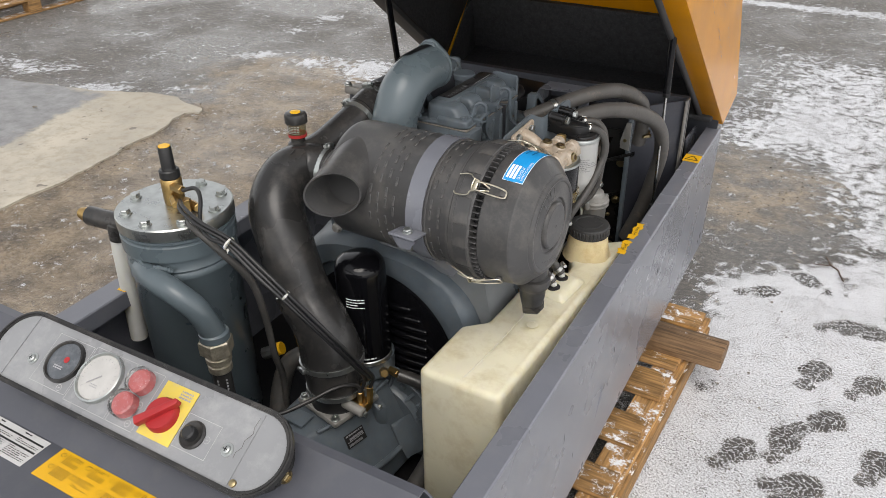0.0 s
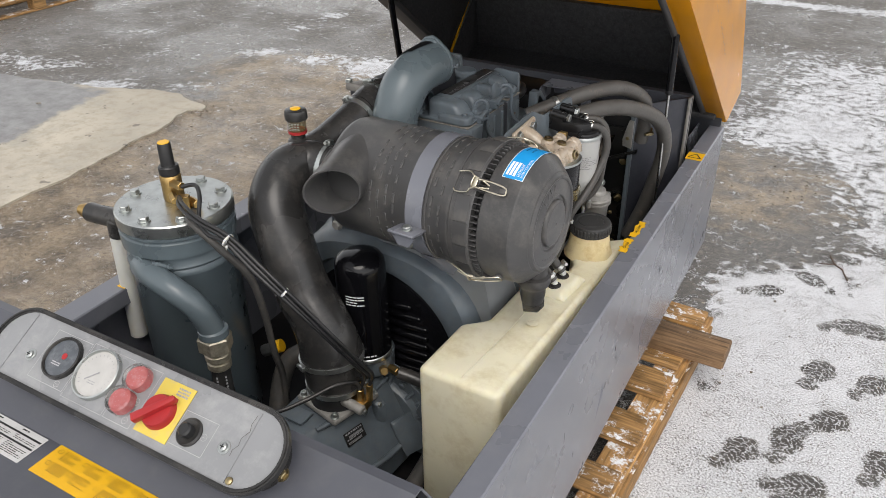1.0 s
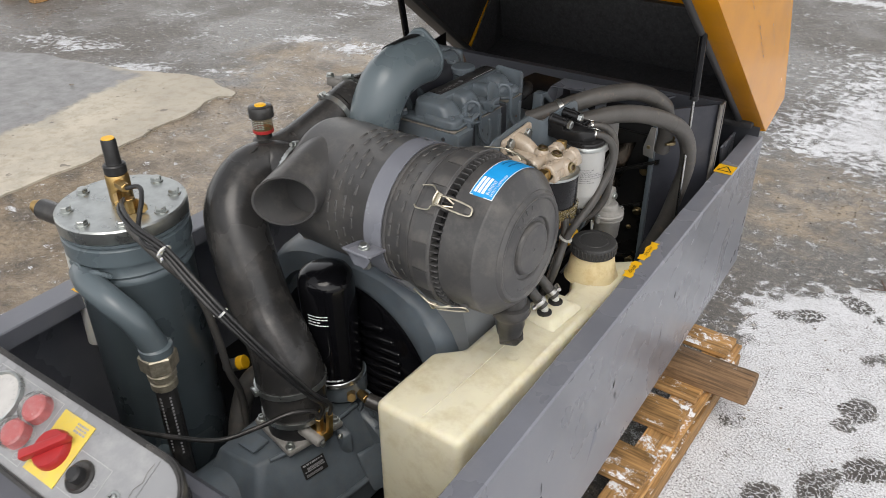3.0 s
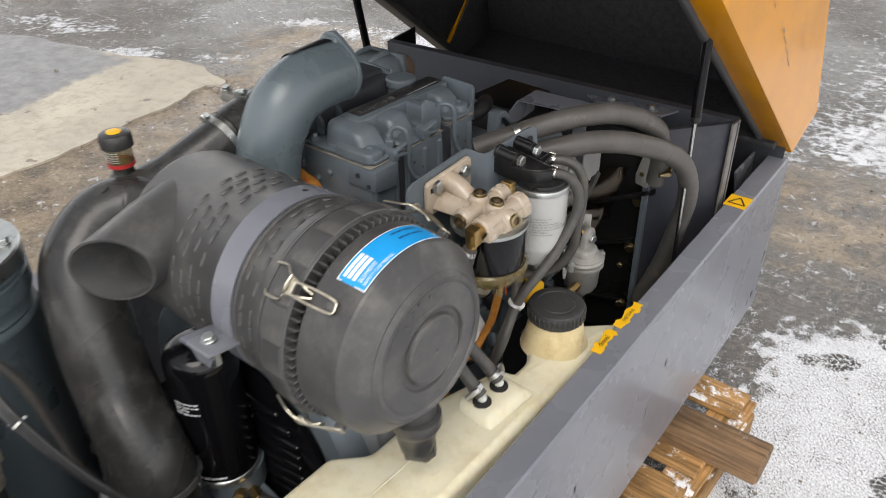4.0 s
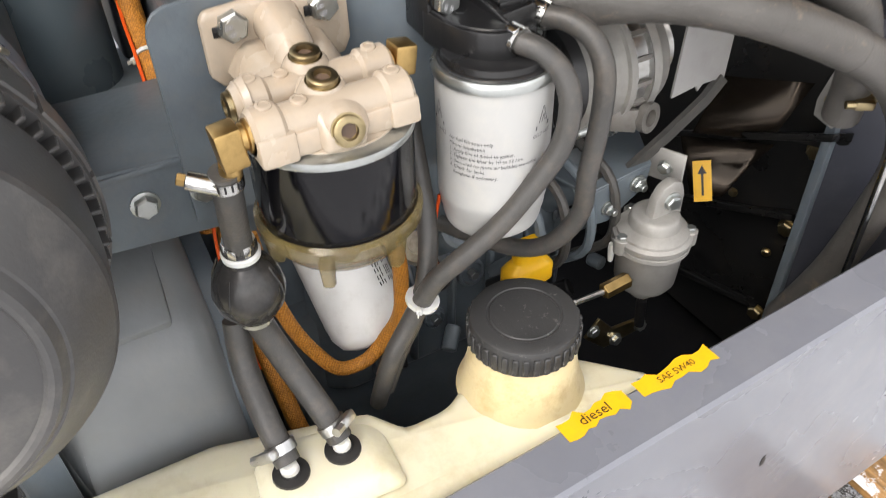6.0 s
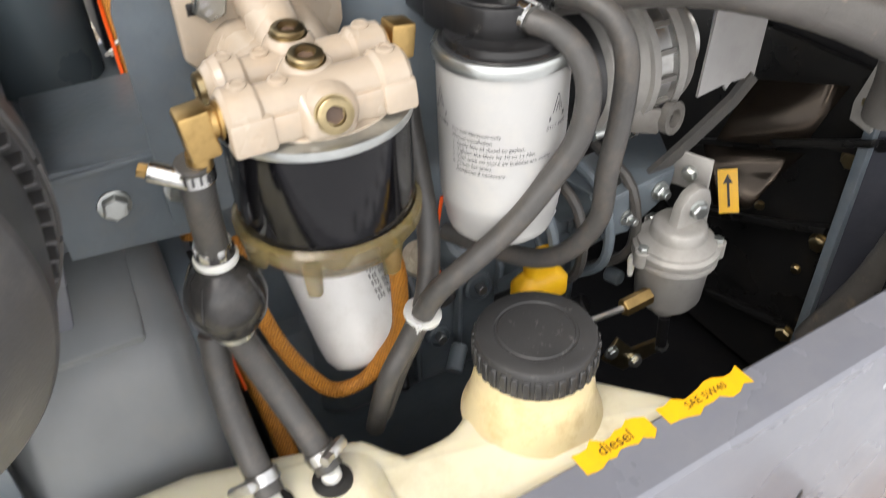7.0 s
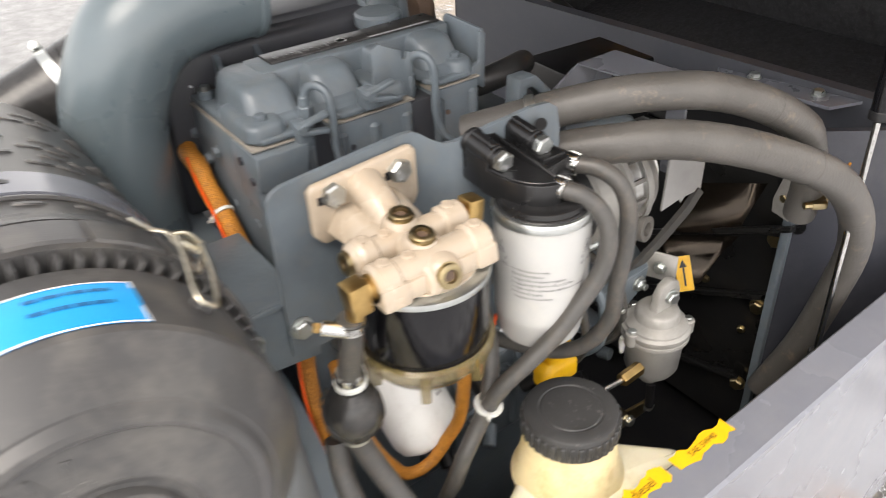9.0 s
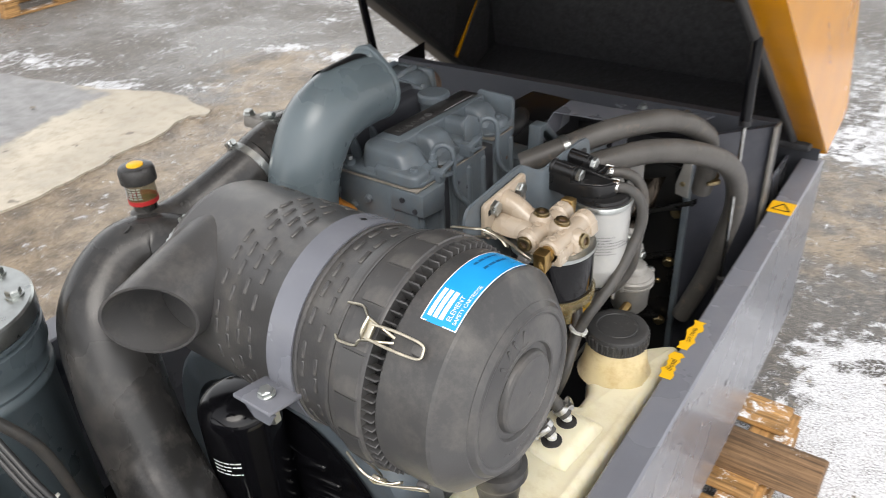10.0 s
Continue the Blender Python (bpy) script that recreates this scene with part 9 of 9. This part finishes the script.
def build_amber_lines():
    t = thing("amber_hose", (0.30, 1.74, 0.75), "amber braided hose looping round the oil filter", "hose")
    part("loop", tube(B(), [(0.350, 1.786, 0.985), (0.352, 1.800, 0.932), (0.342, 1.806, 0.882), (0.330, 1.807, 0.832), (0.320, 1.793, 0.796), (0.316, 1.772, 0.772), (0.311, 1.744, 0.770), (0.306, 1.724, 0.798), (0.302, 1.706, 0.842), (0.295, 1.694, 0.895), (0.28, 1.69, 0.95)], 0.0074, 18, 8), amber_hose, t)
    t = thing("wiring_loom", (0.3, 1.65, 0.75), "orange split loom with loose wires beside the engine", "cable")
    part("sleeve", tube(B(), [(0.215, 1.69, 0.96), (0.232, 1.678, 0.904), (0.246, 1.676, 0.858), (0.262, 1.680, 0.79), (0.290, 1.685, 0.745), (0.33, 1.69, 0.70)], 0.0095, 14, 8), amber_hose, t)
    part("sleeve", tube(B(), [(-0.055, 1.690, 1.098), (-0.012, 1.677, 1.086), (0.022, 1.676, 1.078), (0.042, 1.675, 1.060), (0.078, 1.674, 1.043), (0.112, 1.673, 1.020), (0.158, 1.672, 0.990), (0.178, 1.672, 0.950), (0.185, 1.672, 0.90)], 0.0118, 14, 8), amber_hose, t)
    part("wire", tube(B(), [(0.012, 1.668, 1.090), (0.046, 1.664, 1.068), (0.082, 1.662, 1.051), (0.116, 1.660, 1.026), (0.156, 1.660, 0.985)], 0.0018, 6, 8), orange_wire, t, "loose orange wire")
    part("wire", tube(B(), [(0.232, 1.670, 0.955), (0.246, 1.664, 0.89), (0.262, 1.665, 0.835), (0.278, 1.670, 0.78)], 0.0018, 6, 8), orange_wire, t)
    part("wire", tube(B(), [(0.345, 1.84, 0.985), (0.352, 1.835, 0.95), (0.345, 1.83, 0.91), (0.34, 1.84, 0.88)], 0.0016, 6, 8), orange_wire, t)
    part("wire", tube(B(), [(0.352, 1.845, 0.98), (0.357, 1.835, 0.94), (0.352, 1.84, 0.90)], 0.0016, 6, 8), orange_wire, t)
    part("connector", box(B(), (-0.035, 1.685, 1.118), (0.030, 0.020, 0.024), 0.003), white_plastic, t, "white plastic connector")
    tie(t, (0.078, 1.674, 1.043), (0.8, 0.0, -0.5), 0.0126, (0.3, -0.9, 0))
    tie(t, (0.255, 1.678, 0.820), (0.2, 0.0, -0.9), 0.0112, (0.6, -0.7, 0))


build_amber_lines()


def build_shutdown_valve():
    cx, cy = 0.341, 2.130
    t = thing("fuel_feed_pump", (cx, cy, 0.70), "small cast aluminium feed pump with a brass fitting", "pump")
    part("lower_body", lathe(B(), (cx, cy, 0.733), (0, 0, 1), [(0, 0.014), (0.002, 0.031), (0.012, 0.0365), (0.058, 0.0390), (0.064, 0.042)], 36), cast_alu, t)
    part("joint_flange", lathe(B(), (cx, cy, 0.797), (0, 0, 1), [(0, 0.043), (0.001, 0.0455), (0.006, 0.0455), (0.0065, 0.044), (0.0085, 0.0455), (0.015, 0.0455), (0.018, 0.042)], 36), cast_alu, t)
    part("upper_body", lathe(B(), (cx, cy, 0.814), (0, 0, 1), [(0, 0.042), (0.004, 0.041), (0.009, 0.034), (0.011, 0.030), (0.022, 0.0285), (0.025, 0.0260), (0.0265, 0.020), (0.0265, 0)], 36), cast_alu, t)
    for a in (55, 175, 265):
        q = radians(a)
        at = (cx + 0.0425 * math.cos(q), cy + 0.0425 * math.sin(q), 0.816)
        part("screw_ear", rod(B(), (at[0], at[1], 0.797), at, 0.009, 14, 0.001), cast_alu, t)
        bolt(t, at, (0, 0, 1), 0.0055, None, False)
    b = prism(B(), [(cy - 0.016, 0.826), (cy + 0.030, 0.826), (cy + 0.030, 0.862), (cy + 0.024, 0.877), (cy + 0.010, 0.884), (cy - 0.004, 0.878), (cy - 0.012, 0.864)], "x", cx - 0.004, cx + 0.010, 0.0035)
    lug = part("lug", b, cast_alu, t)
    bolt(lug, (cx + 0.010, cy + 0.010, 0.858), (1, -0.2, 0), 0.0085)
    part("bottom_nipple", lathe(B(), (cx, cy, 0.715), (0, 0, 1), [(0, 0.013), (0.003, 0.015), (0.020, 0.0165)], 18), cast_alu, t)
    f = part("brass_fitting", rod(B(), (0.357, 2.052, 0.766), (0.356, 2.088, 0.768), 0.0095, 6, 0.001), brass, t, "brass pipe fitting")
    part("feed_pipe", tube(B(), [(0.357, 2.055, 0.766), (0.350, 2.02, 0.76), (0.33, 1.98, 0.74), (0.31, 1.95, 0.70)], 0.0036, 8, 6), steel, f)
    # welded channel carrying the pump, its cross bolts and the bare angle at its end
    arm = part("support_arm", hull(B(), [(0.225, 2.045, 0.862), (0.302, 2.060, 0.862), (0.302, 2.150, 0.872), (0.225, 2.190, 0.876), (0.225, 2.045, 0.867), (0.302, 2.060, 0.867), (0.302, 2.150, 0.877), (0.225, 2.190, 0.881)], 0.001, 1), engine_grey, t)
    part("arm_side", hull(B(), [(x, y, z) for x in (0.298, 0.3025) for y, z in ((2.060, 0.864), (2.150, 0.874), (2.146, 0.846), (2.095, 0.815), (2.062, 0.818))], 0.0008, 1), engine_grey, arm)
    part("arm_rib", hull(B(), [(x, y, z) for x in (0.240, 0.300) for y, z in ((2.098, 0.868), (2.102, 0.868), (2.100, 0.825))], 0.0006, 1), engine_grey, arm)
    for y, z, r in ((2.092, 0.836, 0.0075), (2.132, 0.856, 0.0085)):
        bolt(arm, (0.3025, y, z), (1, 0, 0), r)
        part("stud", rod(B(), (0.3085, y, z), (0.317, y, z), r * 0.55, 10, 0.0008), zinc, arm)
    ang = part("angle", hull(B(), [(x, y, z) for x, y in ((0.285, 2.156), (0.328, 2.174), (0.328, 2.178), (0.285, 2.160)) for z in (0.850, 0.892)], 0.0008, 1), cast_alu, t, "bare cast angle")
    bolt(ang, (0.312, 2.163, 0.872), (0.35, -1, 0), 0.007)
    part("plunger", rod(B(), (0.348, 2.13, 0.665), (0.351, 2.123, 0.715), 0.0065, 12), black_deep, t)
    lev = part("lever", prism(B(), [(2.055, 0.665), (2.075, 0.690), (2.10, 0.660), (2.150, 0.655), (2.155, 0.635), (2.09, 0.630)], "x", 0.330, 0.335, 0.001), olive_zinc, t, "plated throttle lever")
    for y, z in ((2.145, 0.645), (2.105, 0.640), (2.065, 0.675)):
        bolt(lev, (0.335, y, z), (1, 0, 0), 0.007)
    part("bleed_pin", lathe(B(), (cx - 0.02, cy - 0.04, 0.770), (0, 0, 1), [(0, 0.003), (0.018, 0.005), (0.026, 0.004)], 10), white_plastic, t)
    return t


build_shutdown_valve()


def build_coolant_hoses():
    for k, (pts, r) in enumerate((
            ([(0.20, 1.93, 1.105), (0.26, 1.975, 1.133), (0.29, 2.012, 1.145), (0.33, 2.058, 1.156), (0.37, 2.120, 1.154), (0.395, 2.187, 1.129), (0.408, 2.254, 1.088), (0.410, 2.281, 1.058), (0.405, 2.315, 0.99), (0.395, 2.33, 0.93)], 0.0205),
            ([(0.24, 1.93, 1.075), (0.29, 1.976, 1.098), (0.33, 2.015, 1.110), (0.37, 2.067, 1.114), (0.41, 2.129, 1.101), (0.44, 2.214, 1.063), (0.455, 2.286, 1.018), (0.460, 2.342, 0.957), (0.455, 2.378, 0.884), (0.440, 2.392, 0.807), (0.41, 2.40, 0.68), (0.37, 2.39, 0.56)], 0.0215))):
        t = thing("coolant_hose", pts[0], "thick dusty black rubber coolant hose, bent in an arch", "hose", "coolant hoses")
        part("hose", tube(B(), pts, r, 28, 9, wobble=0.012), coolant_rubber, t)
        near, after = Vector(pts[1]), Vector(pts[2])
        hose_clamp(t, near, after - near, r + 0.0008, 0.011, (0.2, 0.3, -1), zinc)
        # creases pressed into the outside of the bend
        path = curve_points([Vector(p) for p in pts], 9)
        for i in (30, 38, 47):
            d = (path[i + 1] - path[i]).normalized()
            part("crease", lathe(B(), path[i] - d * 0.0006, d + Vector((0.1, -0.12, 0.06)), [(0, r - 0.002), (0, r + 0.0003), (0.0012, r + 0.0003), (0.0012, r - 0.002)], 28), coolant_rubber, t)
        if k == 0:
            hose_clamp(t, (0.4045, 2.328, 0.965), (-0.05, 0.05, -1), r + 0.001, 0.010, (0.6, -0.4, 0), olive_zinc)
            part("wire_end", tube(B(), [(0.425, 2.33, 0.985), (0.436, 2.335, 1.00), (0.440, 2.337, 1.02)], 0.002, 6, 4), amber_hose, t, "loose wire end")


build_coolant_hoses()

# ---- stickers on the rails ----


def rail_sticker(y0, y1, x0, x1, label, torn=0, text="", size=0.018, turn=90, bars_seed=None, triangle=False):
    t = thing("rail_sticker", ((x0 + x1) / 2, (y0 + y1) / 2, RIM), label, "sticker", "stickers on the rail")
    rnd = random.Random(torn + 3)
    n = 10
    lo, hi = [], []
    for k in range(n + 1):
        y = y0 + (y1 - y0) * k / n
        j = rnd.uniform(-0.004, 0.004) if torn else 0
        lo.append((x0 + j, y, RIM + 0.0006))
        hi.append((x1 + (rnd.uniform(-0.004, 0.004) if torn else 0), y, RIM + 0.0006))
    b = sheet(B(), lo + hi[::-1])
    s = part("label_sheet", turned(b, ASKEW), sticker_yellow, t)
    if text:
        b = words(text, size, print_black)
        turned(b, Matrix.Translation(((x0 + x1) / 2, (y0 + y1) / 2, RIM + 0.0012)) @ Matrix.Rotation(radians(turn), 4, "Z"))
        part("lettering", turned(b, ASKEW), print_black, s)
    if triangle:
        c = Vector(((x0 + x1) / 2, (y0 + y1) / 2, RIM + 0.0012))
        b = B()
        pts = [c + Vector((0, 0.020, 0)), c + Vector((-0.020, -0.014, 0)), c + Vector((0.020, -0.014, 0))]
        for p, q in zip(pts, pts[1:] + pts[:1]):
            d = (q - p).normalized()
            w = Vector((-d.y, d.x, 0)) * 0.002
            sheet(b, [p + w, q + w, q - w, p - w])
        part("triangle", turned(b, ASKEW), print_black, s)
    return t


rail_sticker(2.521, 2.583, 0.505, 0.558, "yellow warning sticker with a black triangle", triangle=True)
rail_sticker(1.943, 2.037, 0.503, 0.523, "torn yellow oil grade sticker", 1, "SAE 5W40", 0.0105)
rail_sticker(1.853, 1.930, 0.500, 0.520, "torn yellow diesel sticker", 2, "diesel", 0.0155)
rail_sticker(1.11, 1.17, -0.535, -0.508, "yellow sticker on the rail", 0)
